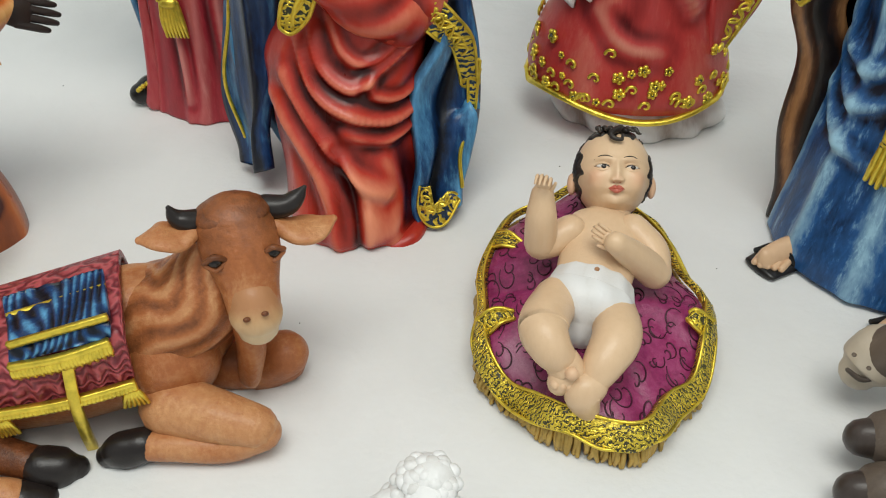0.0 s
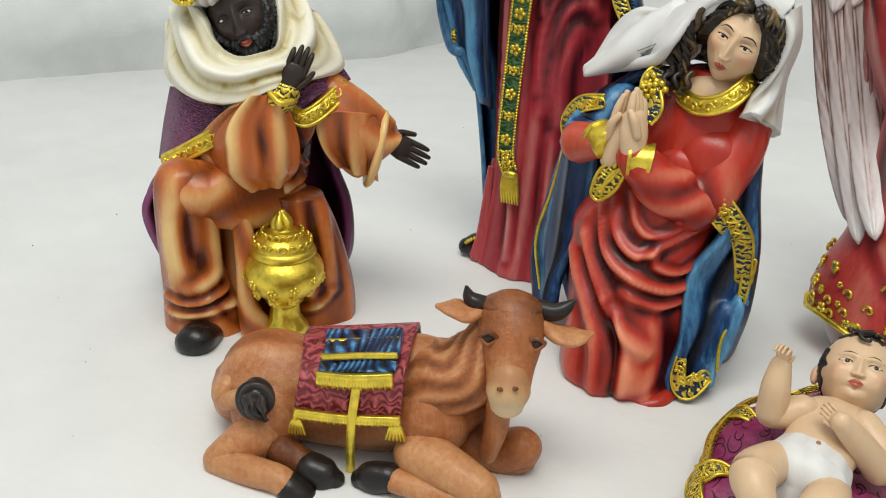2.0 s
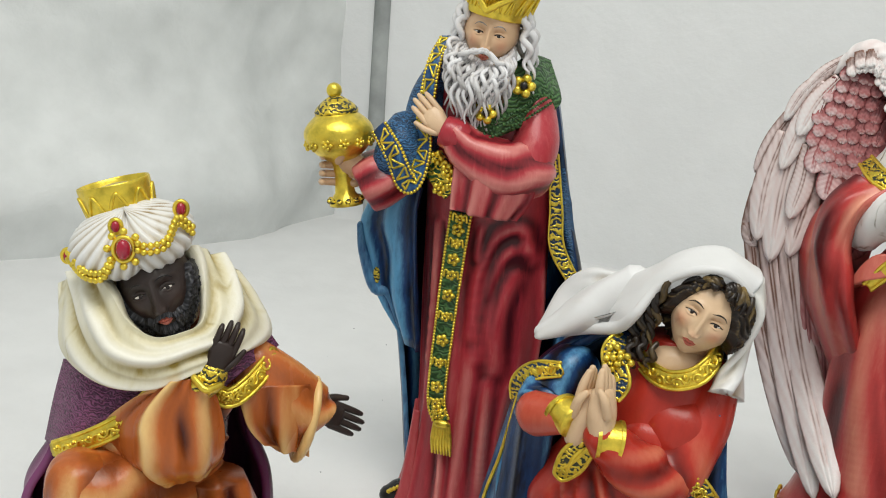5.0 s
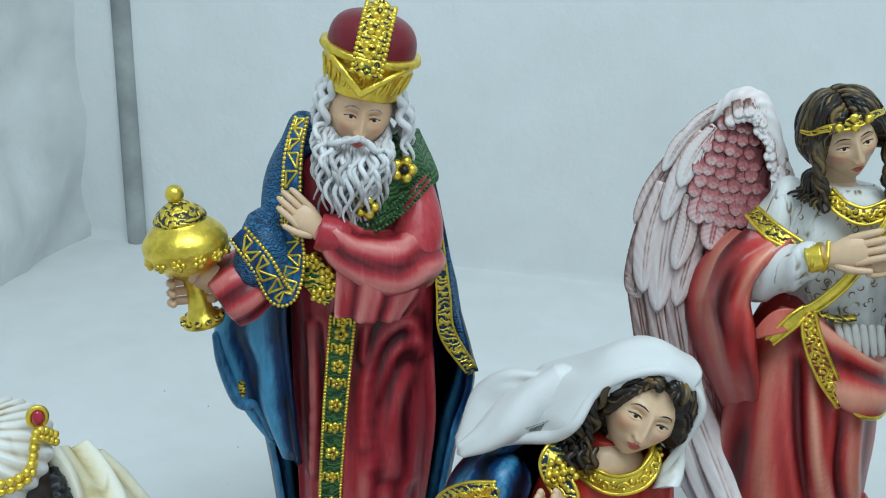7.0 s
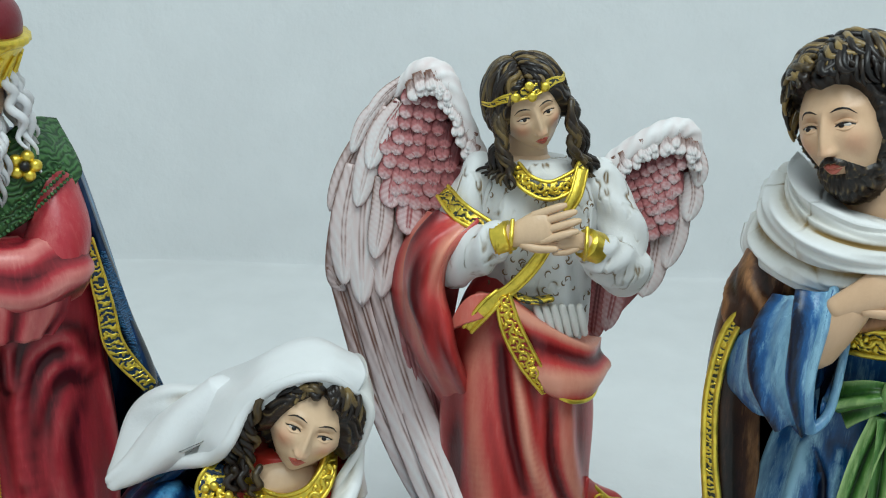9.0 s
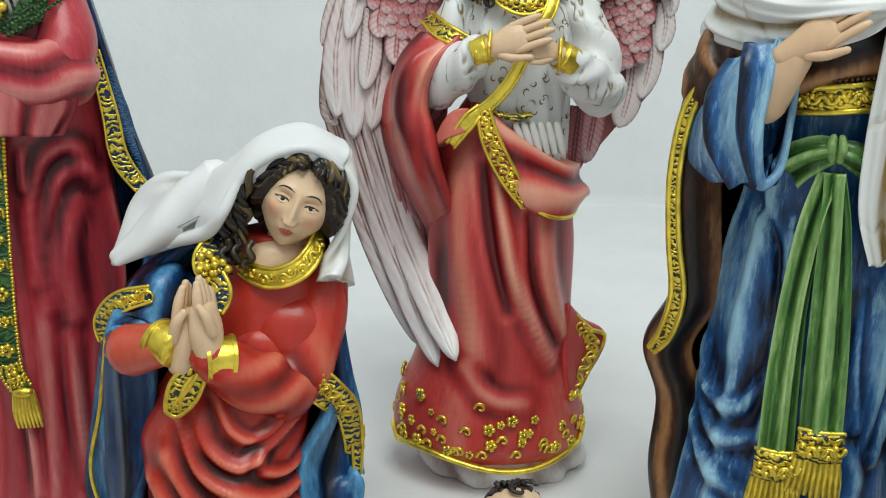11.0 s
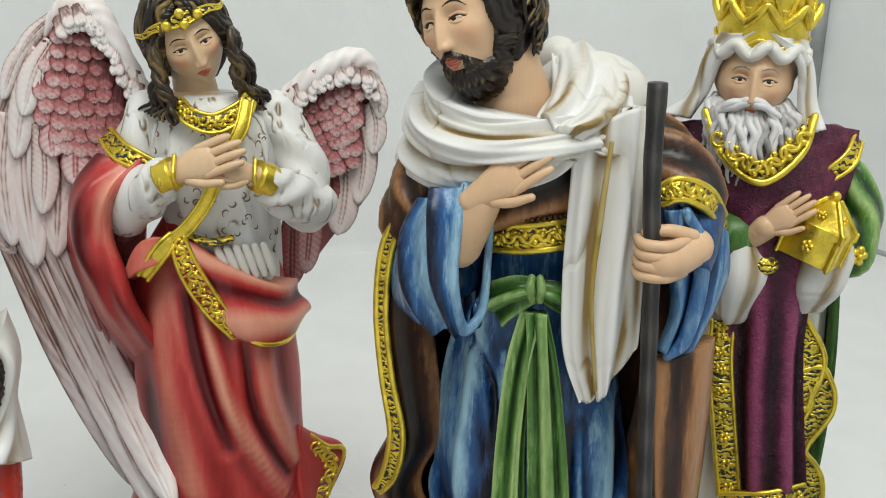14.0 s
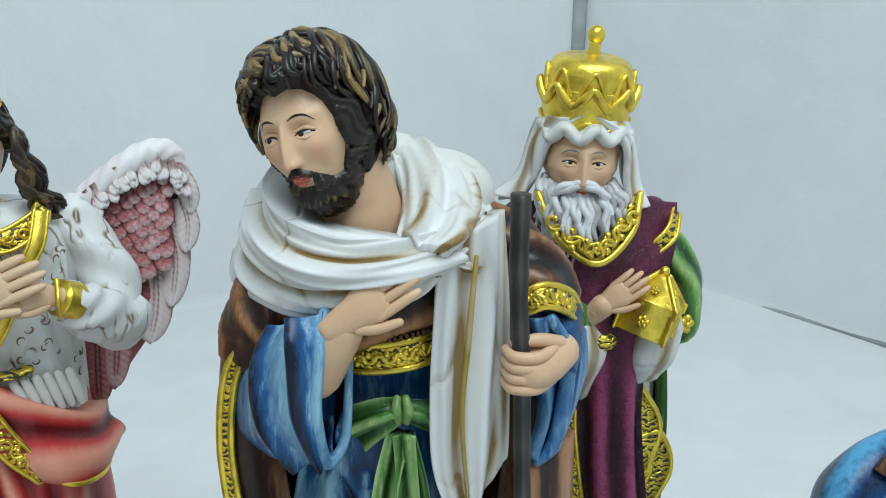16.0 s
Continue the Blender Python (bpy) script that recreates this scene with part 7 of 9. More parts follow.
    for k in range(34):
        c = spline([(29.3, -3, 228.4), (38.3, -3, 236.0), (48.6, -3, 241.9), (59.4, -4, 243.5), (65.2, -5, 236.5)], 34)[k]
        covert(s, c + (rnd.uniform(-2, 2), rnd.uniform(-0.6, 0.6), rnd.uniform(-2, 1.5)), 2.0, 3.2, 30 - k + rnd.uniform(-16, 16), "feather", 0.86, rnd)
    return tagged(s.make("angel_statue", (0.0600, 0.2030, 0), -1), "painted resin angel in coral gown and white blouse with feathered wings", "statue", "nativity figures")


angel()



# ---- bowing man with a staff ----
def bowing_man():
    s = Sculpt()
    # blue robe, long brushed folds
    s.body([(4, 6, 236, 24, 16), (5, 6, 215, 27, 20), (5, 6, 196, 26, 20), (6, 5, 178, 26, 20), (7, 4, 150, 31, 23), (8, 4, 110, 36, 26), (8, 5, 70, 38, 28), (8, 7, 35, 41, 31), (9, 10, 12, 45, 35), (9, 11, 2, 46, 36)], "blue", n=220, m=180,
           fold=drape(55, 9, 2.2, 0, 360, (4, 7), 10, 0.35), gain=0.35, tone=0.6,
           ridges=[([(-29.8, 30, 105.1), (-23.5, 36, 86.8), (-11.4, 38, 86.9), (-2.9, 36, 106.0)], 3.2, 4.4), ([(-30.1, 32, 89.7), (-20.6, 38, 71.2), (-5.6, 40, 77.5), (-1.0, 38, 89.1)], 3.0, 4.2), ([(-29.7, 34, 71.7), (-21.6, 40, 56.7), (-9.5, 42, 52.2)], 3.0, 3.8), ([(-16.0, 28, 168.2), (-6.2, 31, 147.0), (-2.8, 34, 116.3)], 2.2, -3.6), ([(-20.7, 28, 153.5), (-22.1, 30, 130.5), (-17.5, 34, 110.4)], 8, 3.4), ([(-3.0, 28, 162.8), (-2.7, 31, 132.5), (-2.9, 36, 99.3), (-3.1, 40, 68.8)], 2.0, 3.0),
                   ([(33.2, 30, 145.5), (32.8, 33, 119.2), (39.2, 36, 90.4)], 8, 3.4), ([(41.9, 26, 146.9), (43.4, 30, 110.2), (38.3, 38, 70.7)], 2.2, 3.6), ([(37.9, 28, 143.1), (39.8, 32, 110.8), (37.1, 38, 77.5)], 1.8, -3.2), ([(24.0, 31, 136.8), (25.8, 33, 109.8), (30.2, 37, 85.3)], 1.8, 2.6), ([(45.7, 22, 154.1), (48.4, 26, 117.7), (49.1, 32, 75.6)], 3.0, 3.0), ([(28.9, 38, 76.5), (32.9, 40, 64.1), (30.9, 42, 50.7)], 2.6, 3.2)])
    s.sheet([[(44.6, 30, 168.7), (53.2, 28, 167.9), (66.3, 10, 169.2)], [(47.5, 30, 144.5), (55.1, 29, 143.5), (67.9, 10, 143.6)], [(51.2, 30, 113.2), (57.5, 29, 112.1), (68.1, 11, 108.7)], [(54.1, 30, 82.1), (58.7, 29, 80.7), (66.6, 13, 75.2)], [(56.1, 30, 59.6), (58.8, 29, 57.9), (63.2, 16, 50.9)]], "brown", 4, 50, 70, ripple=lambda t, q: 1.0 * np.sin(t * 9 + 2 * q), tone=0.72)
    # sandalled feet
    for q, r in (((-33.6, 45, 3.4), 0.0), ((16.4, 62, 16.4), 0.3)):
        q = np.array(q) + (6, -5, 0)
        q[2] = 4
        s.tube([q + (9, -14, 2), q + (3, -5, 1.5), q + (-2, 4, 0)], [(5.5, 5), (6.4, 4.6), (6.4, 3.4)], "skin_tan", n=18)
        s.tube([q + (9, -14, -2.6), q + (2, -4, -2.6), q + (-3, 6, -2.6)], [(7, 2.0), (8.4, 2.2), (7.8, 2.0)], "black", n=22, up=(0, 0, 1))
        s.tube([q + (-7.5, -3, -2), q + (0.5, -2, 5), q + (9, -2, -2)], [(1.8, 1.1)] * 2, "black", n=10)
        for k in range(5):
            e = q + (-5.6 + 2.6 * k, 6.4 - 0.7 * abs(k - 1), -0.3)
            s.tube([e + (0.8, -4, 0.8), e], [1.6, 1.5], "skin_tan", n=8)
    # brown cloak with gold border
    left = ((-38.5, 0, 219.6), (-44.7, 12, 201.0), (-46.1, 16, 173.1), (-42.3, 18, 139.5), (-41.1, 18, 121.5), (-49.1, 14, 99.0), (-41.7, 12, 75.2), (-41.9, 12, 44.0), (-37.2, 12, 16.6))
    rows = []
    for i, (ul, wl, z) in enumerate(left):
        ur, wr = ((44, 54, 58, 57, 55, 53, 51, 49, 47)[i], (0, 6, 8, 8, 8, 8, 8, 8, 6)[i])
        inner = min(ul + 16, -16)
        rows.append([(inner, wl - 8, z), (ul + 4, wl - 1, z), (ul - 1, wl - 6, z), (ul + 3, -14, z), (ul * 0.4, -32, z), (ur * 0.4, -32, z), (ur - 3, -14, z), (ur, wr - 4, z), (ur - 3, wr, z), (ur - 12, wr - 6, z)])
    rows.append([(a, b, 1.0) for a, b, c in rows[-1]])
    s.sheet(rows, "brown", 3, 100, 80, ripple=lambda t, q: 1.2 * np.sin(t * 40 + 3 * q) * np.clip(q * 2, 0, 1), tone=0.42)
    s.strip([(-29.1, 18, 211.8), (-37.2, 22, 208.6), (-43.6, 20, 197.4), (-46.1, 18, 173.6), (-43.7, 19, 148.5), (-40.0, 20, 127.0), (-42.7, 18, 109.8), (-47.8, 16, 100.0)], [2.5, 3.2, 3.6, 3.6, 4, 5, 5, 3], "gold_dark", face=[(-0.3, 1, 0.5), (-0.4, 1, 0.3)] + [(-0.25, 1, 0)] * 6, thick=3, edge="gold", edge_r=1.2, m=90)
    # brown tunic front and belt
    s.sheet([[(-24.8, 30, 226.1), (-4.5, 34, 228.5), (18.3, 30, 233.5)], [(-18.0, 28, 213.0), (-0.9, 31, 216.9), (18.5, 27, 218.2)], [(-9.4, 26, 207.0), (2.8, 29, 209.0), (16.4, 26, 210.7)]], "brown", 6, 26, 20, ripple=lambda t, q: 1.4 * np.sin(q * 10 + 4 * t), tone=0.45)
    c, sd, out, wd = s.strip([(-10.1, 27, 205.9), (-0.5, 31, 206.9), (7.9, 32, 208.3), (16.4, 29, 209.3)], 8.5, "gold_dark", thick=3, edge="gold", edge_r=1.2, m=50)
    s.scrolls(c[::5] + out[::5] * 1.3, 6, "gold", 9, 3, 0.7)
    s.beads(c + (0, 2, 6.4), 0.8, "brown", 1.8)
    # green sash: knot, bow, two tails with gold tassels
    s.ell((6.7, 33, 190.3), (4, 3.4, 4.4), "green", n=18, tone=0.45)
    for a in (-0.5, 0.4):
        s.tube([np.array((6.5, 36, 195.6)) + (a * 3, 0, 0), np.array((6.7, 37, 192.4)) + (a * 4, 1, 0), np.array((6.9, 36, 188.1)) + (a * 3, 0, 0)], [1.2, 1.6, 1.2], "green", n=8, tone=0.75)
    s.sheet([[(6.1, 33, 193.4), (6.2, 36, 191.8), (6.3, 33, 187.6)], [(0.1, 33, 193.4), (-0.5, 37, 190.1), (0.5, 33, 183.0)], [(-8.4, 28, 188.5), (-8.7, 32, 184.1), (-3.0, 30, 177.3)]], "green", 2.6, 40, 30, ripple=lambda t, q: (1.7 * np.sin(t * 13 + 1) + 0.6 * np.sin(t * 29)) * (0.4 + 0.6 * q), tone=0.46)
    s.sheet([[(7.3, 33, 193.4), (7.4, 36, 191.9), (7.5, 33, 187.7)], [(12.4, 33, 193.0), (13.2, 36, 190.3), (12.9, 32, 184.0)], [(18.4, 29, 189.0), (19.1, 31, 185.2), (17.2, 29, 179.9)]], "green", 2.6, 40, 30, ripple=lambda t, q: (1.7 * np.sin(t * 13 + 2) + 0.6 * np.sin(t * 29)) * (0.4 + 0.6 * q), tone=0.42)
    for (la, ra), ph in (((((5.1, 33, 183.0), (0.2, 33, 164.2), (-2.5, 32, 134.9), (-3.3, 33, 104.6), (-2.6, 36, 70.4)), ((7.6, 33, 183.2), (6.2, 33, 164.6), (5.3, 31, 135.1), (6.7, 32, 105.2), (8.9, 35, 71.3))), 0.4), ((((6.2, 35, 183.6), (6.3, 35, 165.2), (7.3, 34, 136.5), (8.7, 35, 106.9), (10.3, 37, 82.0)), ((8.8, 34, 183.5), (14.0, 34, 165.4), (18.7, 33, 137.1), (22.0, 34, 107.8), (23.8, 36, 84.2))), 2.0)):
        s.sheet([[a, (np.array(a) * 2 + np.array(b)) / 3 + (0, 1.5, 0), (np.array(a) + 2 * np.array(b)) / 3 + (0, 1, 0), b] for a, b in zip(la, ra)], "green", 4, 44, 70, ripple=lambda t, q: 1.5 * np.sin(t * 11 + ph + 1.2 * q) * (1 - 0.45 * q) + 0.5 * np.sin(t * 27 + 2 * ph), tone=0.5)
    for q in ((3.7, 37, 70.6), (17.2, 38, 82.3)):
        q = np.array(q)
        s.sheet([[q + (-7.5, 0, 6), q + (0, 1.5, 6.5), q + (7.5, 0, 7)], [q + (-7.5, 0, -5), q + (0, 1.5, -5), q + (7.5, 0, -4)]], "gold_dark", 4, 12, 8, rim="gold", rim_r=1.0, rims="tb")
        s.scrolls([q + (-7, 3, 0), q + (0, 4, 0), q + (7, 3, 1)], 7, "gold", 5, 3, 0.8)
        for k in range(9):
            x = (k - 4) * 1.8
            s.tube([q + (x, 0.5, -5), q + (x * 1.1, 1.8, -12), q + (x * 1.25, 0.5, -20 - (k % 3))], [1.2, 1.5, 1.0], "gold", n=7)
    # near arm: brown shoulder, blue bell sleeve, hand on the chest
    s.tube([(-27.7, 12, 227.1), (-33.0, 12, 215.4), (-35.1, 14, 205.5)], [(11, 12), (12, 13), (12, 13)], "brown", n=40, m=40, tone=0.45, disp=lambda th, q: 0.9 * np.sin(np.radians(th * 4) + 9 * q) + 0.5 * np.sin(np.radians(th * 9) + 14 * q))
    s.tube([(-31.8, 14, 204.7), (-26.5, 20, 197.7), (-19.7, 24, 190.2)], [(9, 10), (10, 12), (8, 12)], "blue", n=30, tone=0.25)
    rim_pts = [(-16.1, 42, 225.7), (-17.6, 47, 217.3), (-19.0, 47, 201.4), (-18.0, 45, 188.6), (-15.8, 41, 178.6)]
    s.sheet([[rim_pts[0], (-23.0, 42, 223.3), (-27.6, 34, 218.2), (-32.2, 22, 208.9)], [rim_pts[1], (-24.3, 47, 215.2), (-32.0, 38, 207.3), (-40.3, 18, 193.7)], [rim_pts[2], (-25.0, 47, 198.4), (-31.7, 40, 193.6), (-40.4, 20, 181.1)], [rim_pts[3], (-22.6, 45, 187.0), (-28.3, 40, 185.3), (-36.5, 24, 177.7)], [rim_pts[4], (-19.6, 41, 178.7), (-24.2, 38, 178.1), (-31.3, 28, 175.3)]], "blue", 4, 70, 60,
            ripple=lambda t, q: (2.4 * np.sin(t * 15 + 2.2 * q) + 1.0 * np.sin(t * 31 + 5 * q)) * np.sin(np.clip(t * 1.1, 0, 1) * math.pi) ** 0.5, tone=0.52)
    s.sheet([[(-15.4, 36, 222.6), (-11.8, 32, 218.6), (-8.9, 30, 212.1)], [(-16.7, 30, 202.8), (-13.6, 25, 198.8), (-9.6, 30, 199.4)], [(-17.3, 30, 185.5), (-14.0, 26, 183.6), (-10.2, 31, 186.4)], [(-15.5, 40, 178.0), (-12.6, 38, 179.4), (-10.2, 35, 184.3)]], "blue", 3, 30, 40, ripple=lambda t, q: 1.2 * np.sin(t * 9 + 6 * q), tone=0.22)
    s.tube(rim_pts + [(-12.2, 39, 180.0), (-9.8, 36, 185.6), (-9.1, 35, 200.8), (-8.8, 33, 212.8)], [1.6, 1.9, 2.0, 2.0, 2.2, 1.7, 1.5, 1.3, 1.1], "blue", n=12, m=90, tone=0.85)
    s.tube([(-18.6, 38, 206.2), (-14.3, 42, 215.4), (-11.1, 44, 221.6)], [(8, 8), (7, 6.5), (6, 5)], "skin_tan", n=24)
    s.hand((-12.1, 46, 224.0), np.array((6.6, 48, 238.2)) - np.array((-12.1, 46, 224.0)), (-0.15, 1, 0.3), 24, "skin_tan", 0.1, 0.02, -1)
    # far arm: brown shoulder, gold band, blue sleeve, fist
    s.tube([(36, -6, 236), (45.5, 2, 228), (51.5, 10, 218)], [(9, 11), (12.5, 13.5), (14, 14)], "brown", n=28, tone=0.4, disp=lambda th, q: 1.5 * np.sin(np.radians(th * 4) + 9 * q))
    s.strip([(42.9, 33, 223.2), (48.1, 34, 226.0), (56.9, 28, 221.5), (64.8, 16, 210.6)], [5.5, 6.5, 7, 6], "gold_dark", face=[(-0.2, 1, 0.8), (0, 1, 0.7), (0.4, 1, 0.6), (0.9, 0.6, 0.4)], thick=3, edge="gold", edge_r=1.1)
    s.scrolls([(42.9, 35, 224.0), (47.7, 36, 226.7), (56.5, 30, 222.2), (63.9, 18, 212.3)], 6, "gold", 11, 5, 0.65, (0.2, 1, 0.6))
    s.tube([(53.1, 18, 214.6), (51.9, 26, 206.6), (50.9, 32, 199.9)], [(12, 11), (11, 11), (9, 10)], "blue", n=30, ends=(1, 0), tone=0.3)
    s.sheet([[(43.6, 32, 219.7), (51.4, 32, 220.1), (63.3, 18, 209.4)], [(46.8, 34, 204.3), (55.9, 30, 203.0), (65.8, 16, 195.1)], [(49.6, 32, 186.5), (56.2, 28, 186.7), (63.8, 16, 182.9)], [(46.6, 34, 172.8), (52.2, 30, 170.8), (59.9, 18, 173.6)]], "blue", 5, 34, 40, ripple=lambda t, q: 1.4 * np.sin(t * 8 + 2 * q), tone=0.2)
    s.tube([(50.3, 36, 219.8), (56.1, 34, 208.5), (57.1, 33, 193.2), (54.4, 33, 176.6), (49.5, 34, 171.0)], [(1.6, 1.6), (2.4, 2.2), (2.6, 2.2), (2.4, 2), (1.6, 1.4)], "blue", n=14, m=60, tone=0.6)
    s.tube([(53.9, 34, 208.4), (47.8, 38, 206.2), (43.6, 40, 205.5)], [(6, 6), (6.6, 6.6), (6.4, 7.4)], "skin_tan", n=20)
    f0 = np.array((40.6, 43, 206.7))
    for k in range(4):
        z = 5.4 - 3.6 * k
        s.tube([f0 + (10, -4, 0.92 * z), f0 + (4, 1.4, 0.92 * z - 0.4), f0 + (-2.6, 0.5, 0.92 * z - 0.4), f0 + (-4.2, -4.5, 0.92 * z)], [1.8, 1.8, 1.75, 1.5], "skin_tan", n=12, m=26)
    s.tube([f0 + (12, -6, 6), f0 + (5, -3, 8.2), f0 + (-2, -3, 7.4)], [2.3, 2.1, 1.6], "skin_tan", n=10)
    # neck, head turned aside and down
    hc, R = np.array((-17.2, 20, 272.4)), turn(2, -17, 31)
    s.tube([(-2.7, 10, 226.8), (-4.0, 14, 242.1), (-5.9, 14, 251.9), hc + (4, -4, -4)], [(18, 15), (13.5, 13), (12, 12), (12, 12)], "skin_tan", n=40, m=40)
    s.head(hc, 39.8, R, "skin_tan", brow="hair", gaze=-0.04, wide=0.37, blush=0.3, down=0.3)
    s.growth(lambda x, y, z: np.maximum((z - np.interp(np.abs(x + 0.1), [0, 0.25, 0.5, 0.68, 0.8, 0.9, 0.97], [0.56, 0.62, 0.58, 0.48, 0.36, 0.16, -0.35])) / 0.05 + 0.5, np.minimum((-0.06 - y) / 0.06, (z + 0.78) / 0.08)), "hair", lambda x, y, z: 2.4 + 4.4 * np.clip(z, 0, 1) ** 1.6 + 0.6 * np.clip(np.abs(x) - 0.3, 0, 1) + 0.5 * np.clip(-y, 0, 1) * np.clip(0.6 - z, 0, 1), (38, 30, 0.4), 0.22, 120, lambda x, y, z: 31 * (0.8 * y + 0.22 * np.sin(4.4 * z + 3.0 * np.abs(x)) + 0.09 * np.sin(12 * z + 7 * y + 4 * x) + 0.35 * np.abs(x) - 0.25 * z), 1.6)
    s.comb("hair", -0.1, [(0.4, 0.72, 0.58), (0.66, 0.54, 0.5), (0.86, 0.34, 0.34), (0.98, 0.08, 0.05), (0.95, -0.22, -0.35), (0.8, -0.5, -0.6), (0.3, -0.85, -0.6)], 38, 3.9, 1.1, 5, 0.13, light=0.12, crown=2.0)
    rnd = random.Random(14)
    for k in range(20):
        p0 = np.array((-3.1, 8, 277.1)) * (1 - k / 19) + np.array((-5.2, 13, 275.5)) * k / 19 + (rnd.uniform(-2, 2), rnd.uniform(-5, 2), rnd.uniform(-2, 4))
        s.lock([p0, p0 + (2.5 + rnd.uniform(-1, 1), 0, -7), p0 + (3.5 * (1 - k / 19) + rnd.uniform(-2, 1), 1, -15 + 3 * k / 19)], 1.7, "hair", 1.7, 1.6, 300 + k, tone=0.3 + 0.5 * rnd.random())

    def jaw(x, y, z):
        a = np.abs(x)
        line = np.interp(a, [0, 0.17, 0.22, 0.34, 0.5, 0.66, 0.8, 0.92], [-0.74, -0.73, -0.58, -0.58, -0.70, -0.66, -0.42, -0.05])
        lip = np.interp(a, [0, 0.08, 0.26, 0.34], [-0.475, -0.475, -0.56, -0.62])
        return np.maximum(np.clip((line - z) / 0.05 + 0.5, 0, 1), np.clip(1.5 - np.abs(z - lip) / 0.042, 0, 1) * (a < 0.34)) * (y > -0.15)
    s.growth(jaw, "hair", lambda x, y, z: 1.2 + 8.0 * np.clip(-z - 0.62, 0, 0.4), (34, 26, 0.6), 0.4, 110)
    # white shawl: rolls round the neck, cross-over and long fall
    s.ell((20.2, -6, 247.0), (20, 12, 15), "white", n=24, tone=0.6)
    s.tube([(9.0, -14, 258.6), (-8, -24, 246), (-31.0, -6, 248.2)], [7, 6.5, 5], "white", n=24, tone=0.6)
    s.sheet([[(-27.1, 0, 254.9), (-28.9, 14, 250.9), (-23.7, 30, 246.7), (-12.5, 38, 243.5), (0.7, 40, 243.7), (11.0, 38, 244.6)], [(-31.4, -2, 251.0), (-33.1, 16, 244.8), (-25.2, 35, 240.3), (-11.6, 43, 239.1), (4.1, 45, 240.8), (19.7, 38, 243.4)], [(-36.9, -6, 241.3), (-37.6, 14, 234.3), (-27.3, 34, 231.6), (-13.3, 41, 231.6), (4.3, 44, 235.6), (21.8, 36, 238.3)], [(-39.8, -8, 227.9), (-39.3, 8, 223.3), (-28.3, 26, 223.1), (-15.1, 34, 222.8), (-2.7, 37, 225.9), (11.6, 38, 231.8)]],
            "white", 5, 110, 110, ripple=lambda t, q: (2.0 * np.sin(q * 14 + 1.8 * np.sin(3 * t)) + 0.9 * np.sin(q * 31 + 5 * t) + 0.4 * np.sin(q * 57 - 6 * t)) * np.clip(1.15 - 0.5 * t, 0, 1), tone=0.66, wash_shade=0.45)
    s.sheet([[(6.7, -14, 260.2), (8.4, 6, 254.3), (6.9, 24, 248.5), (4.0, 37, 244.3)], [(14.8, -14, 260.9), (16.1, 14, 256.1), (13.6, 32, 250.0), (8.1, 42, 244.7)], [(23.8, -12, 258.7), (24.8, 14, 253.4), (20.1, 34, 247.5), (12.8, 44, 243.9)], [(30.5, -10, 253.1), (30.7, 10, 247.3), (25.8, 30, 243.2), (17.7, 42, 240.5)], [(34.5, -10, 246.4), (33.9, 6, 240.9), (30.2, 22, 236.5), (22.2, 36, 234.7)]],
            "white", 5, 90, 110, ripple=lambda t, q: (1.9 * np.sin(q * 16 + 2 * np.sin(2 * t)) + 0.9 * np.sin(q * 35 + 3 * t) + 0.4 * np.sin(q * 61 - 5 * t)) * (0.5 + 0.5 * t), tone=0.66, wash_shade=0.45)
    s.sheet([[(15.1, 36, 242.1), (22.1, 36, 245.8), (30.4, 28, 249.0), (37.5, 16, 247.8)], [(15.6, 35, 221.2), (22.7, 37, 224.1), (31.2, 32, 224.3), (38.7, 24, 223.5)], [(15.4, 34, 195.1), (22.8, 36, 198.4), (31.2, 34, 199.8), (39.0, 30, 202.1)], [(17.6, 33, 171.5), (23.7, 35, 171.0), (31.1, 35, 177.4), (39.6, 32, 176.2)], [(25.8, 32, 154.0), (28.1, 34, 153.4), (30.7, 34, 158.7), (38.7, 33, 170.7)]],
            "white", 4.5, 60, 60, ripple=lambda t, q: (1.8 * np.sin(t * 12 + 0.8 * q) + 0.7 * np.sin(t * 29 + 2.4 * q + np.sin(5 * q))) * (0.6 + 0.4 * q), tone=0.66, wash_shade=0.45)
    s.tube([(26.1, 40, 240.6), (24.5, 42, 217.4), (23.8, 41, 191.7), (27.5, 38, 159.1)], [0.7, 1.0, 0.8, 0.6], "cream", n=8, tone=0.15)
    return tagged(s.make("bowing_man_statue", (0.1650, 0.1200, 0), -20), "painted resin bearded man bowing, blue robe, brown cloak, white shawl", "statue", "nativity figures")


bowing_man()


def walking_staff():
    s = Sculpt()
    rnd = random.Random(2)
    a, b, c = np.array((37.2, 40, 258.7)), np.array((40.3, 42, 207.7)), np.array((46.8, 42, 109.6))
    d = unit(c - a)
    e = a + d * (a[2] - 1.5) / -d[2]
    pts = [a + (e - a) * k / 9 + (rnd.uniform(-0.4, 0.4), rnd.uniform(-0.4, 0.4), 0) for k in range(10)]
    s.tube(pts, [2.9, 2.7, 2.6, 2.6, 2.5, 2.5, 2.4, 2.4, 2.3, 2.3], "staff", n=16, m=120, ends=(0, 0), disp=lambda th, q: 0.16 * np.sin(np.radians(th * 5)) + 0.1 * np.sin(q * 90))
    return tagged(s.make("walking_staff", (0.1650, 0.1200, 0), -20), "dark grey wood-grained rod held upright in statue's fist", "staff")


walking_staff()



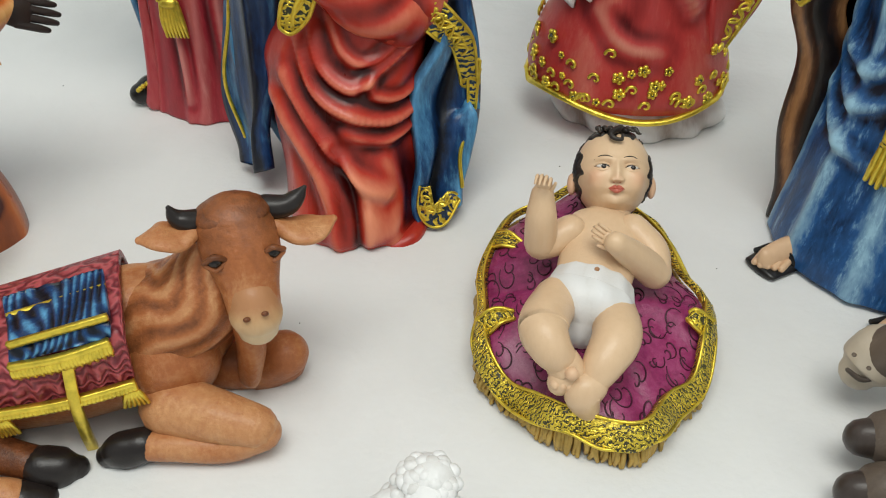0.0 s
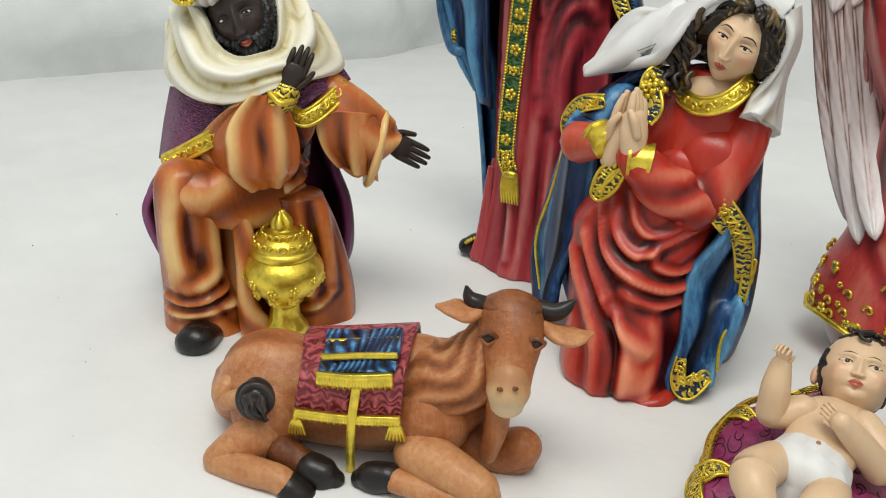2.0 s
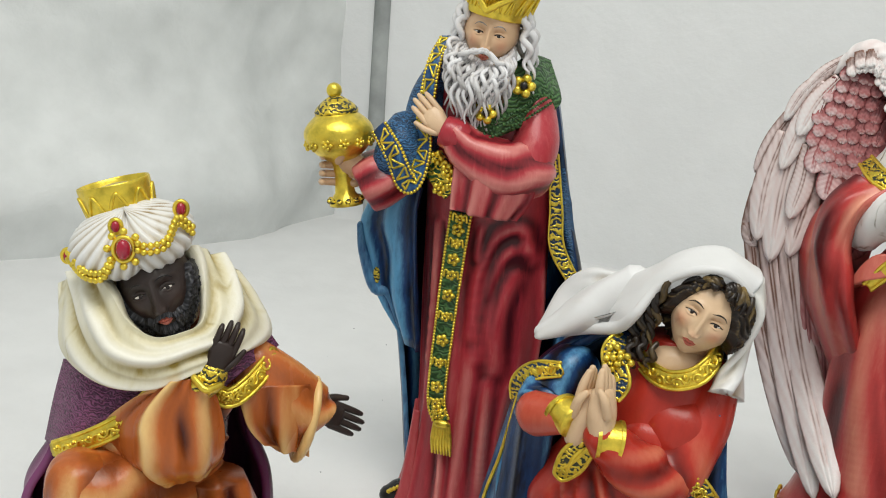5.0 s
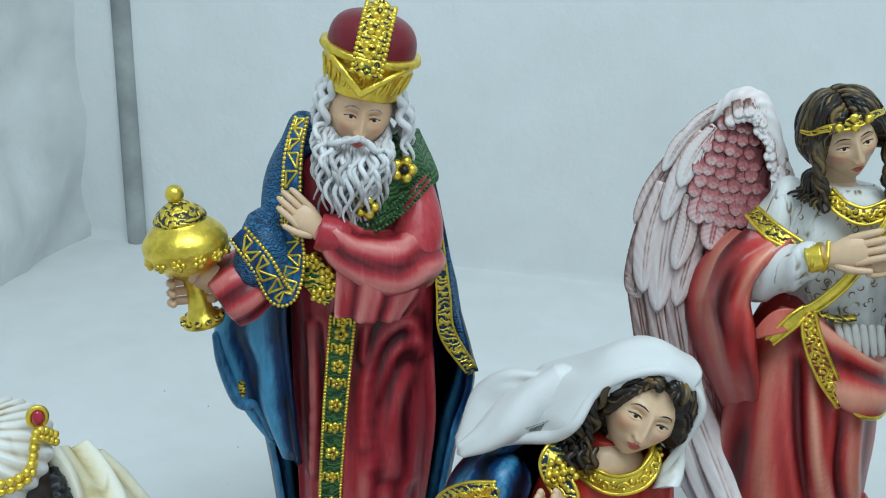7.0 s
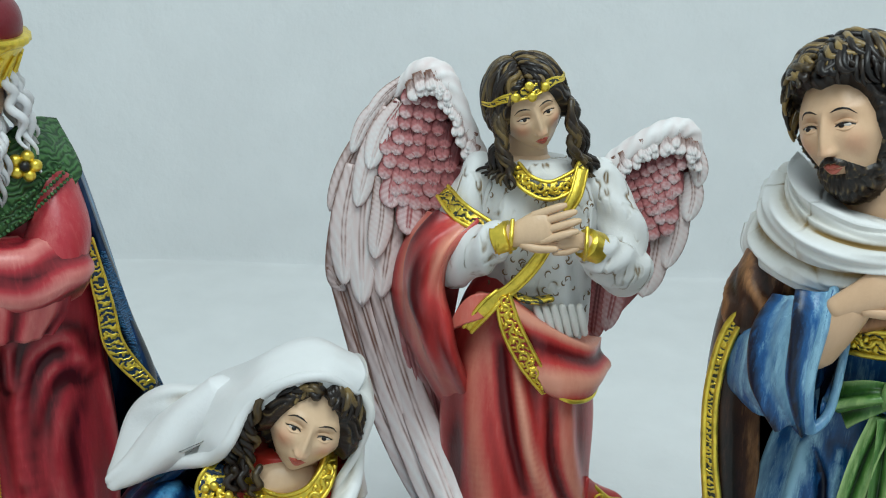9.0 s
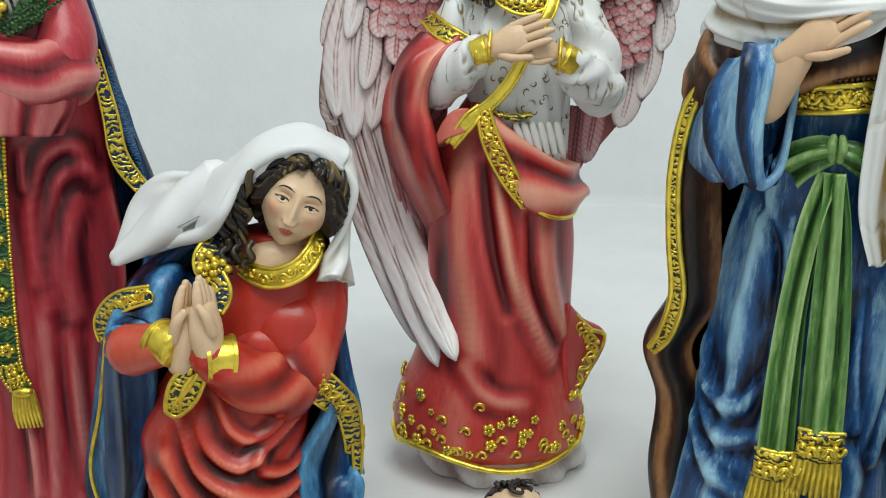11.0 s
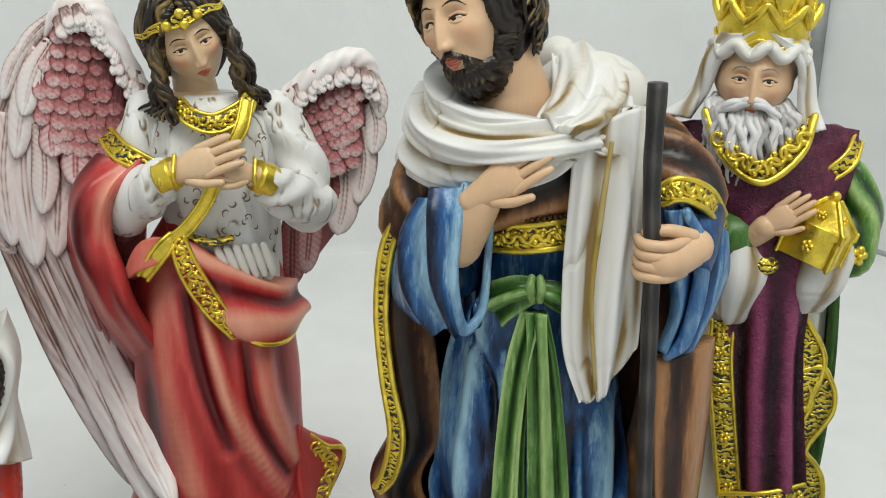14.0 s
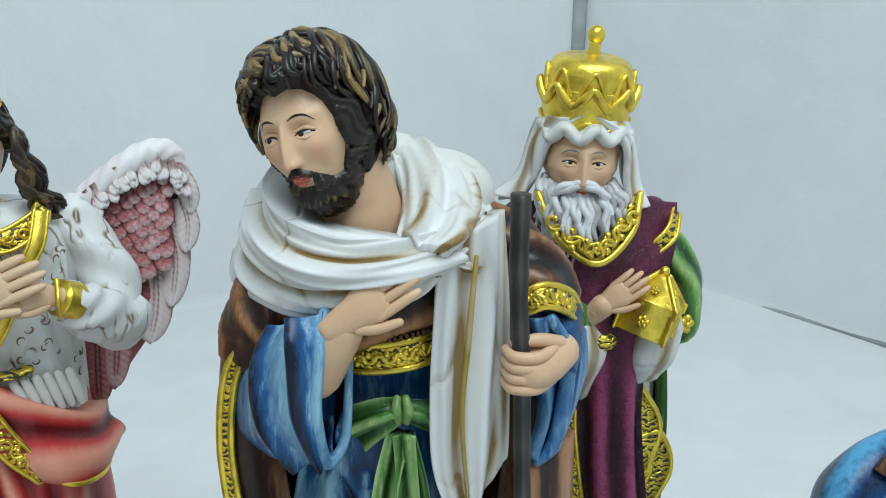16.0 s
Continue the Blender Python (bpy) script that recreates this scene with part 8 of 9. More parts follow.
# ---- king with the golden casket ----
def casket_king():
    s = Sculpt()
    # pale under-robe
    s.body([(10, -2, 222, 28, 18), (10, -2, 190, 32, 22), (12, -2, 150, 30, 23), (13, -2, 100, 31, 25), (12, -1, 50, 33, 27), (10, 0, 18, 36, 30), (10, 0, 0, 40, 33)], "cream_plain", n=200, m=180, fold=drape(61, 15, 3.0, 0, 360, (6, 10), 14, 0.4), gain=0.5, tone=0.66,
           ridges=[([(6.2, 28, 59.1), (11.9, 32, 34.3), (25.3, 34, 21.7), (43.1, 32, 21.6)], 3.0, 4.6), ([(13.0, 30, 62.7), (20.7, 34, 42.4), (39.3, 34, 35.2)], 2.8, 4.4), ([(-0.7, 26, 54.4), (4.3, 30, 29.1), (17.1, 34, 14.0)], 3.0, 4.4), ([(-5.2, 22, 34.5), (3.2, 28, 16.1), (20.4, 34, 6.4)], 3.0, 4.2), ([(22.1, 32, 63.3), (30.5, 34, 49.3), (39.6, 34, 45.2)], 2.6, 4.0), ([(-8.1, 24, 131.3), (-5.2, 26, 96.8), (-5.3, 26, 59.3)], 3.2, 3.6)])
    # purple embossed tunic panel with gilt border
    s.sheet([[(-25.4, 6, 228.7), (2.6, 20, 235.0), (40.1, 6, 229.0)], [(-20.3, 14, 212.0), (3.1, 28, 211.3), (38.9, 12, 212.6)], [(-8.2, 20, 191.7), (7.7, 30, 187.5), (31.3, 20, 184.9)], [(-0.1, 22, 154.6), (13.5, 30, 157.2), (28.0, 24, 155.2)], [(2.5, 24, 126.0), (16.2, 31, 130.2), (29.9, 26, 129.5)], [(10.6, 26, 76.0), (22.2, 33, 82.7), (37.3, 28, 83.2)]], "purple", 6, 50, 80, ripple=lambda t, q: 1.5 * np.sin(t * 17 + 2 * q) * np.clip(q * 2 - 0.4, 0, 1))
    s.ell((-19.3, 0, 217.0), (10, 11, 12), "purple", n=18)
    s.ell((34.0, 0, 218.2), (9, 10, 12), "purple", n=18)
    for pts, w in ((((-2.8, 24, 152.9), (-2.2, 27, 136.6), (2.5, 28, 107.6), (8.7, 29, 73.4)), 8.5), (((6.3, 30, 73.7), (22.3, 35, 79.4), (38.1, 30, 82.3)), 8.5)):
        c, sd, out, wd = s.strip(pts, w, "gold_dark", thick=3, edge="gold", edge_r=1.0, m=60)
        for k in range(9 if len(pts) > 3 else 4):
            i = int((k + 0.5) / (9 if len(pts) > 3 else 4) * 59)
            s.flower(c[i] + out[i] * 1.4, 2.6, "gold", (0, 1, 0), "gold_dark")
    # collar of gold scrolls, belt
    s.sheet([[(-17.1, 20, 236.1), (-1.7, 30, 222.5), (20.0, 20, 236.0)], [(-11.5, 28, 221.3), (2.7, 35, 212.5), (16.9, 28, 223.0)]], "gold_dark", 3, 30, 10)
    s.tube([(-18.4, 22, 236.5), (-11.8, 30, 221.9), (2.4, 36, 213.5), (16.4, 30, 223.6), (21.1, 22, 236.6)], 1.5, "gold", n=8, m=40)
    s.scrolls([(-15.4, 29, 227.9), (1.1, 36, 219.2), (17.0, 29, 230.8)], 9, "gold", 12, 5, 0.8)
    s.ell((8.2, 32, 180.3), (6, 3, 4), "gold_dark", n=12)
    # green coat: falls beside, wavy gilt border, sleeve
    rows = []
    for z, ul, wl, ur, wr, dp in ((224, -14, 4, 30, 0, -16), (190, -22, 4, 40, 2, -24), (150, -22, 4, 44, 10, -28), (110, -22, 4, 46, 12, -30), (60, -24, 2, 46, 10, -32), (12, -26, -2, 46, 6, -34)):
        rows.append([(ul, wl, z), (ul, (wl + dp) / 2, z), (0, dp, z), (ur * 0.6, dp, z), (ur, (wr + dp) / 2, z), (ur, wr, z)])
    s.sheet(rows, "green", 3, 60, 50, ripple=lambda t, q: 1.5 * np.sin(t * 22) * q, tone=0.3)
    s.strip([(26.4, 22, 154.1), (33.7, 24, 138.2), (29.5, 25, 117.8), (33.9, 24, 134.0), (40.3, 24, 119.9), (32.0, 26, 99.7), (41.0, 25, 84.7), (43.1, 26, 53.2)], [7, 9, 8, 8, 9, 8, 8, 8], "gold_dark", face=(0.1, 1, 0), thick=4, edge="gold", edge_r=1.3, m=90)
    s.tube([(41.4, 4, 210.1), (46.2, 10, 196.1), (42.5, 16, 181.6)], [(7, 9), (8.5, 9.5), (9, 10)], "green", n=26, tone=0.5, disp=lambda th, q: 1.2 * np.sin(np.radians(th * 4) + 5 * q))
    s.strip([(28.0, 18, 211.7), (36.8, 16, 219.4), (41.1, 8, 226.2)], [5, 6, 5], "gold_dark", face=(0.5, 1, 0.2), edge="gold", edge_r=0.9)
    s.flower((43.5, 26, 184.8), 4, "gold", (0.5, 1, 0))
    s.tube([(-16.3, 6, 202.6), (-11.5, 14, 189.2), (-2.1, 24, 189.0)], [(10, 12), (12, 13), (11, 12)], "green", n=24, tone=0.4)
    for pts, r in ((((0.7, 26, 190.0), (1.1, 28, 174.5), (-0.0, 26, 158.6)), [(8, 8), (10, 9), (6, 6)]), (((32.5, 24, 184.4), (29.4, 26, 173.2), (28.4, 24, 165.0)), [(10, 9), (10, 9), (7, 6)])):
        s.tube(pts, r, "white", n=24, tone=0.6, disp=lambda th, q: 0.8 * np.sin(np.radians(th * 4)))
    s.tube([(1.5, 29, 188.4), (6.9, 33.5, 195.9)], [(4.2, 4.2), (4.8, 4.2)], "skin_tan", n=20)
    s.hand((6.0, 34, 195.4), np.array((16.6, 36, 205.0)) - np.array((6.0, 34, 195.4)), (-0.1, 1, 0.4), 20, "skin_tan", 0.2, 0.1, -1)
    # casket with a pitched, faceted lid
    b, R = np.array((26.2, 32, 193.0)), turn(8, 12, 34)
    for sz, z0, z1, top in ((10, -9, 3, 10), (10.8, 2.5, 5, 10.8), (10.4, 5, 15, 2.4)):
        P = np.array([[(x * sz, y * sz * 0.75, z0) for x, y in ((1, 1), (-1, 1), (-1, -1), (1, -1))], [(x * top, y * top * 0.75, z1) for x, y in ((1, 1), (-1, 1), (-1, -1), (1, -1))]]) @ R.T + b
        P = np.stack([P[0] + (P[1] - P[0]) * q for q in (0, 0.02, 0.98, 1)])
        s.grid(P, "gold")
        for k in range(4):
            s.tube([P[0][k], P[-1][k]], 0.9, "gold", n=6)
    s.ell(b + R @ np.array((0, 0, 16.5)), (2.0, 2.0, 2.0), "gold", n=10)
    s.flower(b + R @ np.array((0, 7.6, -3)), 2.6, "gold", R @ np.array((0, 1, 0)))
    for x, y in ((0, 12), (-14, 0), (14, 0)):
        s.flower(b + R @ np.array((x * 0.5, y * 0.42 + 0.6, 9.5)), 1.8, "gold", R @ np.array((x, y + 1, 8)))
    # head, veil, beard, crown
    hc, R = np.array((-0.8, 12, 248.0)), turn(5, 2, 9)
    s.head(hc, 38, R, "skin_tan", brow="beard_white", wide=0.38, blush=0.3)
    for k in range(24):
        a = -1.35 + 2.7 * k / 23
        for j in range(2):
            p0 = hc + R @ np.array((13.6 * math.sin(a), 13.5 * math.cos(a), -6 - 5 * math.cos(a)))
            e = p0 + np.array((2.5 * math.sin(a), 3 + 4 * j, -13 - 12 * math.cos(a) + 5 * j - 3 * (k % 2)))
            s.lock([p0, (p0 + e) / 2 + (1.5 * math.sin(a), 3, 1), e], 1.5, "beard_white", 1.0, 1.8, k * 2 + j, tone=0.5)
    for sg in (-1, 1):
        for j in range(2):
            q = hc + R @ np.array((sg * 1.2, 17.2, -8 + j))
            s.lock([q, q + R @ np.array((sg * 6, -1.5, -2.5)), q + R @ np.array((sg * 11, -5, -7))], 1.6, "beard_white", 0.5, 1.2, j, tone=0.65)
        s.sheet([[hc + R @ np.array((sg * 2, 15, 17)), hc + R @ np.array((sg * 12, 10, 16)), hc + R @ np.array((sg * 16, -6, 14))], [hc + R @ np.array((sg * 13.5, 12, 8)), hc + R @ np.array((sg * 18, 4, 6)), hc + R @ np.array((sg * 18, -10, 4))], [hc + R @ np.array((sg * 17, 8, -6)), hc + R @ np.array((sg * 22, 0, -8)), hc + R @ np.array((sg * 20, -14, -8))], [hc + R @ np.array((sg * 21, 7, -17)), hc + R @ np.array((sg * (31 if sg < 0 else 27), 0, -17)), hc + R @ np.array((sg * 24, -14, -18))]],
                "white", 3, 26, 34, ripple=lambda t, q: 1.0 * np.sin(t * 10 + 4 * q), tone=0.66)
    s.tube([hc + R @ np.array((16.5 * math.sin(a), 15.8 * math.cos(a), 10.5 + 1.8 * math.sin(9 * a))) for a in np.linspace(-1.4, 1.4, 22)], [(2.6, 3.6)] * 2, "white", n=12, m=80, tone=0.7)
    s.ell(hc + R @ np.array((0, -4, 6)), (16, 15, 14), "white", R, n=20, tone=0.6)
    cc, CT = hc + R @ np.array((0, -2, 12)), turn(-4, 3, 0)
    s.lathe(cc, [(15.2, -1), (16.4, 0), (16.6, 4), (16.8, 12), (16.8, 16)], "gold", m=24, n=64, tilt=CT)
    s.lathe(cc, [(15.6, 12), (16.2, 18), (15.6, 23), (13.5, 26), (9, 27.6), (1, 28.2)], "gold", m=30, n=64, tilt=CT)
    for k in range(8):
        g = 2 * math.pi * (k + 0.2) / 8
        e = lambda r, dg, z: cc + CT @ np.array((r * math.cos(g + dg), r * math.sin(g + dg), z))
        s.tube([e(17, -0.39, 10), e(18.2, -0.14, 14.5), e(18.6, 0, 17.5), e(18.2, 0.14, 14.5), e(17, 0.39, 10)], [(1.6, 1.3), (1.8, 1.4), (1.2, 1.1), (1.8, 1.4), (1.6, 1.3)], "gold", n=8, m=26)
        s.tube([e(16.8, -0.3, 14), e(16.4, 0, 23), e(16.8, 0.3, 14)], 0.9, "gold", n=6)
        s.tube([e(17.0, -0.39, 2), e(17.0, 0, 5), e(17.0, 0.39, 2)], 0.8, "gold", n=6)
    s.lathe(cc, [(3.2, 27), (2.2, 29), (2.4, 31.5), (2.0, 33)], "gold", tilt=CT)
    s.ell(cc + CT @ np.array((0, 0, 35)), (3.3, 3.3, 3.5), "gold", n=14)
    return tagged(s.make("casket_king_statue", (0.2680, 0.1550, 0), -22), "painted resin crowned king in purple robe holding a golden casket", "statue", "nativity figures")


casket_king()



# ---- lying cow ----
def lying_cow():
    s = Sculpt()
    fur = lambda th, q: 0.35 * np.sin(np.radians(th * 9) + 11 * q) + 0.5 * np.sin(np.radians(th * 3) + 4 * q)
    s.tube([(-76.7, -14, 16.5), (-64.9, -13, 25.1), (-46.0, -13, 21.0), (-22.0, -12, 20.7), (-0.7, -11, 27.1), (15.7, -9, 31.1)], [(17, 19), (21, 23), (20, 23), (21, 24), (22, 26), (17, 22)], "hide", n=54, m=70, disp=fur, tone=0.55, up=(0, 0, 1), wash_shade=0.3)
    # neck and dewlap with creases
    s.tube([(6.3, -10, 32.4), (20.1, -6, 41.4), (28.6, -6, 52.4), (32.5, -8, 61.7)], [(19, 22), (17, 20), (14, 16), (11, 12)], "hide", n=44, m=40, disp=lambda th, q: 0.5 * np.sin(np.radians(th * 11) + 5 * q + 2 * np.sin(9 * q)), tone=0.48, up=(0, 1, 0.4), wash_shade=0.4)
    s.tube([(33.9, 4, 43.5), (35.7, 6, 29.2), (33.2, 6, 12.5)], [(4, 7), (5, 9), (4, 7)], "hide", n=20, tone=0.55)
    # shoulder, folded forelegs
    s.ell((7.7, 2, 24.2), (18, 14, 20), "hide", n=24, tone=0.55)
    s.tube([(6.8, 14, 13.5), (20.8, 24, 14.2), (31.6, 30, 12.4)], [(11, 11), (9, 9), (7.5, 7.5)], "hide", n=26, tone=0.66)
    s.tube([(33.5, 31, 9.6), (21.5, 30, 5.5), (5.9, 26, 6.3), (-5.6, 22, 6.2)], [(6.4, 6.4), (5.8, 5.6), (5.4, 5), (5.4, 5)], "hide", n=22, tone=0.62)
    s.tube([(-4.5, 22, 6.3), (-11.3, 21, 4.1), (-16.0, 20, 1.7)], [(6.5, 6), (7.5, 6), (5, 4)], "hoof", n=18)
    s.tube([(21.1, -8, 6.9), (37.8, -4, 5.4), (45.6, 0, 11.4)], [(10, 10), (10, 10), (9, 9)], "hide", n=22, tone=0.5)
    s.tube([(46.0, 0, 6.3), (35.8, -2, -0.5)], [(7, 7), (6, 6)], "hide", n=18, tone=0.45)
    # haunch, hind leg, hooves, tail
    s.ell((-60.9, 0, 17.3), (19, 14, 20), "hide", n=24, tone=0.52)
    s.tube([(-62.7, 8, 11.7), (-72.9, 14, 6.8), (-80.1, 18, 3.1)], [(12, 11), (9, 9), (7, 7)], "hide", n=24, tone=0.62)
    s.tube([(-80.2, 18, 2.5), (-63.5, 24, 3.6), (-49.0, 28, 4.4), (-43.3, 29, 1.6)], [(7, 7), (6.5, 6.5), (6, 6), (6, 6)], "hide", n=22, tone=0.68)
    s.tube([(-43.3, 29, 1.6), (-39.1, 29, -2.3), (-37.0, 29, -5.8)], [(6.5, 6.5), (7, 7), (6, 5)], "hoof", n=18)
    s.tube([(-52.7, 12, 7.0), (-40.0, 18, 5.7), (-34.0, 20, 3.5)], [(7, 7), (6, 6), (6, 6)], "hide", n=18, tone=0.2)
    s.tube([(-36.2, 20, 4.8), (-30.5, 21, 2.4), (-26.5, 21, 0.8)], [(7, 7), (7.5, 6.5), (5, 4)], "hoof", n=18)
    s.tube([(-76.6, -2, 31.3), (-81.5, 2, 28.1), (-80.5, 5, 24.2), (-72.1, 10, 29.3), (-66.3, 13, 33.9)], [4, 4.8, 4.6, 4, 3.2], "hide", n=14, m=40, tone=0.7)
    s.ell((-62.5, 15, 33.5), (8.5, 4.2, 10), "hoof", turn(0, 12, 0), n=30, disp=lambda D: 0.8 * np.sin(9 * np.hypot(D[..., 0], D[..., 2]) * 2.2 + 2.0 * np.arctan2(D[..., 2], D[..., 0])), tone=lambda D: 0.45 + 0.4 * np.sin(9 * np.hypot(D[..., 0], D[..., 2]) * 2.2 + 2.0 * np.arctan2(D[..., 2], D[..., 0])))
    for k in range(7):
        s.lock([np.array((-62, 18, 38)) + (1.4 * (k - 3), 0, -0.5 * abs(k - 3)), np.array((-61, 19.5, 31)) + (1.3 * (k - 3), 0, 0), np.array((-58, 18, 24)) + (0.9 * (k - 3), 0, 0.6 * abs(k - 3))], 1.3, "hoof", 0.9, 1.2, k)
    # head, muzzle, ears, horns, eyes
    s.tube([(37.4, -4, 74.1), (38.6, 2, 66.5), (38.9, 8, 56.5), (38.9, 13, 50.9)], [(12.8, 10.5), (12.2, 10.5), (9.4, 9), (8.4, 8.4)], "hide", n=44, m=40, tone=lambda q, e: 0.28 + 0.34 * q + 0.12 * (1 - e))
    s.tube([(39.0, 12, 55.2), (39.0, 15, 49.7), (38.9, 16, 44.5)], [(7.4, 8), (8.4, 8.2), (6.6, 5.8)], "hide_pale", n=34, m=30, tone=lambda q, e: -0.15 + 1.25 * q)
    s.tube([(34.7, 14, 42.4), (39.0, 17, 42.9), (43.7, 14, 43.6)], [0.9, 1.0, 0.8], "hide", n=8, tone=0.1)
    for q in ((35.9, 22, 55.1), (41.6, 22, 56.1)):
        s.ell(q, (1.2, 0.9, 0.9), "hide", n=8, tone=0.25)
    s.ell((37.8, -4, 78.4), (12, 9, 4.5), "hide", n=18, tone=0.25)
    for a, b, c, d in (((27.3, -4, 75.3), (21.0, -2, 74.5), (15.2, 0, 76.6), (9.2, 0, 77.1)), ((50.4, -2, 71.2), (56.8, 0, 69.1), (63.2, 0, 68.8), (68.8, -1, 70.5))):
        s.tube([a, b, c, d], [(3, 3), (3, 7), (2.4, 6.5), (1, 1.5)], "hide", n=20, m=26, tone=0.62)
        s.tube([np.array(b) + (0, 3, 0), np.array(c) + (0, 2.6, -0.5), np.array(d) * 0.8 + np.array(c) * 0.2 + (0, 1, 0)], [(0.8, 3.4), (0.8, 3.4), (0.3, 0.8)], "hide_pale", n=12, tone=0.35)
    s.tube([(29.8, -6, 75.4), (24.4, -4, 78.0), (21.1, -4, 80.6), (19.7, -4, 84.8)], [4.2, 3.8, 2.8, 0.8], "hoof", n=16)
    s.tube([(47.9, -6, 76.6), (54.2, -4, 77.1), (58.2, -4, 79.7), (61.0, -4, 83.2)], [4.2, 3.8, 2.8, 0.8], "hoof", n=16)
    for q, sg in (((30.0, 9, 70.5), -1), ((47.7, 8, 69.3), 1)):
        q = np.array(q)
        s.ell(q, (2.6, 2.0, 2.4), "brown_eye", n=10)
        s.tube([q + (-3.2, 0.6, 0.5), q + (0, 1.6, 2.8), q + (3.2, 0.6, 0.5)], 1.0, "hide", n=8, tone=0.25)
        s.tube([q + (-3.0, 0.6, -0.6), q + (0, 1.4, -2.8), q + (3.0, 0.6, -0.6)], 0.9, "hide", n=8, tone=0.4)
    # saddle cloth: red brocade, blue pleats, gold fringe and girth
    back = [(-47.3, -14, 46.0), (-26.4, -14, 49.1), (-0.5, -12, 54.6)]
    s.sheet([[np.array(q) + (0, -24, -22) for q in back], [np.array(q) + (0, -14, -3) for q in back], [np.array(q) + (0, 2, 1.2) for q in back], [(-42.8, 8, 45.4), (-22.2, 10, 49.5), (-0.3, 12, 54.8)], [(-43.7, 12, 37.6), (-21.7, 14, 40.6), (-1.0, 15, 44.1)], [(-45.4, 12, 27.4), (-22.0, 14, 28.0), (-1.6, 15, 31.9)]], "brocade", 2.6, 60, 50, ripple=lambda t, q: 0.9 * np.sin(t * 44) * np.clip(q * 3 - 1.6, 0, 1))
    s.sheet([[np.array(q) + (0, -2, 2.0) for q in ((-37.0, -12, 48.9), (-21.4, -12, 51.1), (-5.3, -11, 53.8))], [(-33.7, 8, 52.4), (-18.8, 10, 56.0), (-3.4, 11, 58.9)], [(-34.6, 13, 47.9), (-19.1, 15, 51.5), (-4.2, 15, 53.1)]], "navy", 2.6, 70, 26, ripple=lambda t, q: 0.28 * np.sin(t * 60 + 5 * np.sin(7 * t + 4 * q) + 2 * q) + 0.2 * np.sin(q * 14 + 9 * t), tone=0.42)
    s.strip([(-33.4, 12, 55.1), (-18.0, 14, 58.9), (-3.5, 14, 60.7)], 2.6, "gold", thick=1.5)
    s.strip([(-35.3, -4, 52.6), (-20.0, -4, 55.0), (-4.5, -4, 57.3)], 2.2, "gold", face=(0, 0.5, 1), thick=1.2)
    for (a, b, n2, ln) in (((-34.6, 15, 48.4), (-4.8, 17, 52.6), 26, 5.0), ((-44.6, 15, 29.0), (-1.3, 18, 32.7), 34, 2.6)):
        a, b = np.array(a), np.array(b)
        s.strip([a, (a + b) / 2 + (0, 1.5, 0), b], 3.2, "gold", thick=2)
        for k in range(n2):
            q = a + (b - a) * (k + 0.5) / n2 + (0, 1.5 * math.sin(math.pi * k / n2), 0)
            s.tube([q, q + (0, 0.6, -ln * 0.6), q + (0.2, 0, -ln - (k % 2) * 0.6)], [0.9, 1.1, 0.6], "gold", n=6)
    s.strip([(-18.4, 17, 47.8), (-20.0, 19, 31.1), (-21.0, 17, 13.5), (-22.0, 12, -3.2)], 3.6, "gold", thick=2)
    for q in ((-43.4, 15, 27.0), (-3.0, 18, 31.3)):
        q = np.array(q)
        s.ell(q, (1.8, 1.6, 2), "gold", n=8)
        for k in range(6):
            x = (k - 2.5) * 0.9
            s.tube([q, q + (x, 0.8, -3), q + (x * 1.6, 0.4, -8.5)], [0.8, 1.0, 0.7], "gold", n=6)
    s.v = [np.stack([np.where(q[:, 0] < -40, -40 + (q[:, 0] + 40) * 0.87, q[:, 0]), q[:, 1], q[:, 2] * 0.93], -1) for q in s.v]
    return tagged(s.make("cow_statue", (-0.0850, -0.0300, 0), 30), "painted resin brown cow lying down, red and blue saddle cloth", "statue", "nativity animals")


lying_cow()


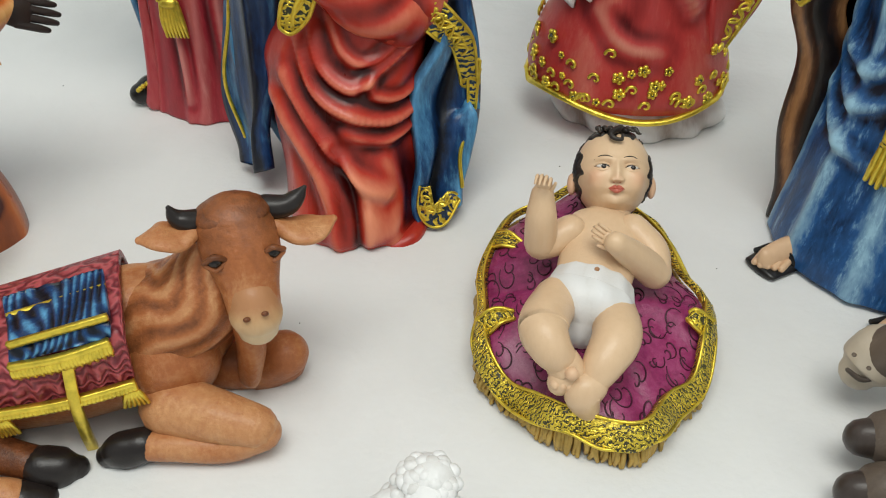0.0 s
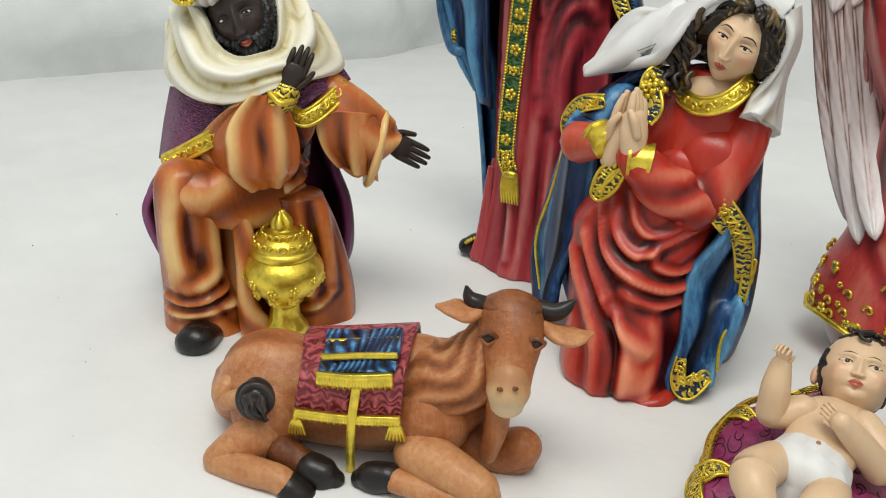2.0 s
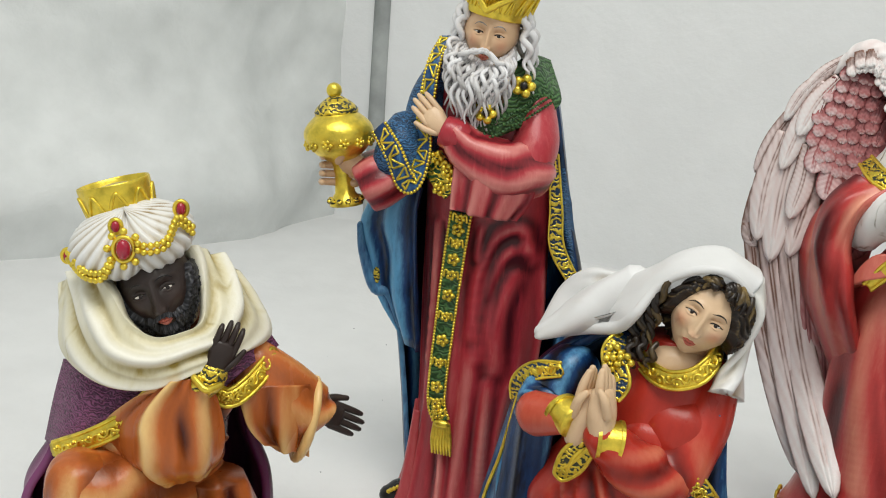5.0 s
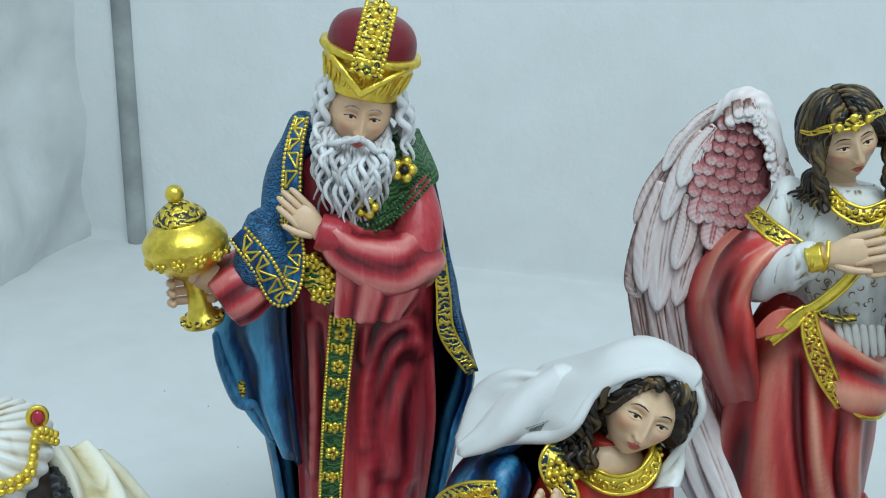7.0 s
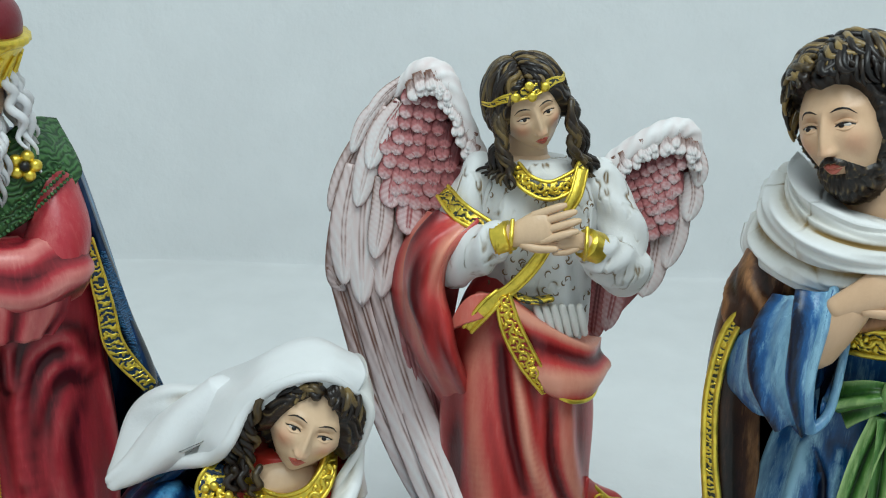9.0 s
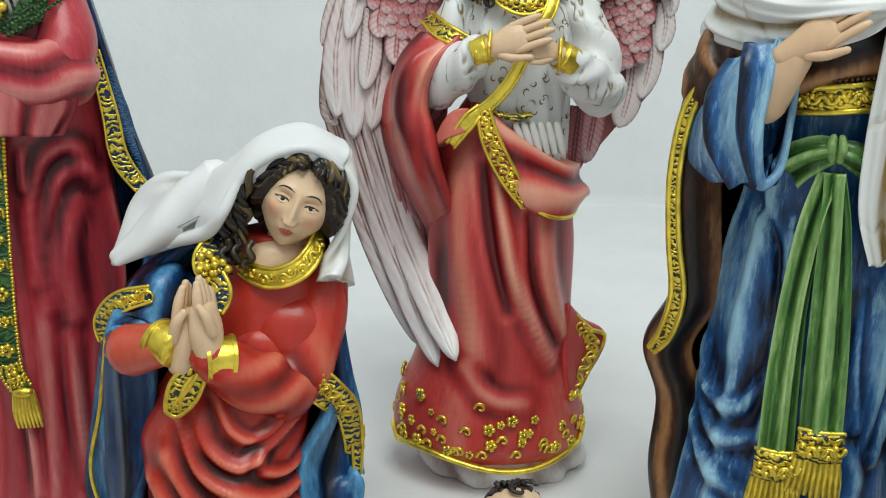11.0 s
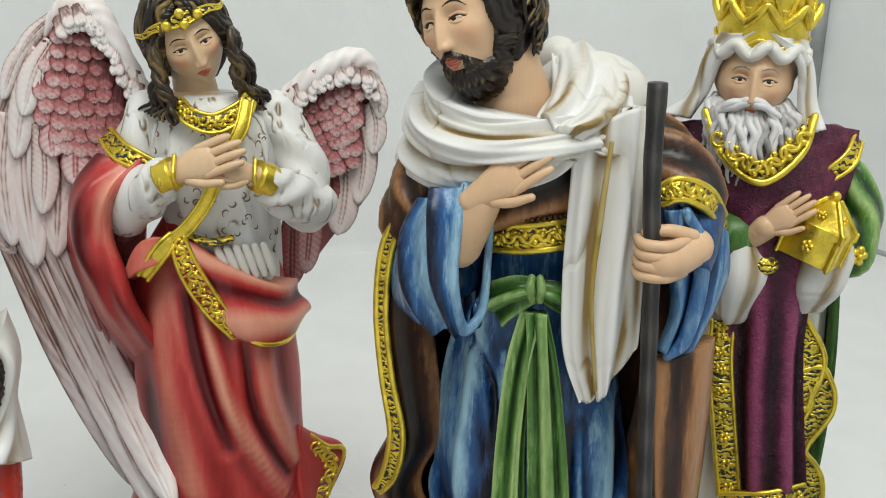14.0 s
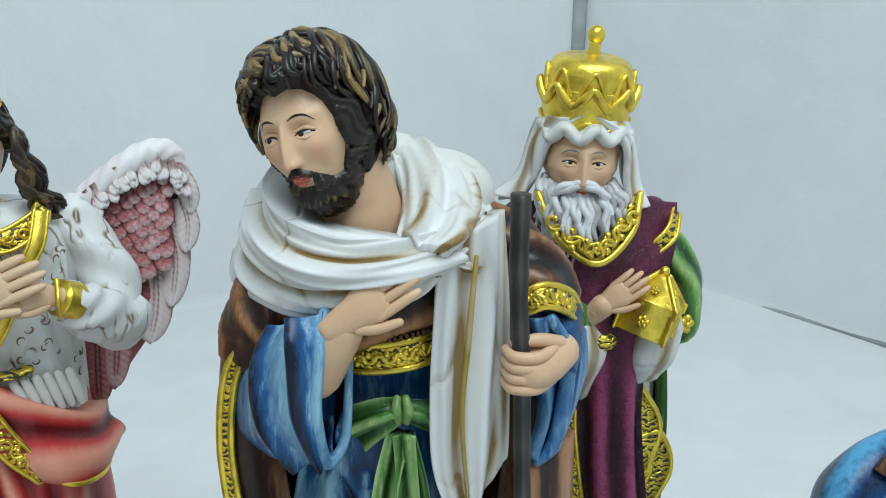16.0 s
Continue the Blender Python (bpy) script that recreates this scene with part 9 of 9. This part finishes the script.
# ---- lying donkey, at the edge of the group ----
def lying_donkey():
    s = Sculpt()
    fur = lambda th, q: 0.4 * np.sin(np.radians(th * 9) + 11 * q)
    s.tube([(60, 0, 30), (30, 0, 34), (0, -2, 34), (-18, -8, 36)], [(22, 24), (26, 28), (24, 28), (18, 22)], "donkey", n=44, m=40, disp=fur, up=(0, 0, 1))
    s.tube([(-10, -10, 44), (-26, -18, 58), (-36, -20, 68)], [(16, 18), (13, 15), (11, 12)], "donkey", n=36, m=24)
    s.tube([(-34, -20, 68), (-48, -12, 56), (-62, -8, 42), (-74.1, -14, 22.5)], [(12, 12), (11, 11), (9.5, 9.5), (8.5, 8)], "donkey", n=30, m=26)
    s.tube([(-72.6, -14, 26.4), (-75.4, -13, 20.5), (-77.4, -12, 17.5)], [(9.5, 9), (9.5, 9), (7, 6)], "donkey_pale", n=26, tone=0.6)
    s.tube([(-83.0, -6, 23.4), (-78.2, -5, 21.1), (-73.2, -6, 22.3)], [0.8, 1, 0.7], "donkey", n=8, tone=0.1)
    for q in ((-82.9, -6, 30.6), (-78.6, -2, 29.6)):
        s.ell(q, (0.8, 0.9, 0.6), "donkey", n=8, tone=0.4)
    for tip, w in (((-48.0, -20, 89.2), 0), ((-27.4, -16, 81.2), 0)):
        tip = np.array(tip)
        base = tip + (2, -1, -30)
        s.tube([base, base + (-1, 1, 12), tip + (0, 0, -7), tip], [(4, 3.5), (7.5, 3.5), (5.5, 2.4), (1, 0.8)], "donkey", n=20, m=24, tone=0.55)
        s.tube([base + (0, 3, 2), base + (-1, 4, 12), tip + (0, 2, -6)], [(2, 1), (4.5, 1), (1.5, 0.6)], "donkey_pale", n=12, tone=0.2)
    for k in range(7):
        x = (-35.9, -18, 72.2)
        s.lock([np.array(x) + (k - 3, -6, -10), np.array(x) + (1.5 * (k - 3), -2, -2), np.array(x) + (2 * (k - 3), 3, -3)], 2, "hoof", 0.6, 1, k)
    for q, r in (((-74.8, 12, 16.8), 9.5), ((-76.7, 28, 9.7), 10)):
        q = np.array(q)
        q[2] = max(q[2], 9)
        s.tube([q + (46, -6, 8), q + (20, 0, 3), q + (4, 2, 0)], [(12, 11), (10, 9), (r, r - 1)], "donkey", n=26, m=24, tone=0.35)
        s.tube([q + (6, 2, 0), q + (-4, 3, -1)], [(r - 1, r - 2), (r - 3, r - 4)], "hoof", n=22, tone=0.75)
    return tagged(s.make("donkey_statue", (0.2250, 0.0100, 0), 0), "painted resin grey-brown donkey lying down, pale muzzle", "statue", "nativity animals")


lying_donkey()


# ---- white lamb close to the lens ----
def lamb():
    s = Sculpt()
    rnd = random.Random(8)
    s.tube([(0, 22, 16), (0, 8, 20), (0, -8, 19)], [(14, 14), (17, 17), (13, 13)], "fleece", n=30, m=20)
    s.tube([(0, -4, 30), (2, -10, 34), (4, -8, 39)], [(10, 10), (9, 9), (7, 7)], "fleece", n=26)
    for k in range(220):
        a, b = rnd.uniform(0, 6.28), rnd.uniform(-18, 26)
        r = 15.5 * math.sqrt(max(0.1, 1 - ((b - 6) / 26) ** 2))
        s.ell((r * math.cos(a), b, 19 + r * math.sin(a)), (rnd.uniform(2, 3.4),) * 3, "fleece", n=6, tone=rnd.uniform(0.3, 0.8))
    for k in range(46):
        a, b = rnd.uniform(0, 6.28), rnd.uniform(0.2, 1.5)
        s.ell((3 + 9 * math.cos(a) * math.sin(b), -8 + 9 * math.sin(a) * math.sin(b), 36 + 8 * math.cos(b)), (2.4, 2.2, 2.0), "fleece", n=6, tone=rnd.uniform(0.3, 0.8))
    s.tube([(4, -2, 37), (3, 10, 31), (2, 17, 27)], [(7, 7), (5.5, 6), (4, 4)], "fleece", n=22, tone=0.7)
    for sg in (-1, 1):
        s.tube([(4 + sg * 6, -4, 37), (4 + sg * 13, -2, 34), (4 + sg * 17, -1, 30)], [(2, 3), (2, 4), (1, 1.5)], "fleece", n=14, tone=0.55)
        s.ell((3 + sg * 5, 6, 35), (1.2, 1.0, 0.9), "brown_eye", n=8)
        for y in (-8, 18):
            s.tube([(sg * 9, y, 12), (sg * 10, y + 4, 5), (sg * 9, y + 12, 3.5)], [(5, 5), (4, 4), (3.5, 3)], "fleece", n=16)
    return tagged(s.make("lamb_statue", (0.0200, -0.0750, 0), 0), "small white resin lamb with curly fleece", "statue", "nativity animals")


lamb()


# ---- shepherd seen only by his shoulder ----
def shepherd():
    s = Sculpt()
    c = np.array((9.4, 0, 144.4))
    s.body([(c[0] + 16, 0, c[2] + 6, 12, 10), (c[0] + 12, 0, c[2] - 2, 24, 16), (c[0] + 10, 0, c[2] - 22, 34, 22), (c[0] + 10, 2, c[2] - 60, 36, 28), (c[0] + 10, 4, 40, 40, 34), (c[0] + 10, 4, 0, 46, 38)], "navy", n=120, m=80, fold=drape(71, 14, 2.4, start=0.4), tone=0.6)
    s.tube([(4.7, 0, 146.7), (-11.9, 6, 140.2), (-21.1, 12, 129.4), (-14.4, 20, 118.3)], [(12, 12), (14, 14), (13, 13), (10, 10)], "navy", n=30, m=30, tone=0.6, disp=lambda th, q: 0.9 * np.sin(np.radians(th * 4) + 6 * q))
    s.strip([(-14.8, 16, 154.3), (-6.6, 20, 149.0), (-0.2, 22, 136.7)], 8, "brown", face=(-0.2, 1, 0.3), thick=4)
    s.tube([(-8.4, 14, 157.9), (-2.2, 20, 152.6), (4.9, 22, 141.5)], [(3, 2.5), (4, 3), (3, 2.5)], "green", n=12, tone=0.5)
    s.tube([(-6.5, 4, 151.1), (2.2, 2, 154.9), (12.8, 0, 160.0)], [(4, 4), (8, 6), (9, 7)], "brown", n=18, tone=0.5)
    h = c + (26, 4, 26)
    s.tube([h - (0, 2, 20), h], [10, 9], "skin_tan")
    s.head(h + (0, 2, 6), 38, turn(-4, 0, 30), "skin_tan")
    s.ell(h + (0, -3, 13), (16, 16, 16), "hair", n=18)
    for k in range(20):
        a = 6.28 * k / 20
        s.lock([h + (2 * math.cos(a), -3 + 2 * math.sin(a), 29), h + (13 * math.cos(a), -4 + 13 * math.sin(a), 24), h + (16.5 * math.cos(a), -4 + 15 * math.sin(a), 10 if math.sin(a) > 0.3 else -2)], 2.4, "hair", 1.0, 1.6, k)
    return tagged(s.make("shepherd_statue", (0.3500, 0.0500, 0), -28), "painted resin shepherd in blue tunic with brown and green strap", "statue", "nativity figures")


shepherd()



# ---- cushion and the infant on it ----
def part(name, sculpt, parent, label=""):
    ob = sculpt.make(name, (0, 0, 0), 0)
    ob.parent = parent
    return tagged(ob, label) if label else ob


def rim_line(k, lift=0.0, grow=0.0):
    """The cushion's wavy outline: angle in radians to a point."""
    r = 1 + 0.035 * math.sin(5 * k + 0.6) + 0.025 * math.sin(9 * k + 2)
    z = 12 + 2.4 * math.sin(4 * k + 1.2) + 1.6 * math.sin(7 * k) - 2 * max(0, math.sin(k)) + 13 * max(0, -math.sin(k))
    return np.array((1 + (40 + grow) * r * math.cos(k), 5 + (54 + grow) * r * math.sin(k), z + lift))


def cushion():
    base = new("cushion")
    base.matrix_world = pose(0.055, 0.04, 0, 0, 0, 14)
    s = Sculpt()
    n, m = 180, 70
    th = np.linspace(0, 2 * math.pi, n, endpoint=False)
    rim = np.array([rim_line(k) for k in th])
    rows = []
    for q in np.linspace(0, 1, m):
        dome = np.array((1, 4, 17))
        P = dome + (rim - dome) * q
        up = 9.0 * np.sqrt(np.clip(1 - q**2.6, 0, 1)) - 2
        back = np.clip(-(P[:, 1] - 6) / 46, 0, 1)
        P[:, 2] += up + 7 * back * np.clip(1 - q**3, 0, 1)
        for a, w in ((0.4, 0.16), (1.25, 0.14), (2.2, 0.16), (3.3, 0.15), (4.1, 0.15), (5.2, 0.15), (5.9, 0.15)):
            d = (th - a + math.pi) % (2 * math.pi) - math.pi
            P[:, 2] -= 3.2 * bell(d, w) * bell(q - 0.8, 0.28)
        rows.append(P)
    rows += [(rim - (1, 8, 0)) * (0.97, 0.97, 0.5) + (1, 8, 0), (rim - (1, 8, 0)) * (0.9, 0.9, 0) + (1, 8, 0.6)]
    S = np.stack(rows)
    s.grid(S, "cushion")
    rnd = random.Random(21)

    def on_pillow(q, a):
        i, j = min(m - 2, max(0, q * (m - 1))), (a / (2 * math.pi) * n) % n
        i0, j0 = int(i), int(j)
        f, g = i - i0, j - j0
        c = S[i0, j0] * (1 - f) * (1 - g) + S[i0 + 1, j0] * f * (1 - g) + S[i0, (j0 + 1) % n] * (1 - f) * g + S[i0 + 1, (j0 + 1) % n] * f * g
        return c + (0, 0, 0.05)
    for ring, count in ((0.9, 26), (0.74, 22), (0.58, 17), (0.42, 12)):
        for k in range(count):
            q0, a0 = ring + rnd.uniform(-0.04, 0.04), 2 * math.pi * (k + rnd.uniform(-0.2, 0.2)) / count
            sg, ph, big = rnd.choice((-1, 1)), rnd.uniform(0, 6.3), rnd.uniform(3.2, 5.0)
            for part_k in range(2):
                pts = []
                for x in np.linspace(0, 4.6, 11):
                    rad = big * (1 - 0.17 * x) * (1 if part_k == 0 else 0.6)
                    pts.append(on_pillow(min(0.97, q0 + rad * math.cos(ph + sg * x) / 46), a0 + (0 if part_k == 0 else 0.08) + rad * math.sin(ph + sg * x) / (46 * q0)))
                s.tube(pts, [0.2, 0.34, 0.2], "cushion_line", n=6, m=22)
    part("pillow", s, base, "magenta embossed pillow, puckered and glossy")
    s = Sculpt()
    face = [(math.cos(k) * 0.8, math.sin(k) * 0.8, 0.75) for k in np.linspace(0, 2 * math.pi, 49)]
    line = [rim_line(k, 1.5, 0.5) for k in np.linspace(0, 2 * math.pi, 49)]
    c, sd, out, wd = s.strip(line, [1.6 + 6.4 * max(0.0, min(1.0, 0.25 + 1.1 * math.sin(k))) + 1.6 * math.sin(5 * k) ** 2 for k in np.linspace(0, 2 * math.pi, 49)], "gold_braid", face=face, thick=2.6, m=240, edge="gold", edge_r=0.6)
    part("braid", s, base, "gold filigree braid")
    for k, a in enumerate((2.95, 0.25, 3.75)):
        s = Sculpt()
        p = rim_line(a, 2, 0)
        d = unit(np.array((1, 6, 24)) - p)
        s.strip([p, p + d * 5 + (0, 0, 3), p + d * 9 + (2, 0, 2)], [7, 6, 3], "gold_braid", face=(0, 0.5, 1), thick=2.4, edge="gold", edge_r=0.8)
        part("braid_fold", s, base)
    s = Sculpt()
    rnd = random.Random(6)
    for k in range(210):
        a = 2 * math.pi * k / 210
        p = rim_line(a, -2.5, 0)
        e = np.array((1 + (p[0] - 1) * 1.05, 6 + (p[1] - 6) * 1.05, 0.8))
        s.tube([p, (p + e) / 2 + unit(p - (1, 8, p[2])) * rnd.uniform(0.5, 2) + (rnd.uniform(-0.8, 0.8), rnd.uniform(-0.8, 0.8), 0), e + (rnd.uniform(-1, 1), rnd.uniform(-1, 1), 0)], [0.9, 1.15, 0.8], "fringe", n=6, m=9)
    part("fringe", s, base, "dull gold thread fringe")
    return tagged(base, "magenta cushion with gold braid and fringe on white cloth", "cushion")


def infant():
    s = Sculpt()
    hc, R = np.array((10.1, -28, 50.5)), turn(47, 1, 5)
    s.head(hc, 33, R, "skin", brow="hair", gaze=0.02, wide=0.42, blush=0.24, infant=True)
    for sg in (-1, 1):
        s.ell(hc + R @ np.array((sg * 14.4, -1.5, -4)), (1.8, 2.6, 4.0), "skin", R, n=12, tone=0.7)
    def scalp(x, y, z):
        wavy = 0.05 * np.sin(14 * x) + 0.04 * np.sin(23 * x + 1)
        edge = np.maximum((z - 0.68 - wavy) / 0.06, (np.abs(x) - 0.82 + 0.25 * np.clip(-z, 0, 1) - 0.03 * np.sin(17 * z)) / 0.05 - 2 * (z < -0.15))
        return np.maximum(edge, (-0.02 - y + wavy) / 0.06 - 3 * (z < -0.6))
    s.growth(scalp, "hair_black", 0.55, (30, 22, 0.3), 0.45)
    s.tube([hc + R @ np.array(q) for q in ((1, 9.5, 15), (-2.5, 12.2, 12.6), (-1.8, 13.6, 10.4), (1.0, 13.9, 9.8), (1.2, 13.6, 11.4))], [1.3, 1.1, 0.9, 0.7, 0.4], "hair_black", n=8, m=24)
    for k in range(7):
        x = -6 + 2 * k
        s.lock([hc + R @ np.array((x, 5, 16.2)), hc + R @ np.array((x * 1.1, 8.5, 14.8)), hc + R @ np.array((x * 1.2 + 1, 10.2, 13.2 + k % 2))], 0.9, "hair_black", 0.5, 1.2, k)
    s.tube([hc + (0, 2, -8), (8.6, -18, 42.9), (8.3, -16, 39.3)], [(7, 7), (7.5, 6.5), (8, 5)], "skin", n=22)
    s.tube([(8.3, -15, 40.1), (6.9, -10, 40.5), (4.4, -3, 39.0), (1.1, 6, 36.4), (-1.9, 15, 34.1)], [(8, 4.5), (13.5, 7), (15, 8.6), (13.5, 9.5), (13, 9.5)], "skin", n=36, m=40, up=(0, 0.5, 1))
    s.ell((-1.1, 17, 44.4), (0.9, 0.8, 0.9), "skin", n=8, tone=0.05)
    # diaper
    s.tube([(-1.8, 16, 33.6), (-3.4, 20, 31.6), (-5.2, 24, 26.5)], [(14.8, 10.9), (15.8, 11.6), (9, 9)], "white_plain", n=50, m=40, up=(0, 0.5, 1), tone=0.66, disp=lambda th, q: 0.25 * np.sin(np.radians(th * 9) + 6 * q), wash_shade=0.3)
    # legs: both bent, feet crossed
    s.tube([(-14.2, 20, 33.8), (-20.3, 36, 37.9), (-18.6, 44, 35.8), (-13.9, 46, 30.0)], [(7.8, 7.8), (8.2, 8.2), (6.9, 6.9), (5.0, 5.0)], "skin", n=26, m=36)
    s.tube([(-14.3, 46, 30.0), (-13.0, 48, 26.8), (-15.8, 50, 25.7)], [(6, 6), (6, 5.5), (4.5, 4)], "skin", n=18)
    s.tube([(5.5, 20, 28.1), (4.0, 36, 32.2), (-1.2, 45, 29.9), (-5.9, 50, 24.9)], [(7.8, 7.8), (8.2, 8.2), (6.9, 6.9), (5.0, 5.0)], "skin", n=26, m=36)
    s.tube([(-5.9, 50, 24.9), (-8.4, 53, 23.0), (-6.5, 54, 16.4)], [(6, 6), (6.2, 5.4), (4, 3.5)], "skin", n=18)
    for k in range(5):
        q = np.array((-17.5, 51, 27.4)) + (2.3 * k, 1.0, -0.4 * k)
        s.ell(q, (1.6, 2.0, 1.6), "skin", n=8, tone=0.6)
    s.ell((-12.6, 52, 32.1), (2.2, 2.2, 2.2), "skin", n=10, tone=0.65)
    # arms: one raised, one on the chest
    s.tube([(-7.4, -4, 44.1), (-13.8, -2, 41.5), (-17.9, 0, 41.4)], [(5.6, 5.6), (6.0, 6.0), (5.6, 5.6)], "skin", n=22)
    s.tube([(-18.2, 0, 42.0), (-18.6, 0, 53.3), (-18.5, -2, 61.4)], [(5.8, 5.8), (5.4, 5.4), (4.0, 4.0)], "skin", n=22, m=24)
    s.hand((-18.5, -2, 61.4), (0.02, 0.1, 1.0), (0.3, -1, 0.2), 10.5, "skin", 1.1, 0.1, 1)
    s.tube([(14.9, -6, 42.0), (20.5, 0, 37.3), (21.5, 6, 33.3)], [(6, 6), (6.5, 6.5), (6, 6)], "skin", n=22)
    s.tube([(21.6, 6, 32.8), (13.0, 10, 43.5), (4.6, 14, 53.3)], [(6, 6), (5.3, 5), (3.9, 3.7)], "skin", n=22, m=24)
    s.hand((6.4, 12, 50.1), np.array((-0.1, 10, 54.4)) - np.array((6.4, 12, 50.1)), (0, 1, 0.8), 10.5, "skin", 0.7, 0.1, 1)
    return tagged(s.make("infant_statue", (0.0550, 0.0400, 0), 14), "painted resin infant lying on cushion in white diaper", "statue", "nativity figures")


cushion()
infant()
